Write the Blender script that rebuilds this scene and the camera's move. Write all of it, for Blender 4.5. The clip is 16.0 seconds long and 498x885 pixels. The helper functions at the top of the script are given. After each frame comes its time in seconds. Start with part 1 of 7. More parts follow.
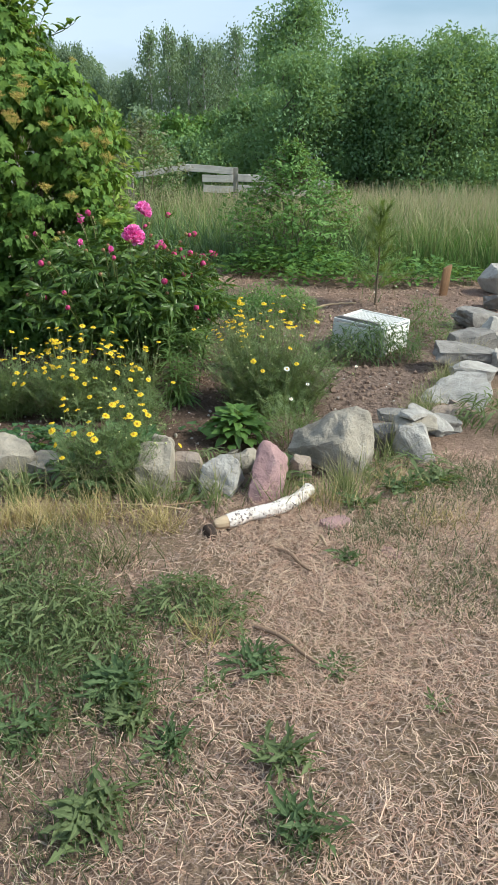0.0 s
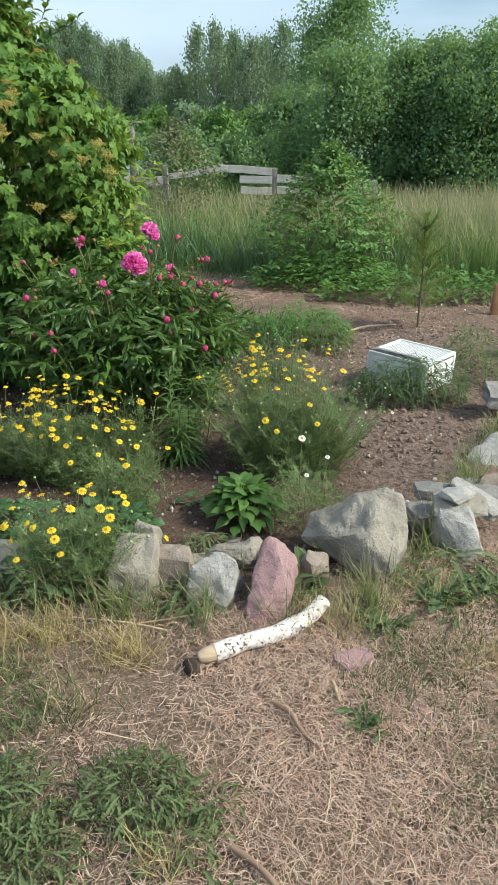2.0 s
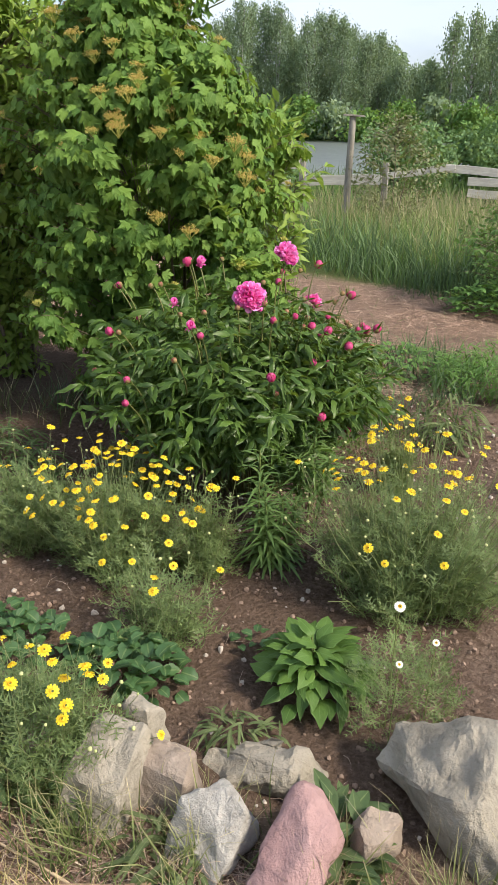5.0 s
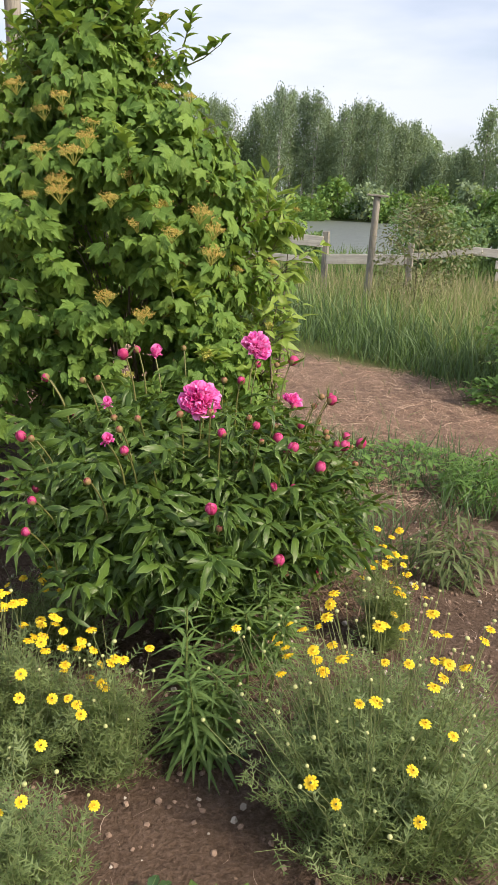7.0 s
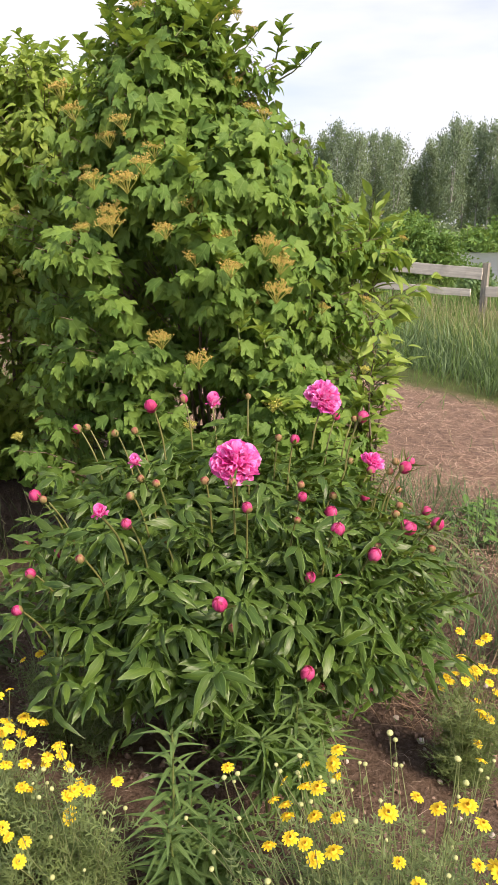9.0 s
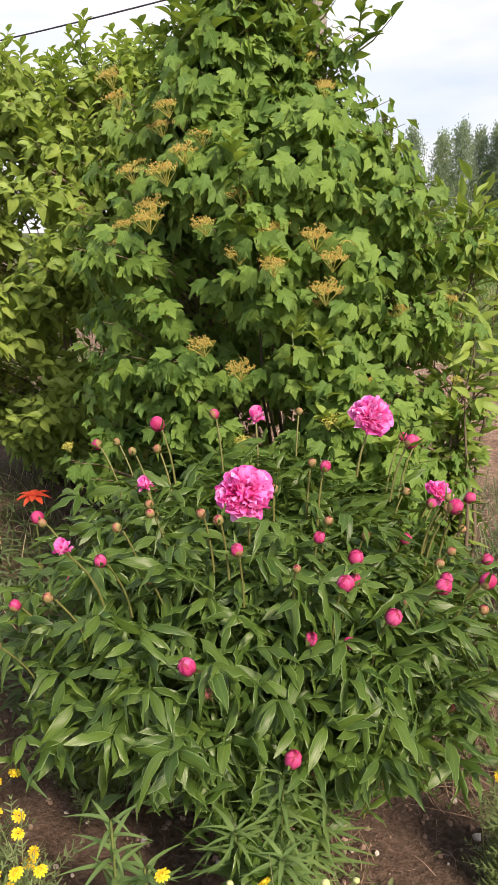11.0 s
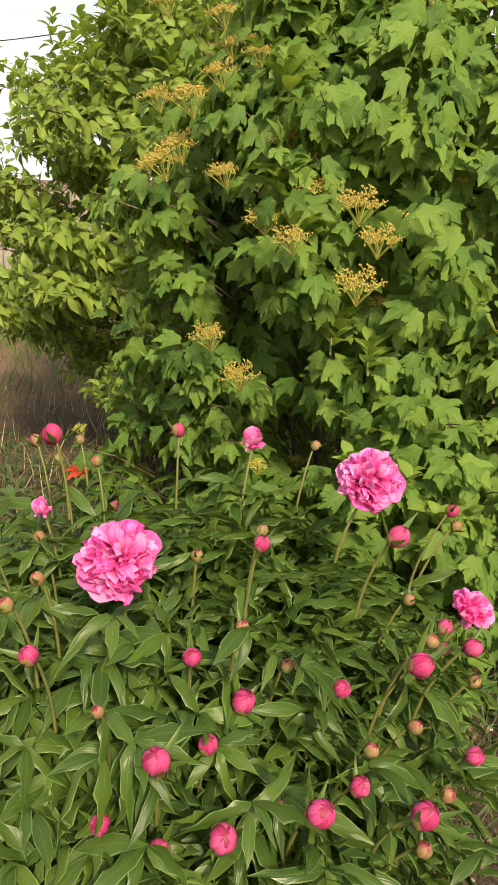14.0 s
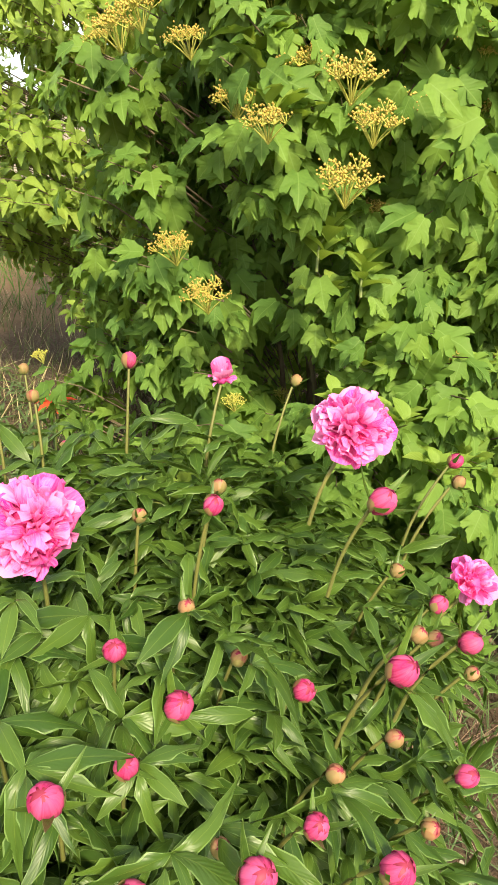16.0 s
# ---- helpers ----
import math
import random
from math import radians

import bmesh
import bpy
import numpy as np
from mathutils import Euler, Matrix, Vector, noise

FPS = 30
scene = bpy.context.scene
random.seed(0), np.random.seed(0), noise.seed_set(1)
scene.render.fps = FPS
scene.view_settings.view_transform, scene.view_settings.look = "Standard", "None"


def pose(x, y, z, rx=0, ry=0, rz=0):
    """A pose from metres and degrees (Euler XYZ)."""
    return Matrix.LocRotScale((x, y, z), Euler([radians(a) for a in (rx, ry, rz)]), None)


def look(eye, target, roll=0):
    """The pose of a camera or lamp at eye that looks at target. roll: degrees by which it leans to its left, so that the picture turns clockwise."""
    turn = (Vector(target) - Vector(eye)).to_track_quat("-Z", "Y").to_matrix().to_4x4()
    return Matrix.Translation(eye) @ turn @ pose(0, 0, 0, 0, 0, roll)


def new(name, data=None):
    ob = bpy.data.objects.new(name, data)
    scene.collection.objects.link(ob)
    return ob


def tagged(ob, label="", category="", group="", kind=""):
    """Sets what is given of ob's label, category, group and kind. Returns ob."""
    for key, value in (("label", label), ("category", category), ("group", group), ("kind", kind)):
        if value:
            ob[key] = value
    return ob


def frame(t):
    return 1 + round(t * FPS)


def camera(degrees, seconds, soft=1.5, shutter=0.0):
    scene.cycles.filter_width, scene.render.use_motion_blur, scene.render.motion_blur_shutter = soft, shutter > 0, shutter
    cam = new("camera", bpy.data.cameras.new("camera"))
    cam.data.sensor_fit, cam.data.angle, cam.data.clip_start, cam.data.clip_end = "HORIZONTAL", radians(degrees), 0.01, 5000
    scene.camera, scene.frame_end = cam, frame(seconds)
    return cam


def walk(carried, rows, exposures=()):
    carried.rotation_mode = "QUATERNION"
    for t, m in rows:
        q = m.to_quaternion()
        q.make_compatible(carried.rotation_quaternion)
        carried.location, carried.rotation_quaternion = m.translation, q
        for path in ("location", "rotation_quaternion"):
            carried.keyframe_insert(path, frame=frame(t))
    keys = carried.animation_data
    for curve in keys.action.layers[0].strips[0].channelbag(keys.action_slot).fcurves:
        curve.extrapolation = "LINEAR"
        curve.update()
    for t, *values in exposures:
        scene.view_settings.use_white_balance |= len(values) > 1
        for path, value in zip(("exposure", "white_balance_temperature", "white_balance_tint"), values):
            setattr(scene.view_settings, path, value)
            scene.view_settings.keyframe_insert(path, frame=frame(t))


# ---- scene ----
cam = camera(36.9, 16.0, soft=1.4)
METRES, EYE, TILT, LEAN, TURN = 5.1, 1.43, -22.8, 0.0, 0.0
ROWS = [
    (0.0, 0.0, 0.0, 0.0, 0.0, 0.0, -0.0),
    (0.5, 0.0243, 0.0339, 0.0169, 2.36, -0.05, 0.1),
    (1.0, 0.0368, 0.0555, 0.0353, 4.81, 0.2, -2.11),
    (1.5, 0.0305, 0.0909, 0.0515, 5.01, 0.81, -3.19),
    (2.0, 0.0276, 0.1234, 0.0689, 3.3, -0.4, -0.76),
    (2.5, 0.0437, 0.1617, 0.0851, 6.67, -0.97, -3.12),
    (3.0, 0.0494, 0.1967, 0.0988, 8.67, -1.38, -3.21),
    (3.5, 0.0387, 0.2314, 0.1164, 7.62, 1.07, -2.01),
    (4.0, 0.0523, 0.2629, 0.1288, 11.88, -0.52, -5.08),
    (6.5, 0.0793, 0.4199, 0.188, 22.7, -1.79, -8.45),
    (7.0, 0.074, 0.4566, 0.2011, 21.25, 2.96, -10.53),
    (7.5, 0.0791, 0.4826, 0.2144, 23.85, 3.89, -11.13),
    (8.0, 0.0961, 0.5174, 0.2204, 29.86, 2.2, -14.46),
    (8.5, 0.0978, 0.5434, 0.2284, 32.47, 3.23, -13.84),
    (9.0, 0.094, 0.5586, 0.2401, 33.77, 2.79, -13.51),
    (9.5, 0.1082, 0.5721, 0.2438, 38.97, 0.98, -17.56),
    (10.0, 0.1143, 0.5816, 0.2463, 40.67, 1.75, -15.54),
    (12.5, 0.0744, 0.736, 0.3081, 53.69, -4.41, -18.89),
    (13.0, 0.0602, 0.736, 0.3071, 51.94, -0.55, -20.54),
    (13.5, 0.0596, 0.7509, 0.3138, 56.53, -1.82, -21.95),
    (14.0, 0.0717, 0.7979, 0.3309, 65.02, -8.9, -25.19),
    (14.5, 0.0797, 0.8109, 0.3389, 68.83, -11.68, -24.16),
    (15.0, 0.072, 0.8177, 0.3361, 68.38, -12.28, -23.69),
    (15.5, 0.0476, 0.8288, 0.3309, 69.06, -18.11, -25.76),
    (16.0, 0.0327, 0.8345, 0.333, 66.09, -15.0, -25.85),
]
walk(cam, [(t, pose(0, 0, EYE, TILT, LEAN, TURN) @ pose(METRES * x, METRES * y, METRES * z, 90 + pitch, roll, yaw)) for t, x, y, z, yaw, pitch, roll in ROWS],
     exposures=[(0.0, 0.33, 5750, 2), (2.5, 0.34, 5750, 1), (3.5, 0.37, 5850, 0), (4.0, 0.41, 6100, 4), (6.5, 0.66, 6450, 13), (7.0, 0.49, 6650, 14), (7.5, 0.40, 6700, 16), (8.0, 0.51, 7050, 21), (8.5, 0.63, 6900, 18), (9.5, 0.62, 6750, 22), (10.0, 0.61, 6700, 21),
                (12.5, 0.53, 7150, 19), (13.0, 0.55, 6800, 21), (13.5, 0.55, 6750, 20), (14.0, 0.48, 7750, 8), (14.5, 0.49, 7800, 4), (15.0, 0.48, 7550, 2), (15.5, 0.76, 7600, -1), (16.0, 1.08, 7600, 0)])

# ---- world and sun ----
SUN_AZ, SUN_EL = 99.0, 42.0          # degrees clockwise from +y, degrees up
world = bpy.data.worlds.new("sky")
scene.world = world
world.use_nodes = True
wn = world.node_tree
wn.nodes.clear()
w_out = wn.nodes.new("ShaderNodeOutputWorld")
w_bg = wn.nodes.new("ShaderNodeBackground")
w_sky = wn.nodes.new("ShaderNodeTexSky")
w_sky.sky_type = "NISHITA"
w_sky.sun_disc = False
w_sky.sun_elevation = radians(SUN_EL)
w_sky.sun_rotation = radians(SUN_AZ % 360)
w_sky.air_density, w_sky.dust_density, w_sky.ozone_density = 1.0, 2.5, 1.0
w_co = wn.nodes.new("ShaderNodeTexCoord")
w_map = wn.nodes.new("ShaderNodeMapping")
w_map.inputs["Scale"].default_value = (1.6, 1.6, 6.5)
w_map.inputs["Location"].default_value = (0.4, 0.2, 0.55)
w_noise = wn.nodes.new("ShaderNodeTexNoise")
w_noise.inputs["Scale"].default_value = 1.3
w_noise.inputs["Detail"].default_value = 5.0
w_noise.inputs["Roughness"].default_value = 0.5
w_ramp = wn.nodes.new("ShaderNodeValToRGB")
w_ramp.color_ramp.elements[0].position, w_ramp.color_ramp.elements[0].color = 0.36, (0.15, 0.15, 0.15, 1)
w_ramp.color_ramp.elements[1].position, w_ramp.color_ramp.elements[1].color = 0.62, (0.85, 0.85, 0.85, 1)
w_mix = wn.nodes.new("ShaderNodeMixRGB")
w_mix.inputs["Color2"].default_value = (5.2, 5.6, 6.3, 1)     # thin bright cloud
w_bg.inputs["Strength"].default_value = 0.135
wn.links.new(w_co.outputs["Generated"], w_map.inputs["Vector"])
wn.links.new(w_map.outputs["Vector"], w_noise.inputs["Vector"])
wn.links.new(w_noise.outputs["Fac"], w_ramp.inputs["Fac"])
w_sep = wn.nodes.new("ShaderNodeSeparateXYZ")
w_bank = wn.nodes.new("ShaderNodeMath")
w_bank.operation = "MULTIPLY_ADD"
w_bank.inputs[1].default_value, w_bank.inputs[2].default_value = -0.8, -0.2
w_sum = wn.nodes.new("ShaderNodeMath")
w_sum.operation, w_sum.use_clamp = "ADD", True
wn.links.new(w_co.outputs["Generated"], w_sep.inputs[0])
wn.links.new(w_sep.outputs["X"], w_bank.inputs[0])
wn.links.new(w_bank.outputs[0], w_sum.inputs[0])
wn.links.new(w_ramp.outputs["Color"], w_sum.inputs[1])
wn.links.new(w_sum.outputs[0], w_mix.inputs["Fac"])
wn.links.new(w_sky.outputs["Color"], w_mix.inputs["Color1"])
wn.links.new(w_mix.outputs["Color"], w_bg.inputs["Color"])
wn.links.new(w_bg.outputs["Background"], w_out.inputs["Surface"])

sun_data = bpy.data.lights.new("sun", "SUN")
sun_data.energy, sun_data.angle, sun_data.color = 4.0, radians(7.0), (1.0, 0.88, 0.70)
sun = new("sun", sun_data)
_a, _e = radians(SUN_AZ), radians(SUN_EL)
sun.matrix_world = look(Vector((math.sin(_a) * math.cos(_e), math.cos(_a) * math.cos(_e), math.sin(_e))) * 40, (0, 0, 0))
tagged(sun, kind="structure")


# ---- node helper ----
class Nodes:
    """A small wrapper to write node materials in few lines."""

    def __init__(self, name):
        self.mat = bpy.data.materials.new(name)
        self.mat.use_nodes = True
        self.nt = self.mat.node_tree
        self.nt.nodes.clear()
        self.out = self.nt.nodes.new("ShaderNodeOutputMaterial")

    def put(self, socket, value):
        if isinstance(value, bpy.types.NodeSocket):
            self.nt.links.new(value, socket)
        elif isinstance(value, (tuple, list)) and len(value) == 3 and socket.type == "RGBA":
            socket.default_value = (*value, 1)
        else:
            socket.default_value = value

    def node(self, kind, out=0, **ins):
        n = self.nt.nodes.new(kind)
        for key, value in ins.items():
            self.put(n.inputs[int(key[1:])] if key[0] == "i" and key[1:].isdigit() else n.inputs[key], value)
        return n.outputs[out]

    def math(self, op, a, b=0.0, clamp=False):
        n = self.nt.nodes.new("ShaderNodeMath")
        n.operation, n.use_clamp = op, clamp
        self.put(n.inputs[0], a)
        self.put(n.inputs[1], b)
        return n.outputs[0]

    def mix(self, f, a, b, mode="MIX"):
        n = self.nt.nodes.new("ShaderNodeMixRGB")
        n.blend_type = mode
        self.put(n.inputs[0], f)
        self.put(n.inputs[1], a)
        self.put(n.inputs[2], b)
        return n.outputs[0]

    def ramp(self, f, *stops):
        n = self.nt.nodes.new("ShaderNodeValToRGB")
        els = n.color_ramp.elements
        while len(els) < len(stops):
            els.new(0.5)
        for el, (p, c) in zip(els, stops):
            el.position = p
            el.color = (*c, 1) if isinstance(c, tuple) else (c, c, c, 1)
        self.put(n.inputs[0], f)
        return n.outputs[0]

    def noise(self, scale, detail=4.0, rough=0.55, vec=None, dist=0.0):
        n = self.nt.nodes.new("ShaderNodeTexNoise")
        n.inputs["Scale"].default_value = scale
        n.inputs["Detail"].default_value = detail
        n.inputs["Roughness"].default_value = rough
        n.inputs["Distortion"].default_value = dist
        if vec is not None:
            self.put(n.inputs["Vector"], vec)
        return n.outputs["Fac"]

    def coord(self, which="Object"):
        return self.nt.nodes.new("ShaderNodeTexCoord").outputs[which]

    def stretch(self, vec, sx, sy, sz):
        n = self.nt.nodes.new("ShaderNodeMapping")
        n.inputs["Scale"].default_value = (sx, sy, sz)
        self.put(n.inputs["Vector"], vec)
        return n.outputs[0]

    def rand(self):
        a = self.nt.nodes.new("ShaderNodeObjectInfo").outputs["Random"]
        b = self.nt.nodes.new("ShaderNodeNewGeometry").outputs["Random Per Island"]
        return self.math("FRACT", self.math("ADD", a, b))

    def bump(self, height, strength=0.5, dist=0.01):
        n = self.nt.nodes.new("ShaderNodeBump")
        n.inputs["Strength"].default_value = strength
        n.inputs["Distance"].default_value = dist
        self.put(n.inputs["Height"], height)
        return n.outputs[0]

    def surface(self, colour, rough=0.6, normal=None, metallic=0.0, spec=0.4, translucent=None, amount=0.3):
        p = self.nt.nodes.new("ShaderNodeBsdfPrincipled")
        self.put(p.inputs["Base Color"], colour)
        self.put(p.inputs["Roughness"], rough)
        self.put(p.inputs["Metallic"], metallic)
        self.put(p.inputs["Specular IOR Level"], spec)
        if normal is not None:
            self.put(p.inputs["Normal"], normal)
        shader = p.outputs[0]
        if translucent is not None:
            t = self.nt.nodes.new("ShaderNodeBsdfTranslucent")
            self.put(t.inputs["Color"], translucent)
            m = self.nt.nodes.new("ShaderNodeMixShader")
            m.inputs[0].default_value = amount
            self.nt.links.new(shader, m.inputs[1])
            self.nt.links.new(t.outputs[0], m.inputs[2])
            shader = m.outputs[0]
        self.nt.links.new(shader, self.out.inputs["Surface"])
        return self.mat


def leaf_material(name, dark, light, rough=0.42, vein=(0.25, 0.32, 0.12), vein_width=0.05, side=0.0, amount=0.3, spec=0.45, rim=None):
    """Leaves: each its own tint, a pale midrib, faint side veins, light through them."""
    n = Nodes(name)
    r = n.rand()
    uv = n.coord("UV")
    sep = n.nt.nodes.new("ShaderNodeSeparateXYZ")
    n.put(sep.inputs[0], uv)
    u, v = sep.outputs[0], sep.outputs[1]
    off = n.math("ABSOLUTE", n.math("SUBTRACT", u, 0.5))
    blotch = n.noise(9.0, 3.0, vec=n.coord("Object"))
    col = n.mix(n.math("MULTIPLY", n.math("ADD", n.math("MULTIPLY", r, 0.7), n.math("MULTIPLY", blotch, 0.6)), 0.77, True), dark, light)
    rib = n.math("LESS_THAN", off, vein_width)
    col = n.mix(n.math("MULTIPLY", rib, 0.45), col, vein)
    if rim is not None:
        col = n.mix(n.math("MULTIPLY", n.math("GREATER_THAN", off, 0.445), 0.5), col, rim)
    wave = n.math("SINE", n.math("MULTIPLY", n.math("SUBTRACT", v, n.math("MULTIPLY", off, 0.7)), 55.0))
    normal = n.bump(n.math("ADD", wave, n.math("MULTIPLY", rib, -1.5)), 0.06 + side, 0.002)
    thin = n.mix(0.5, col, (0.34, 0.45, 0.04))
    return n.surface(col, rough, normal, spec=spec, translucent=thin, amount=amount)


# ---- mesh helpers ----
def part(name, data, parent, label="", kind="", at=None):
    """Links a bmesh or a mesh as ONE mesh object under a thing or a part."""
    ob = new(name, data)
    ob.parent = parent
    if at is not None:
        ob.matrix_basis = at
    return tagged(ob, label, "", "", kind)


def thing(name, at, label, category, group="", kind=""):
    ob = new(name)
    ob.empty_display_size = 0.05
    ob.location = at
    return tagged(ob, label, category, group, kind)


def from_bm(bm, name, *materials, smooth=True, sharp=None):
    me = bpy.data.meshes.new(name)
    bm.normal_update()
    bm.to_mesh(me)
    bm.free()
    for m in materials:
        me.materials.append(m)
    if smooth:
        me.polygons.foreach_set("use_smooth", np.ones(len(me.polygons), bool))
    if sharp:
        me.set_sharp_from_angle(angle=radians(sharp))
    return me


def strewn(tpl, pos, rot, mi=0):
    """Copies of a template (verts, faces, uvs) at places pos (k,3) and turns rot (k,3,3), as arrays."""
    v, f, uv = tpl
    k, n = len(pos), len(v)
    V = (np.einsum("kij,nj->kni", rot, v) + pos[:, None, :]).reshape(-1, 3)
    F = (f[None] + (np.arange(k) * n)[:, None, None]).reshape(-1, f.shape[1])
    return V, F, np.tile(uv, (k, 1)), mi


def mesh_of(name, chunks, *materials, smooth=True):
    """One mesh from several such arrays."""
    me = bpy.data.meshes.new(name)
    chunks = [c for c in chunks if len(c[0])]
    V = np.concatenate([c[0] for c in chunks])
    UV = np.concatenate([c[2] for c in chunks])
    loops, totals, mis, base = [], [], [], 0
    for v, f, uv, mi in chunks:
        loops.append((f + base).ravel())
        totals.append(np.full(len(f), f.shape[1]))
        mis.append(np.full(len(f), mi))
        base += len(v)
    loops, totals, mis = np.concatenate(loops), np.concatenate(totals), np.concatenate(mis)
    me.vertices.add(len(V))
    me.vertices.foreach_set("co", V.astype(np.float32).ravel())
    me.loops.add(len(loops))
    me.loops.foreach_set("vertex_index", loops.astype(np.int32))
    me.polygons.add(len(totals))
    me.polygons.foreach_set("loop_start", (np.cumsum(totals) - totals).astype(np.int32))
    me.polygons.foreach_set("material_index", mis.astype(np.int32))
    me.polygons.foreach_set("use_smooth", np.full(len(totals), smooth))
    me.uv_layers.new(name="UVMap").data.foreach_set("uv", UV[loops].astype(np.float32).ravel())
    for m in materials:
        me.materials.append(m)
    me.update(calc_edges=True)
    return me


def unit(a):
    return a / np.maximum(np.linalg.norm(a, axis=-1, keepdims=True), 1e-9)


def turns(d, up, s):
    """Rotations whose y runs along d and whose z leans to up, scaled by s."""
    y = unit(np.asarray(d, float))
    x = unit(np.cross(y, np.asarray(up, float)))
    z = np.cross(x, y)
    s = np.asarray(s, float)
    s = s[:, None] * np.ones(3) if s.ndim == 1 else s
    return np.stack([x, y, z], -1) * s[:, None, :]


def m4(rot, pos):
    m = np.eye(4)
    m[:3, :3], m[:3, 3] = rot, pos
    return Matrix(m.tolist())


rng = np.random.default_rng(7)


def leaf_tpl(widths, fold=0.15, droop=0.2, wave=0.0, twist=0.0, sweep=0.0):
    """A leaf along +y, length 1: half widths row by row, folded on the midrib, drooping to the tip."""
    rows = len(widths)
    v, uv = [], []
    for i, w in enumerate(widths):
        t = i / (rows - 1)
        z = -droop * t * t
        wv = wave * math.sin(t * 14)
        v += [(-w, t * (1 - 0.3 * droop), z + fold * w + wv), (0, t * (1 - 0.3 * droop), z), (w, t * (1 - 0.3 * droop), z + fold * w - wv)]
        uv += [(0, t), (0.5, t), (1, t)]
    f = []
    for i in range(rows - 1):
        a = 3 * i
        f += [(a, a + 1, a + 4, a + 3), (a + 1, a + 2, a + 5, a + 4)]
    v = np.array(v)
    if twist or sweep:
        mid = np.repeat(v[1::3], 3, axis=0)
        t = np.repeat(np.linspace(0, 1, rows), 3)
        o = v - mid
        c, s = np.cos(twist * t), np.sin(twist * t)
        v = mid + np.column_stack([o[:, 0] * c - o[:, 2] * s + sweep * t * t, o[:, 1], o[:, 0] * s + o[:, 2] * c])
    return v, np.array(f), np.array(uv)


def lobed_tpl(droop=0.25, side=0.0):
    """A three-lobed, toothed leaf, length 1, its side lobes reaching forward."""
    right = [(0.0, 0.0), (0.12, -0.02), (0.26, 0.07), (0.31, 0.25), (0.38, 0.38), (0.45, 0.51), (0.54, 0.62), (0.55, 0.80), (0.41, 0.73), (0.33, 0.77), (0.21, 0.64), (0.26, 0.80), (0.17, 0.86), (0.12, 0.96), (0.0, 1.1)]
    pts = right + [(-x, y) for x, y in reversed(right[1:-1])]
    mid = [(0.0, 0.12), (0.0, 0.4), (0.0, 0.72)]
    n = len(pts)
    allp = pts + mid
    near = [n + (0 if min(i, n - i) < 3 else 1 if min(i, n - i) < 11 else 2) for i in range(n)]
    f = []
    for i in range(n):
        j = (i + 1) % n
        f.append((i, j, near[j]))
        if near[i] != near[j]:
            f.append((i, near[j], near[i]))
    v = np.array([(x + side * y * y, y, 0.45 * abs(x) - droop * y * y - 0.6 * x * x + 0.05 * math.sin(9 * y + 8 * abs(x) + 3 * x)) for x, y in allp])
    uv = np.array([(0.5 + x / 1.16, y) for x, y in allp])
    return v, np.array(f), uv


def blade_tpl(rows=4, width=0.02, bend=0.3, flat=0.0):
    """A grass blade along +z, length 1, bending to +y."""
    v, uv = [], []
    for i in range(rows + 1):
        t = i / rows
        w = width * (1 - t ** 1.6) + 0.0006
        v += [(-w, bend * t * t, t * (1 - 0.4 * bend * t)), (w, bend * t * t, t * (1 - 0.4 * bend * t))]
        uv += [(0, t), (1, t)]
    f = [(2 * i, 2 * i + 1, 2 * i + 3, 2 * i + 2) for i in range(rows)]
    return np.array(v), np.array(f), np.array(uv)


def tube(points, radii, sides=6):
    """A tapered tube through points, as arrays."""
    P = np.asarray(points, float)
    R = np.asarray(radii, float)
    T = np.gradient(P, axis=0)
    T = unit(T)
    ref = np.where(np.abs(T[:, 2:3]) > 0.9, np.array([[1.0, 0, 0]]), np.array([[0, 0, 1.0]]))
    A = unit(np.cross(T, ref))
    B = np.cross(T, A)
    ang = np.arange(sides) / sides * 2 * np.pi
    V = P[:, None] + R[:, None, None] * (np.cos(ang)[None, :, None] * A[:, None] + np.sin(ang)[None, :, None] * B[:, None])
    k = len(P)
    F = []
    for i in range(k - 1):
        for j in range(sides):
            F.append((i * sides + j, i * sides + (j + 1) % sides, (i + 1) * sides + (j + 1) % sides, (i + 1) * sides + j))
    uv = np.stack(np.broadcast_arrays((np.arange(sides) / sides)[None], (np.arange(k) / max(k - 1, 1))[:, None]), -1).reshape(-1, 2)
    return V.reshape(-1, 3), np.array(F), uv, 0


def facing(chunks, mi):
    return [(v, f, uv, mi) for v, f, uv, _ in chunks]


def hand_picked(root, name, mesh, tpl, pos, rot, front, count, joined, material, label=""):
    """The pieces nearest the plan point front become parts of their own, the rest one joined part."""
    order = np.argsort(np.linalg.norm(pos[:, :2] - np.asarray(front)[None], axis=1))
    for i in order[:count]:
        part(name, mesh, root, at=m4(rot[i], pos[i]))
    rest = order[count:]
    if len(rest):
        part(joined, mesh_of(joined, [strewn(tpl, pos[rest], rot[rest])], material), root, label, "stuff")


# ---- ground height ----
GY = np.array([-600, -5, 1.8, 2.6, 3.5, 4.7, 5.7, 9, 14, 18, 27, 31, 34, 84, 88, 95, 130, 250, 900])
GZ = np.array([0.6, 0.03, 0.02, 0.0, -0.03, -0.09, -0.13, -0.22, -0.36, -0.47, -0.65, -0.75, -2.0, -2.0, -0.75, -0.3, 0.4, 2.0, 6.0])
POND_Z = -0.85


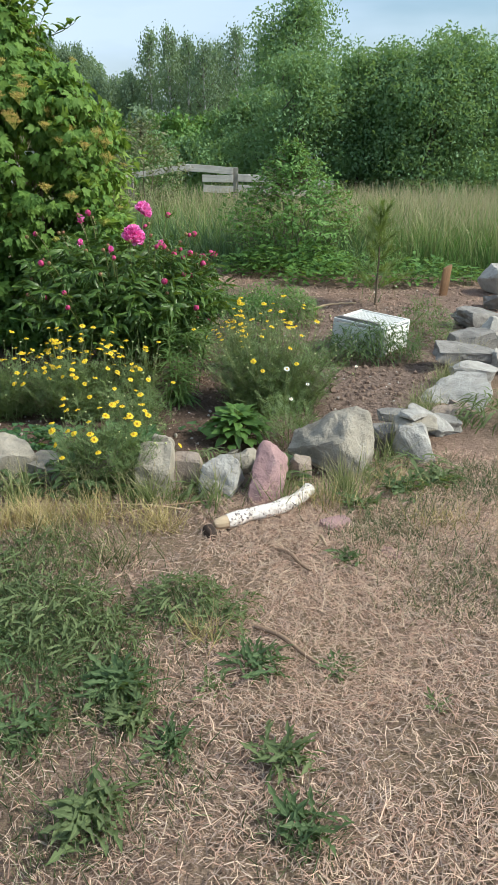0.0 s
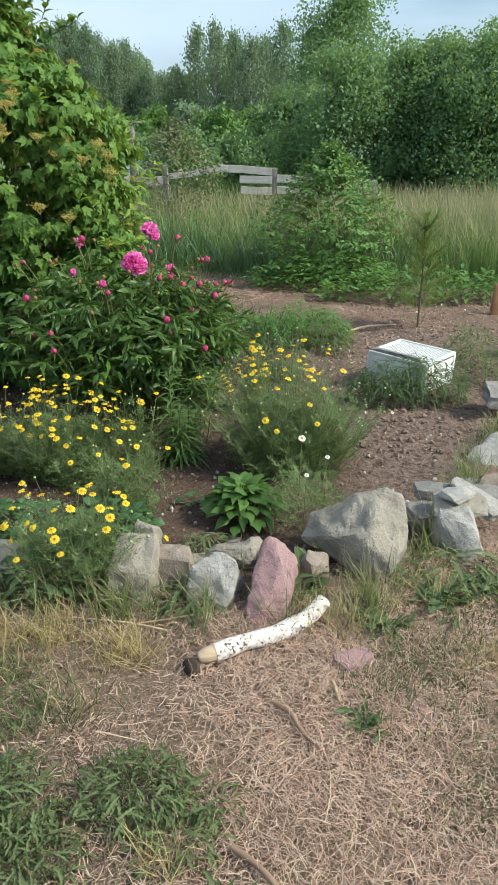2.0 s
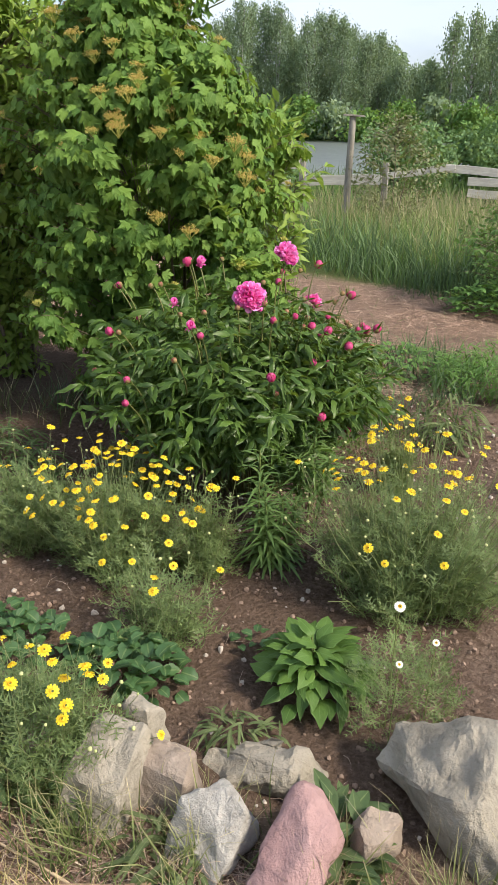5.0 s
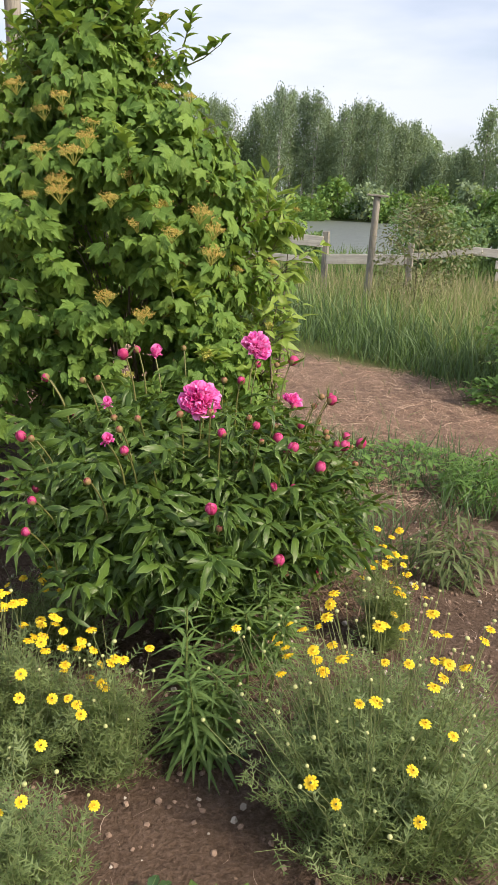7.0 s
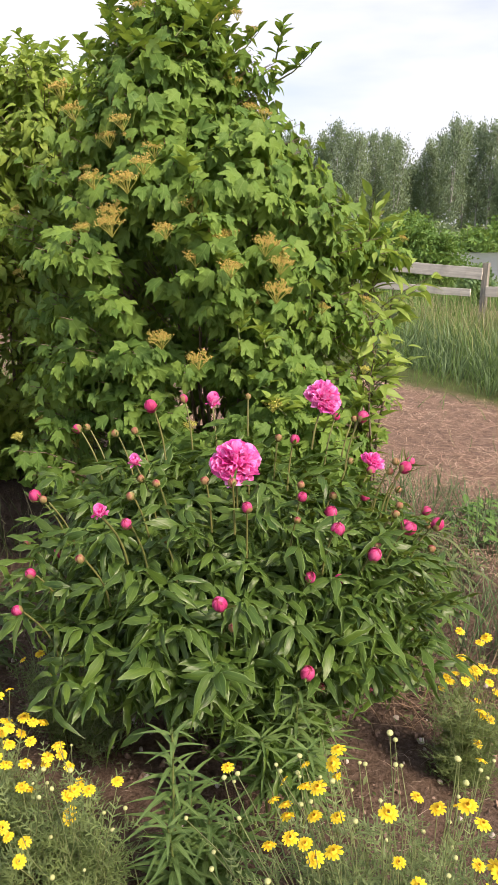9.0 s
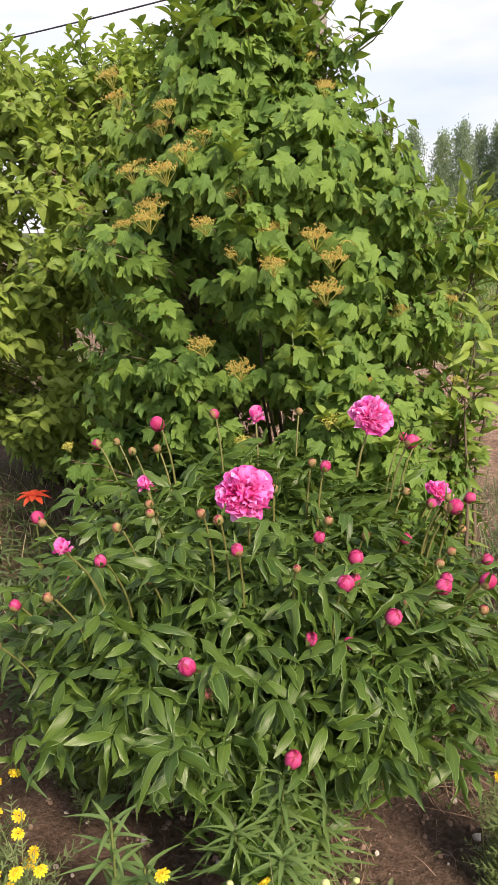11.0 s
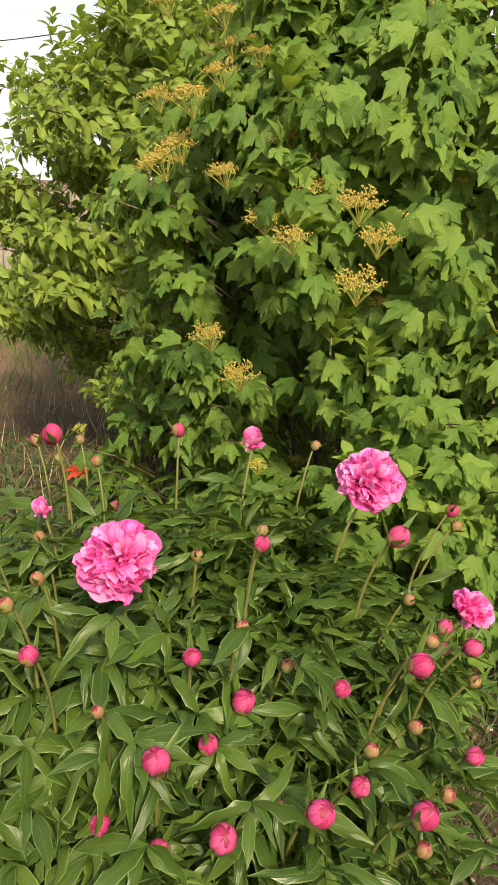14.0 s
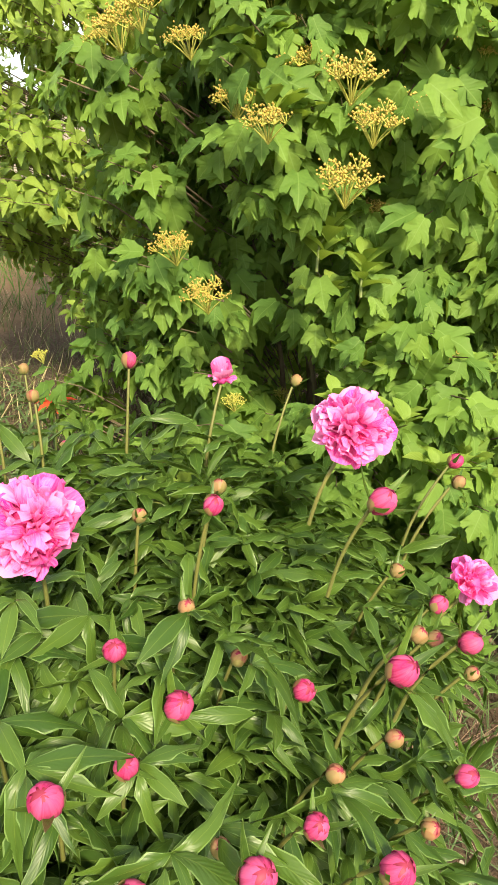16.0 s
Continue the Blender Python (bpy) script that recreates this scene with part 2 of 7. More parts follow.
def height(x, y):
    x, y = np.asarray(x, float), np.asarray(y, float)
    z = np.interp(y, GY, GZ)
    side = np.clip((np.abs(x + 2) - 44) / 8, 0, 1)                   # the pond ends left and right
    z = np.where((y > 29) & (y < 92), z * (1 - side) + -0.7 * side, z)
    near = np.clip(1 - np.hypot(x, y - 4) / 14, 0, 1)
    z = z + near * (0.012 * np.sin(3.1 * x + 1.3 * y) * np.sin(2.3 * y - 0.7 * x) + 0.006 * np.sin(9.7 * x - 3 * y) * np.sin(8.3 * y + 2 * x))
    bed = np.clip((y - 2.95) / 0.15, 0, 1) * np.clip((8.3 - y) / 0.5, 0, 1)
    z = z + bed * near * 0.012 * (np.sin(17 * x + 5 * np.sin(3 * y)) * np.sin(19 * y + 4 * np.sin(4 * x)) + 0.6 * np.sin(41 * x + 2 * y) * np.sin(37 * y))
    return z


def ground_at(x, y, up=0.0):
    return (x, y, float(height(x, y)) + up)


def on_ground(xy, up=0.0):
    return np.column_stack([xy, height(xy[:, 0], xy[:, 1]) + up])


# ---- materials ----
def ground_material():
    n = Nodes("earth_and_dry_turf")
    pos = n.coord("Object")
    sep = n.nt.nodes.new("ShaderNodeSeparateXYZ")
    n.put(sep.inputs[0], pos)
    x, y = sep.outputs[0], sep.outputs[1]
    wob = n.math("SUBTRACT", n.noise(1.1, 4, vec=pos), 0.5)
    fine = n.noise(60, 5, 0.7, pos)
    mid = n.noise(9, 5, 0.6, pos)
    big = n.noise(0.8, 3, 0.5, pos)
    soil = n.mix(mid, (0.11, 0.075, 0.057), (0.27, 0.192, 0.148))
    soil = n.mix(n.ramp(fine, (0.4, 0.0), (0.7, 0.7)), soil, (0.40, 0.305, 0.25))
    soil = n.mix(n.ramp(n.noise(24, 5, 0.65, pos), (0.5, 0.0), (0.62, 0.7)), soil, (0.06, 0.04, 0.03))
    # moist soil near the plants, its dark tone also painting the peony's shade
    moist_shade = n.mix(mid, (0.06, 0.04, 0.029), (0.155, 0.105, 0.075))
    moist_shade = n.mix(n.ramp(fine, (0.4, 0.0), (0.7, 0.6)), moist_shade, (0.25, 0.18, 0.14))
    # from that shade-darkened soil on the left to dry soil on the right
    dry = n.math("MULTIPLY", n.math("ADD", n.math("SUBTRACT", x, 0.15), n.math("MULTIPLY", wob, 1.5)), 2.2, True)
    soil = n.mix(dry, moist_shade, soil)
    fibre = n.noise(38, 6, 0.7, n.stretch(pos, 1.0, 4.0, 1.0), 1.6)
    turf = n.mix(n.ramp(fibre, (0.35, 0.0), (0.65, 1.0)), (0.14, 0.09, 0.068), (0.47, 0.335, 0.255))
    turf = n.mix(n.ramp(n.noise(2.6, 4, 0.6, pos), (0.46, 0.0), (0.66, 0.5)), turf, (0.11, 0.077, 0.058))
    turf = n.mix(n.ramp(big, (0.42, 0.0), (0.62, 0.45)), turf, (0.15, 0.14, 0.06))
    mulch = n.mix(n.ramp(fibre, (0.4, 0.0), (0.6, 1.0)), (0.11, 0.072, 0.054), (0.36, 0.25, 0.185))
    meadow = n.mix(mid, (0.05, 0.075, 0.022), (0.11, 0.13, 0.04))
    edge_y = n.math("ADD", y, n.math("MULTIPLY", wob, 0.5))
    # the bed's front edge bends away behind the row of stones on one side
    bed_edge = n.math("ADD", 2.95, n.math("MULTIPLY", n.math("MAXIMUM", n.math("SUBTRACT", x, 0.45), 0.0), 2.1))
    is_bed = n.math("MULTIPLY", n.math("SUBTRACT", edge_y, bed_edge), 9.0, True)
    col = n.mix(is_bed, turf, soil)
    is_mulch = n.math("MULTIPLY", n.math("SUBTRACT", n.math("ADD", edge_y, n.math("MULTIPLY", wob, 2.0)), 7.0), 1.6, True)
    col = n.mix(n.math("MULTIPLY", is_mulch, n.ramp(mid, (0.35, 0.3), (0.6, 1.0))), col, mulch)
    left = n.math("MULTIPLY", n.math("SUBTRACT", -4.6, n.math("ADD", x, n.math("MULTIPLY", wob, 1.2))), 2.0, True)
    low = n.math("LESS_THAN", y, 7.5)
    col = n.mix(n.math("MULTIPLY", left, low), col, n.mix(mid, (0.20, 0.12, 0.08), (0.34, 0.23, 0.15)))
    strip = n.math("SUBTRACT", edge_y, n.math("SUBTRACT", 9.7, n.math("MULTIPLY", x, 0.35)))
    col = n.mix(n.math("MULTIPLY", strip, 2.0, True), col, meadow)
    h = n.math("ADD", n.math("MULTIPLY", fine, 0.6), mid)
    return n.surface(col, 0.95, n.bump(h, 1.0, 0.05), spec=0.15)


def stone_material(name, dark, light, scale=6.0, stain=(0.2, 0.19, 0.17)):
    n = Nodes(name)
    pos = n.coord("Object")
    a = n.noise(scale, 6, 0.62, pos, 0.6)
    b = n.noise(scale * 9, 5, 0.7, pos)
    c = n.noise(scale * 0.5, 3, 0.5, pos)
    layer = n.noise(scale * 2.2, 4, 0.6, n.stretch(pos, 0.5, 0.5, 5.0))
    col = n.mix(n.ramp(a, (0.3, 0.0), (0.7, 1.0)), dark, light)
    col = n.mix(n.ramp(c, (0.5, 0.0), (0.7, 0.6)), col, stain)
    col = n.mix(n.ramp(n.noise(scale * 3, 5, 0.7, pos), (0.56, 0.0), (0.68, 0.5)), col, tuple(v * 0.6 for v in dark))
    col = n.mix(n.math("MULTIPLY", b, 0.35), col, tuple(v * 0.55 for v in dark))
    hgt = n.math("ADD", n.math("MULTIPLY", b, 0.45), n.math("ADD", a, n.math("MULTIPLY", layer, 0.12)))
    return n.surface(col, 0.9, n.bump(hgt, 1.0, 0.022), spec=0.2)


def wood_material(name, dark, light, grain=(1.0, 1.0, 14.0), scale=5.0):
    n = Nodes(name)
    pos = n.coord("Object")
    g = n.noise(scale, 6, 0.65, n.stretch(pos, *grain), 0.8)
    s = n.noise(3.0, 4, 0.6, pos)
    col = n.mix(n.ramp(g, (0.3, 0.0), (0.7, 1.0)), dark, light)
    col = n.mix(n.ramp(s, (0.5, 0.0), (0.75, 0.5)), col, tuple(v * 0.45 for v in dark))
    return n.surface(col, 0.85, n.bump(g, 0.5, 0.006), spec=0.2)


def plain_material(name, a, b, rough=0.5, scale=20.0, bump=0.1, spec=0.4, translucent=None, amount=0.25):
    n = Nodes(name)
    r = n.rand()
    k = n.noise(scale, 4, 0.6, n.coord("Object"))
    col = n.mix(n.math("MULTIPLY", n.math("ADD", r, k), 0.5), a, b)
    return n.surface(col, rough, n.bump(k, bump, 0.004), spec=spec, translucent=translucent, amount=amount)


def straw_material(name, *cols):
    n = Nodes(name)
    r = n.rand()
    stops = [(i / max(len(cols) - 1, 1), c) for i, c in enumerate(cols)]
    col = n.ramp(r, *stops)
    k = n.noise(40, 3, 0.6, n.coord("Object"))
    col = n.mix(n.math("MULTIPLY", k, 0.5), col, tuple(v * 0.5 for v in cols[0]))
    return n.surface(col, 0.75, spec=0.2, translucent=col, amount=0.15)


def grass_material(name, root, middle, tip, amount=0.3, dry=None):
    """Blades: colour from root to tip, each its own tint."""
    n = Nodes(name)
    r = n.rand()
    sep = n.nt.nodes.new("ShaderNodeSeparateXYZ")
    n.put(sep.inputs[0], n.coord("UV"))
    col = n.ramp(sep.outputs[1], (0.0, root), (0.5, middle), (1.0, tip))
    col = n.mix(n.math("MULTIPLY", r, 0.45), col, tuple(v * 0.45 for v in middle))
    if dry:
        col = n.mix(n.math("GREATER_THAN", r, 0.8), col, dry)
    return n.surface(col, 0.55, spec=0.3, translucent=col, amount=amount)


def bark_white():
    n = Nodes("birch_bark")
    pos = n.coord("Object")
    band = n.noise(26, 4, 0.6, n.stretch(pos, 2.2, 0.7, 2.2), 0.5)
    spots = n.noise(95, 3, 0.6, n.stretch(pos, 1.0, 1.2, 1.2), 0.2)
    few = n.noise(14, 2, 0.5, pos)
    col = n.mix(n.ramp(band, (0.35, 0.0), (0.6, 1.0)), (0.44, 0.38, 0.33), (0.72, 0.68, 0.63))
    col = n.mix(n.ramp(n.math("ADD", spots, n.math("MULTIPLY", few, 0.35)), (0.775, 0.0), (0.80, 1.0)), col, (0.07, 0.05, 0.055))
    return n.surface(col, 0.7, n.bump(n.math("ADD", band, spots), 0.5, 0.004), spec=0.3)


def petal_material(name, inner, outer, rim):
    n = Nodes(name)
    r = n.rand()
    sep = n.nt.nodes.new("ShaderNodeSeparateXYZ")
    n.put(sep.inputs[0], n.coord("UV"))
    col = n.mix(sep.outputs[1], inner, n.mix(r, outer, rim))
    streak = n.noise(1.0, 3, 0.6, n.stretch(n.coord("UV"), 14.0, 2.0, 1.0))
    col = n.mix(n.ramp(streak, (0.42, 0.0), (0.62, 0.4)), col, rim)
    lines = n.math("SINE", n.math("MULTIPLY", sep.outputs[0], 60.0))
    return n.surface(col, 0.5, n.bump(lines, 0.12, 0.001), spec=0.3, translucent=col, amount=0.35)


M_GROUND = ground_material()
M_STONE = stone_material("pale_limestone", (0.25, 0.225, 0.18), (0.46, 0.42, 0.345))
M_STONE_W = stone_material("white_limestone", (0.31, 0.295, 0.265), (0.58, 0.555, 0.505), 7.0, (0.25, 0.235, 0.215))
M_STONE_P = stone_material("pink_sandstone", (0.28, 0.17, 0.165), (0.46, 0.31, 0.30), 5.0, (0.33, 0.2, 0.18))
M_STONE_T = stone_material("tan_stone", (0.25, 0.20, 0.16), (0.42, 0.35, 0.29))
M_STONE_G = stone_material("grey_slab", (0.18, 0.17, 0.155), (0.38, 0.36, 0.33), 8.0)
M_BIRCH = bark_white()
M_CUT = wood_material("cut_wood", (0.36, 0.26, 0.16), (0.58, 0.46, 0.31))
M_CHAR = wood_material("charred_wood", (0.03, 0.022, 0.018), (0.09, 0.065, 0.05))
M_STICK = wood_material("dry_stick", (0.20, 0.13, 0.085), (0.36, 0.25, 0.17))
M_FENCE = wood_material("weathered_board", (0.42, 0.39, 0.34), (0.70, 0.67, 0.60), (0.5, 9.0, 9.0), 2.5)
M_POST = wood_material("grey_post", (0.16, 0.15, 0.13), (0.36, 0.34, 0.29), (6.0, 6.0, 0.6), 4.0)
M_STAKE = wood_material("ochre_stake", (0.22, 0.13, 0.07), (0.36, 0.22, 0.12), (6.0, 6.0, 0.8), 5.0)
M_TRUNK = wood_material("trunk_bark", (0.07, 0.055, 0.045), (0.17, 0.14, 0.115), (5.0, 5.0, 1.0), 4.0)
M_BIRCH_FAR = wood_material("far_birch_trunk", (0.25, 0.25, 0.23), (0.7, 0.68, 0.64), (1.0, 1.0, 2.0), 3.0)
M_STEM = plain_material("green_stem", (0.09, 0.13, 0.035), (0.17, 0.2, 0.06), 0.5)
M_STEM_P = plain_material("peony_stem", (0.09, 0.105, 0.03), (0.17, 0.165, 0.05), 0.5)
M_STEM_D = plain_material("daisy_stem", (0.12, 0.16, 0.06), (0.24, 0.27, 0.11), 0.55)
M_STEM_R = plain_material("dry_twig", (0.16, 0.10, 0.07), (0.34, 0.25, 0.17), 0.8)
M_STEM_Y = plain_material("umbel_stalk", (0.34, 0.36, 0.07), (0.50, 0.47, 0.12), 0.6)
M_TWIG = plain_material("twig_bark", (0.10, 0.075, 0.05), (0.19, 0.15, 0.10), 0.8)
M_STRAW = straw_material("straw", (0.27, 0.155, 0.112), (0.62, 0.415, 0.30), (0.74, 0.52, 0.40), (0.86, 0.69, 0.50), (0.46, 0.30, 0.22))
M_STRAW_GREY = straw_material("old_straw", (0.18, 0.12, 0.095), (0.47, 0.355, 0.285), (0.70, 0.565, 0.455), (0.26, 0.185, 0.145), (0.60, 0.48, 0.385))
M_CLOD = plain_material("soil_clod", (0.13, 0.09, 0.068), (0.34, 0.25, 0.195), 0.95, 40, 0.5, 0.1)
M_PEBBLE = plain_material("pale_pebble", (0.3, 0.26, 0.22), (0.55, 0.5, 0.44), 0.9, 30, 0.3, 0.2)
M_LAWN = grass_material("lawn_grass", (0.09, 0.10, 0.04), (0.14, 0.18, 0.06), (0.28, 0.29, 0.12), 0.25, (0.52, 0.44, 0.26))
M_GREEN = grass_material("green_turf", (0.055, 0.085, 0.03), (0.115, 0.165, 0.06), (0.20, 0.245, 0.11), 0.25)
M_TALL = grass_material("tall_grass", (0.08, 0.155, 0.045), (0.165, 0.29, 0.07), (0.265, 0.36, 0.11), 0.42)
M_SEED = grass_material("seeding_grass", (0.09, 0.15, 0.045), (0.26, 0.31, 0.11), (0.62, 0.50, 0.33), 0.42)
M_REED = grass_material("reed_grass", (0.08, 0.13, 0.055), (0.15, 0.24, 0.105), (0.23, 0.33, 0.15), 0.3)
M_WEED = leaf_material("weed_leaf", (0.065, 0.10, 0.042), (0.185, 0.225, 0.105), 0.65, spec=0.2)
M_WEED_D = leaf_material("dark_weed_leaf", (0.045, 0.085, 0.038), (0.13, 0.185, 0.082), 0.6, spec=0.2)
M_PEONY = leaf_material("peony_leaf", (0.016, 0.052, 0.011), (0.100, 0.172, 0.030), 0.36, (0.17, 0.23, 0.045), 0.022, 0.05, 0.26, spec=0.34, rim=(0.24, 0.36, 0.12))
M_HOSTA = leaf_material("hosta_leaf", (0.05, 0.115, 0.028), (0.135, 0.235, 0.05), 0.45, (0.18, 0.30, 0.09), 0.03, 0.16, spec=0.3, rim=(0.22, 0.34, 0.12))
M_LILY = leaf_material("lily_leaf", (0.07, 0.14, 0.045), (0.17, 0.265, 0.085), 0.45, spec=0.3)
M_VIB = leaf_material("viburnum_leaf", (0.042, 0.115, 0.028), (0.205, 0.325, 0.062), 0.6, (0.22, 0.33, 0.10), 0.015, 0.06, 0.33, spec=0.2)
M_VIB_Y = leaf_material("young_leaf", (0.17, 0.28, 0.05), (0.30, 0.41, 0.085), 0.5, (0.28, 0.38, 0.12), 0.02, 0.1, 0.4)
M_BUSH = leaf_material("bush_leaf", (0.11, 0.19, 0.04), (0.31, 0.41, 0.08), 0.6, (0.25, 0.36, 0.12), 0.02, 0.03, 0.38, spec=0.2)
M_SHRUB = leaf_material("shrub_leaf", (0.05, 0.135, 0.034), (0.175, 0.315, 0.075), 0.55, spec=0.25)
M_WILLOW = leaf_material("willow_leaf", (0.10, 0.205, 0.10), (0.245, 0.375, 0.19), 0.6, amount=0.4, spec=0.2)
M_WILLOW_G = leaf_material("greyish_leaf", (0.10, 0.12, 0.06), (0.2, 0.2, 0.1), 0.55, amount=0.25)
# far leaves paler and greyer than real ones: distance haze put into the colour
M_FAR = leaf_material("hazy_far_leaf", (0.19, 0.265, 0.185), (0.265, 0.345, 0.24), 0.7, amount=0.4, spec=0.08)
M_FAR_D = leaf_material("hazy_dark_far_leaf", (0.155, 0.225, 0.17), (0.225, 0.30, 0.22), 0.7, amount=0.4, spec=0.08)
M_PINE = leaf_material("pine_needle", (0.09, 0.145, 0.05), (0.21, 0.26, 0.085), 0.55)
M_FEATHER = leaf_material("feathery_leaf", (0.066, 0.113, 0.041), (0.205, 0.273, 0.10), 0.6, amount=0.25)
M_STRAWB = leaf_material("strawberry_leaf", (0.035, 0.09, 0.035), (0.075, 0.155, 0.055), 0.5, side=0.1)
M_PINK = petal_material("pink_petal", (0.74, 0.010, 0.26), (0.90, 0.035, 0.46), (1.0, 0.48, 0.86))
M_BUD = petal_material("bud_petal", (0.28, 0.03, 0.055), (0.50, 0.008, 0.135), (0.76, 0.13, 0.34))
M_BUD_G = petal_material("young_bud", (0.20, 0.24, 0.07), (0.46, 0.07, 0.12), (0.48, 0.29, 0.16))
M_SEPAL = petal_material("sepal", (0.16, 0.23, 0.06), (0.31, 0.32, 0.11), (0.40, 0.19, 0.12))
M_DRY = grass_material("bleached_grass", (0.28, 0.22, 0.09), (0.56, 0.46, 0.20), (0.74, 0.63, 0.34), 0.3)
M_YELLOW = petal_material("yellow_petal", (0.80, 0.48, 0.01), (0.86, 0.66, 0.02), (0.88, 0.74, 0.06))
M_DISC = plain_material("yellow_disc", (0.76, 0.42, 0.01), (0.84, 0.56, 0.03), 0.8, 300, 0.6)
M_BUTTON = plain_material("green_button", (0.28, 0.33, 0.12), (0.48, 0.49, 0.23), 0.7, 200, 0.5)
M_WHITE_PETAL = petal_material("white_petal", (0.75, 0.75, 0.68), (0.82, 0.82, 0.78), (0.85, 0.85, 0.82))
M_RED = petal_material("red_petal", (0.45, 0.03, 0.02), (0.62, 0.07, 0.03), (0.72, 0.14, 0.06))
M_BERRY = plain_material("flower_cluster_bead", (0.34, 0.235, 0.05), (0.52, 0.38, 0.10), 0.5)
M_BERRY_G = plain_material("green_bead", (0.40, 0.42, 0.09), (0.60, 0.52, 0.12), 0.6)
M_PLASTIC = plain_material("white_plastic", (0.62, 0.63, 0.60), (0.76, 0.76, 0.73), 0.45, 6, 0.08)
M_GREEN_PL = plain_material("green_plastic", (0.02, 0.26, 0.09), (0.03, 0.34, 0.12), 0.35, 6, 0.02)
M_BOARD = wood_material("grey_board", (0.20, 0.18, 0.155), (0.36, 0.33, 0.29), (8.0, 8.0, 0.6), 3.0)
M_WIRE = plain_material("black_wire", (0.02, 0.02, 0.02), (0.04, 0.04, 0.04), 0.6)
M_ROAD = plain_material("pale_road", (0.4, 0.38, 0.35), (0.5, 0.47, 0.43), 0.9, 0.5)
_n = Nodes("pond_water")
_w = _n.noise(1.6, 3, 0.5, _n.stretch(_n.coord("Object"), 1.0, 0.35, 1.0))
M_WATER = _n.surface((0.13, 0.145, 0.135), 0.3, _n.bump(_w, 0.9, 0.12), spec=0.5)

# ---- ground, pond, far road ----
xs = np.concatenate([-np.geomspace(900, 7, 46), np.arange(-6.8, 4.2, 0.08), np.geomspace(4.3, 900, 46)])
ys = np.concatenate([-np.geomspace(600, 1.0, 16), np.arange(-0.8, 9.6, 0.08), np.geomspace(9.7, 900, 70)])
gx, gy = np.meshgrid(xs, ys)
gv = np.column_stack([gx.ravel(), gy.ravel(), height(gx, gy).ravel()])
nx, ny = len(xs), len(ys)
gi = (np.arange(ny - 1)[:, None] * nx + np.arange(nx - 1)[None]).ravel()
gf = np.column_stack([gi, gi + 1, gi + 1 + nx, gi + nx])
ground = new("ground", mesh_of("ground", [(gv, gf, gv[:, :2] * 0.1, 0)], M_GROUND))
tagged(ground, "uneven garden soil, straw-dry turf and meadow ground", "ground", kind="structure")
wv = np.array([(-62, 28, POND_Z), (56, 28, POND_Z), (56, 92, POND_Z), (-62, 92, POND_Z)], float)
tagged(new("water", mesh_of("water", [(wv, np.array([[0, 1, 2, 3]]), wv[:, :2], 0)], M_WATER)), "still grey pond water behind the fence", "pond", kind="structure")
rx = np.linspace(-60, 40, 60)
ry = 124 + 2.5 * np.sin(rx * 0.05)
rv = np.concatenate([np.column_stack([rx, ry, height(rx, ry) + 0.12]), np.column_stack([rx, ry + 5, height(rx, ry + 5) + 0.12])])
rf = np.array([(i, i + 1, i + 61, i + 60) for i in range(59)])
tagged(new("road", mesh_of("road", [(rv, rf, rv[:, :2], 0)], M_ROAD)), "pale country road on the far bank", "road", kind="structure")


# ---- stones ----
def stone(at, size, mat_, seed, turn=(0, 0, 0), label="pale limestone boulder edging the flower bed", cuts=16, detail=4, rough=0.075, depth=0.15, name="stone"):
    """A cut and weathered stone: a ball trimmed by planes, then worn; at is its base."""
    r = np.random.default_rng(seed)
    bm = bmesh.new()
    bmesh.ops.create_icosphere(bm, subdivisions=detail, radius=1.0)
    P = np.array([v.co for v in bm.verts])
    for k in range(cuts):
        if k < 7:       # the six broken sides of a block
            nrm = np.zeros(3)
            nrm[k % 3] = 1 if k % 2 else -1
            nrm = unit(nrm + r.normal(size=3) * 0.2)
            d = r.uniform(0.52, 0.68)
        else:
            nrm = unit(r.normal(size=3))
            d = r.uniform(0.6, 0.86)
        over = np.maximum(P @ nrm - d, 0)
        P = P - over[:, None] * nrm * 0.96
    P *= 0.5 / np.abs(P).max(0)
    for v, p in zip(bm.verts, P):
        q = Vector(p * 1.0)
        w = noise.fractal(q * 4.0 + Vector((seed, 0, 0)), 0.9, 2.1, 4) * rough + abs(noise.noise(q * 9 + Vector((0, seed, 0)))) * rough * 0.35
        chip = noise.voronoi(q * 4.5 + Vector((seed, 0, 0)))[0]
        v.co = q * (1 + w + (chip[1] - chip[0] - 0.3) * rough * 0.5)
    M = Matrix.Diagonal((*size, 1))
    R = Euler([radians(a) for a in turn]).to_matrix().to_4x4()
    bmesh.ops.transform(bm, matrix=R @ M, verts=bm.verts)
    low = min(v.co.z for v in bm.verts)
    high = max(v.co.z for v in bm.verts)
    for v in bm.verts:
        v.co.z -= low + depth * (high - low)
    ob = new(name, from_bm(bm, name, mat_, sharp=17))
    ob.location = at
    return tagged(ob, label, "stone", "stones round the flower bed")


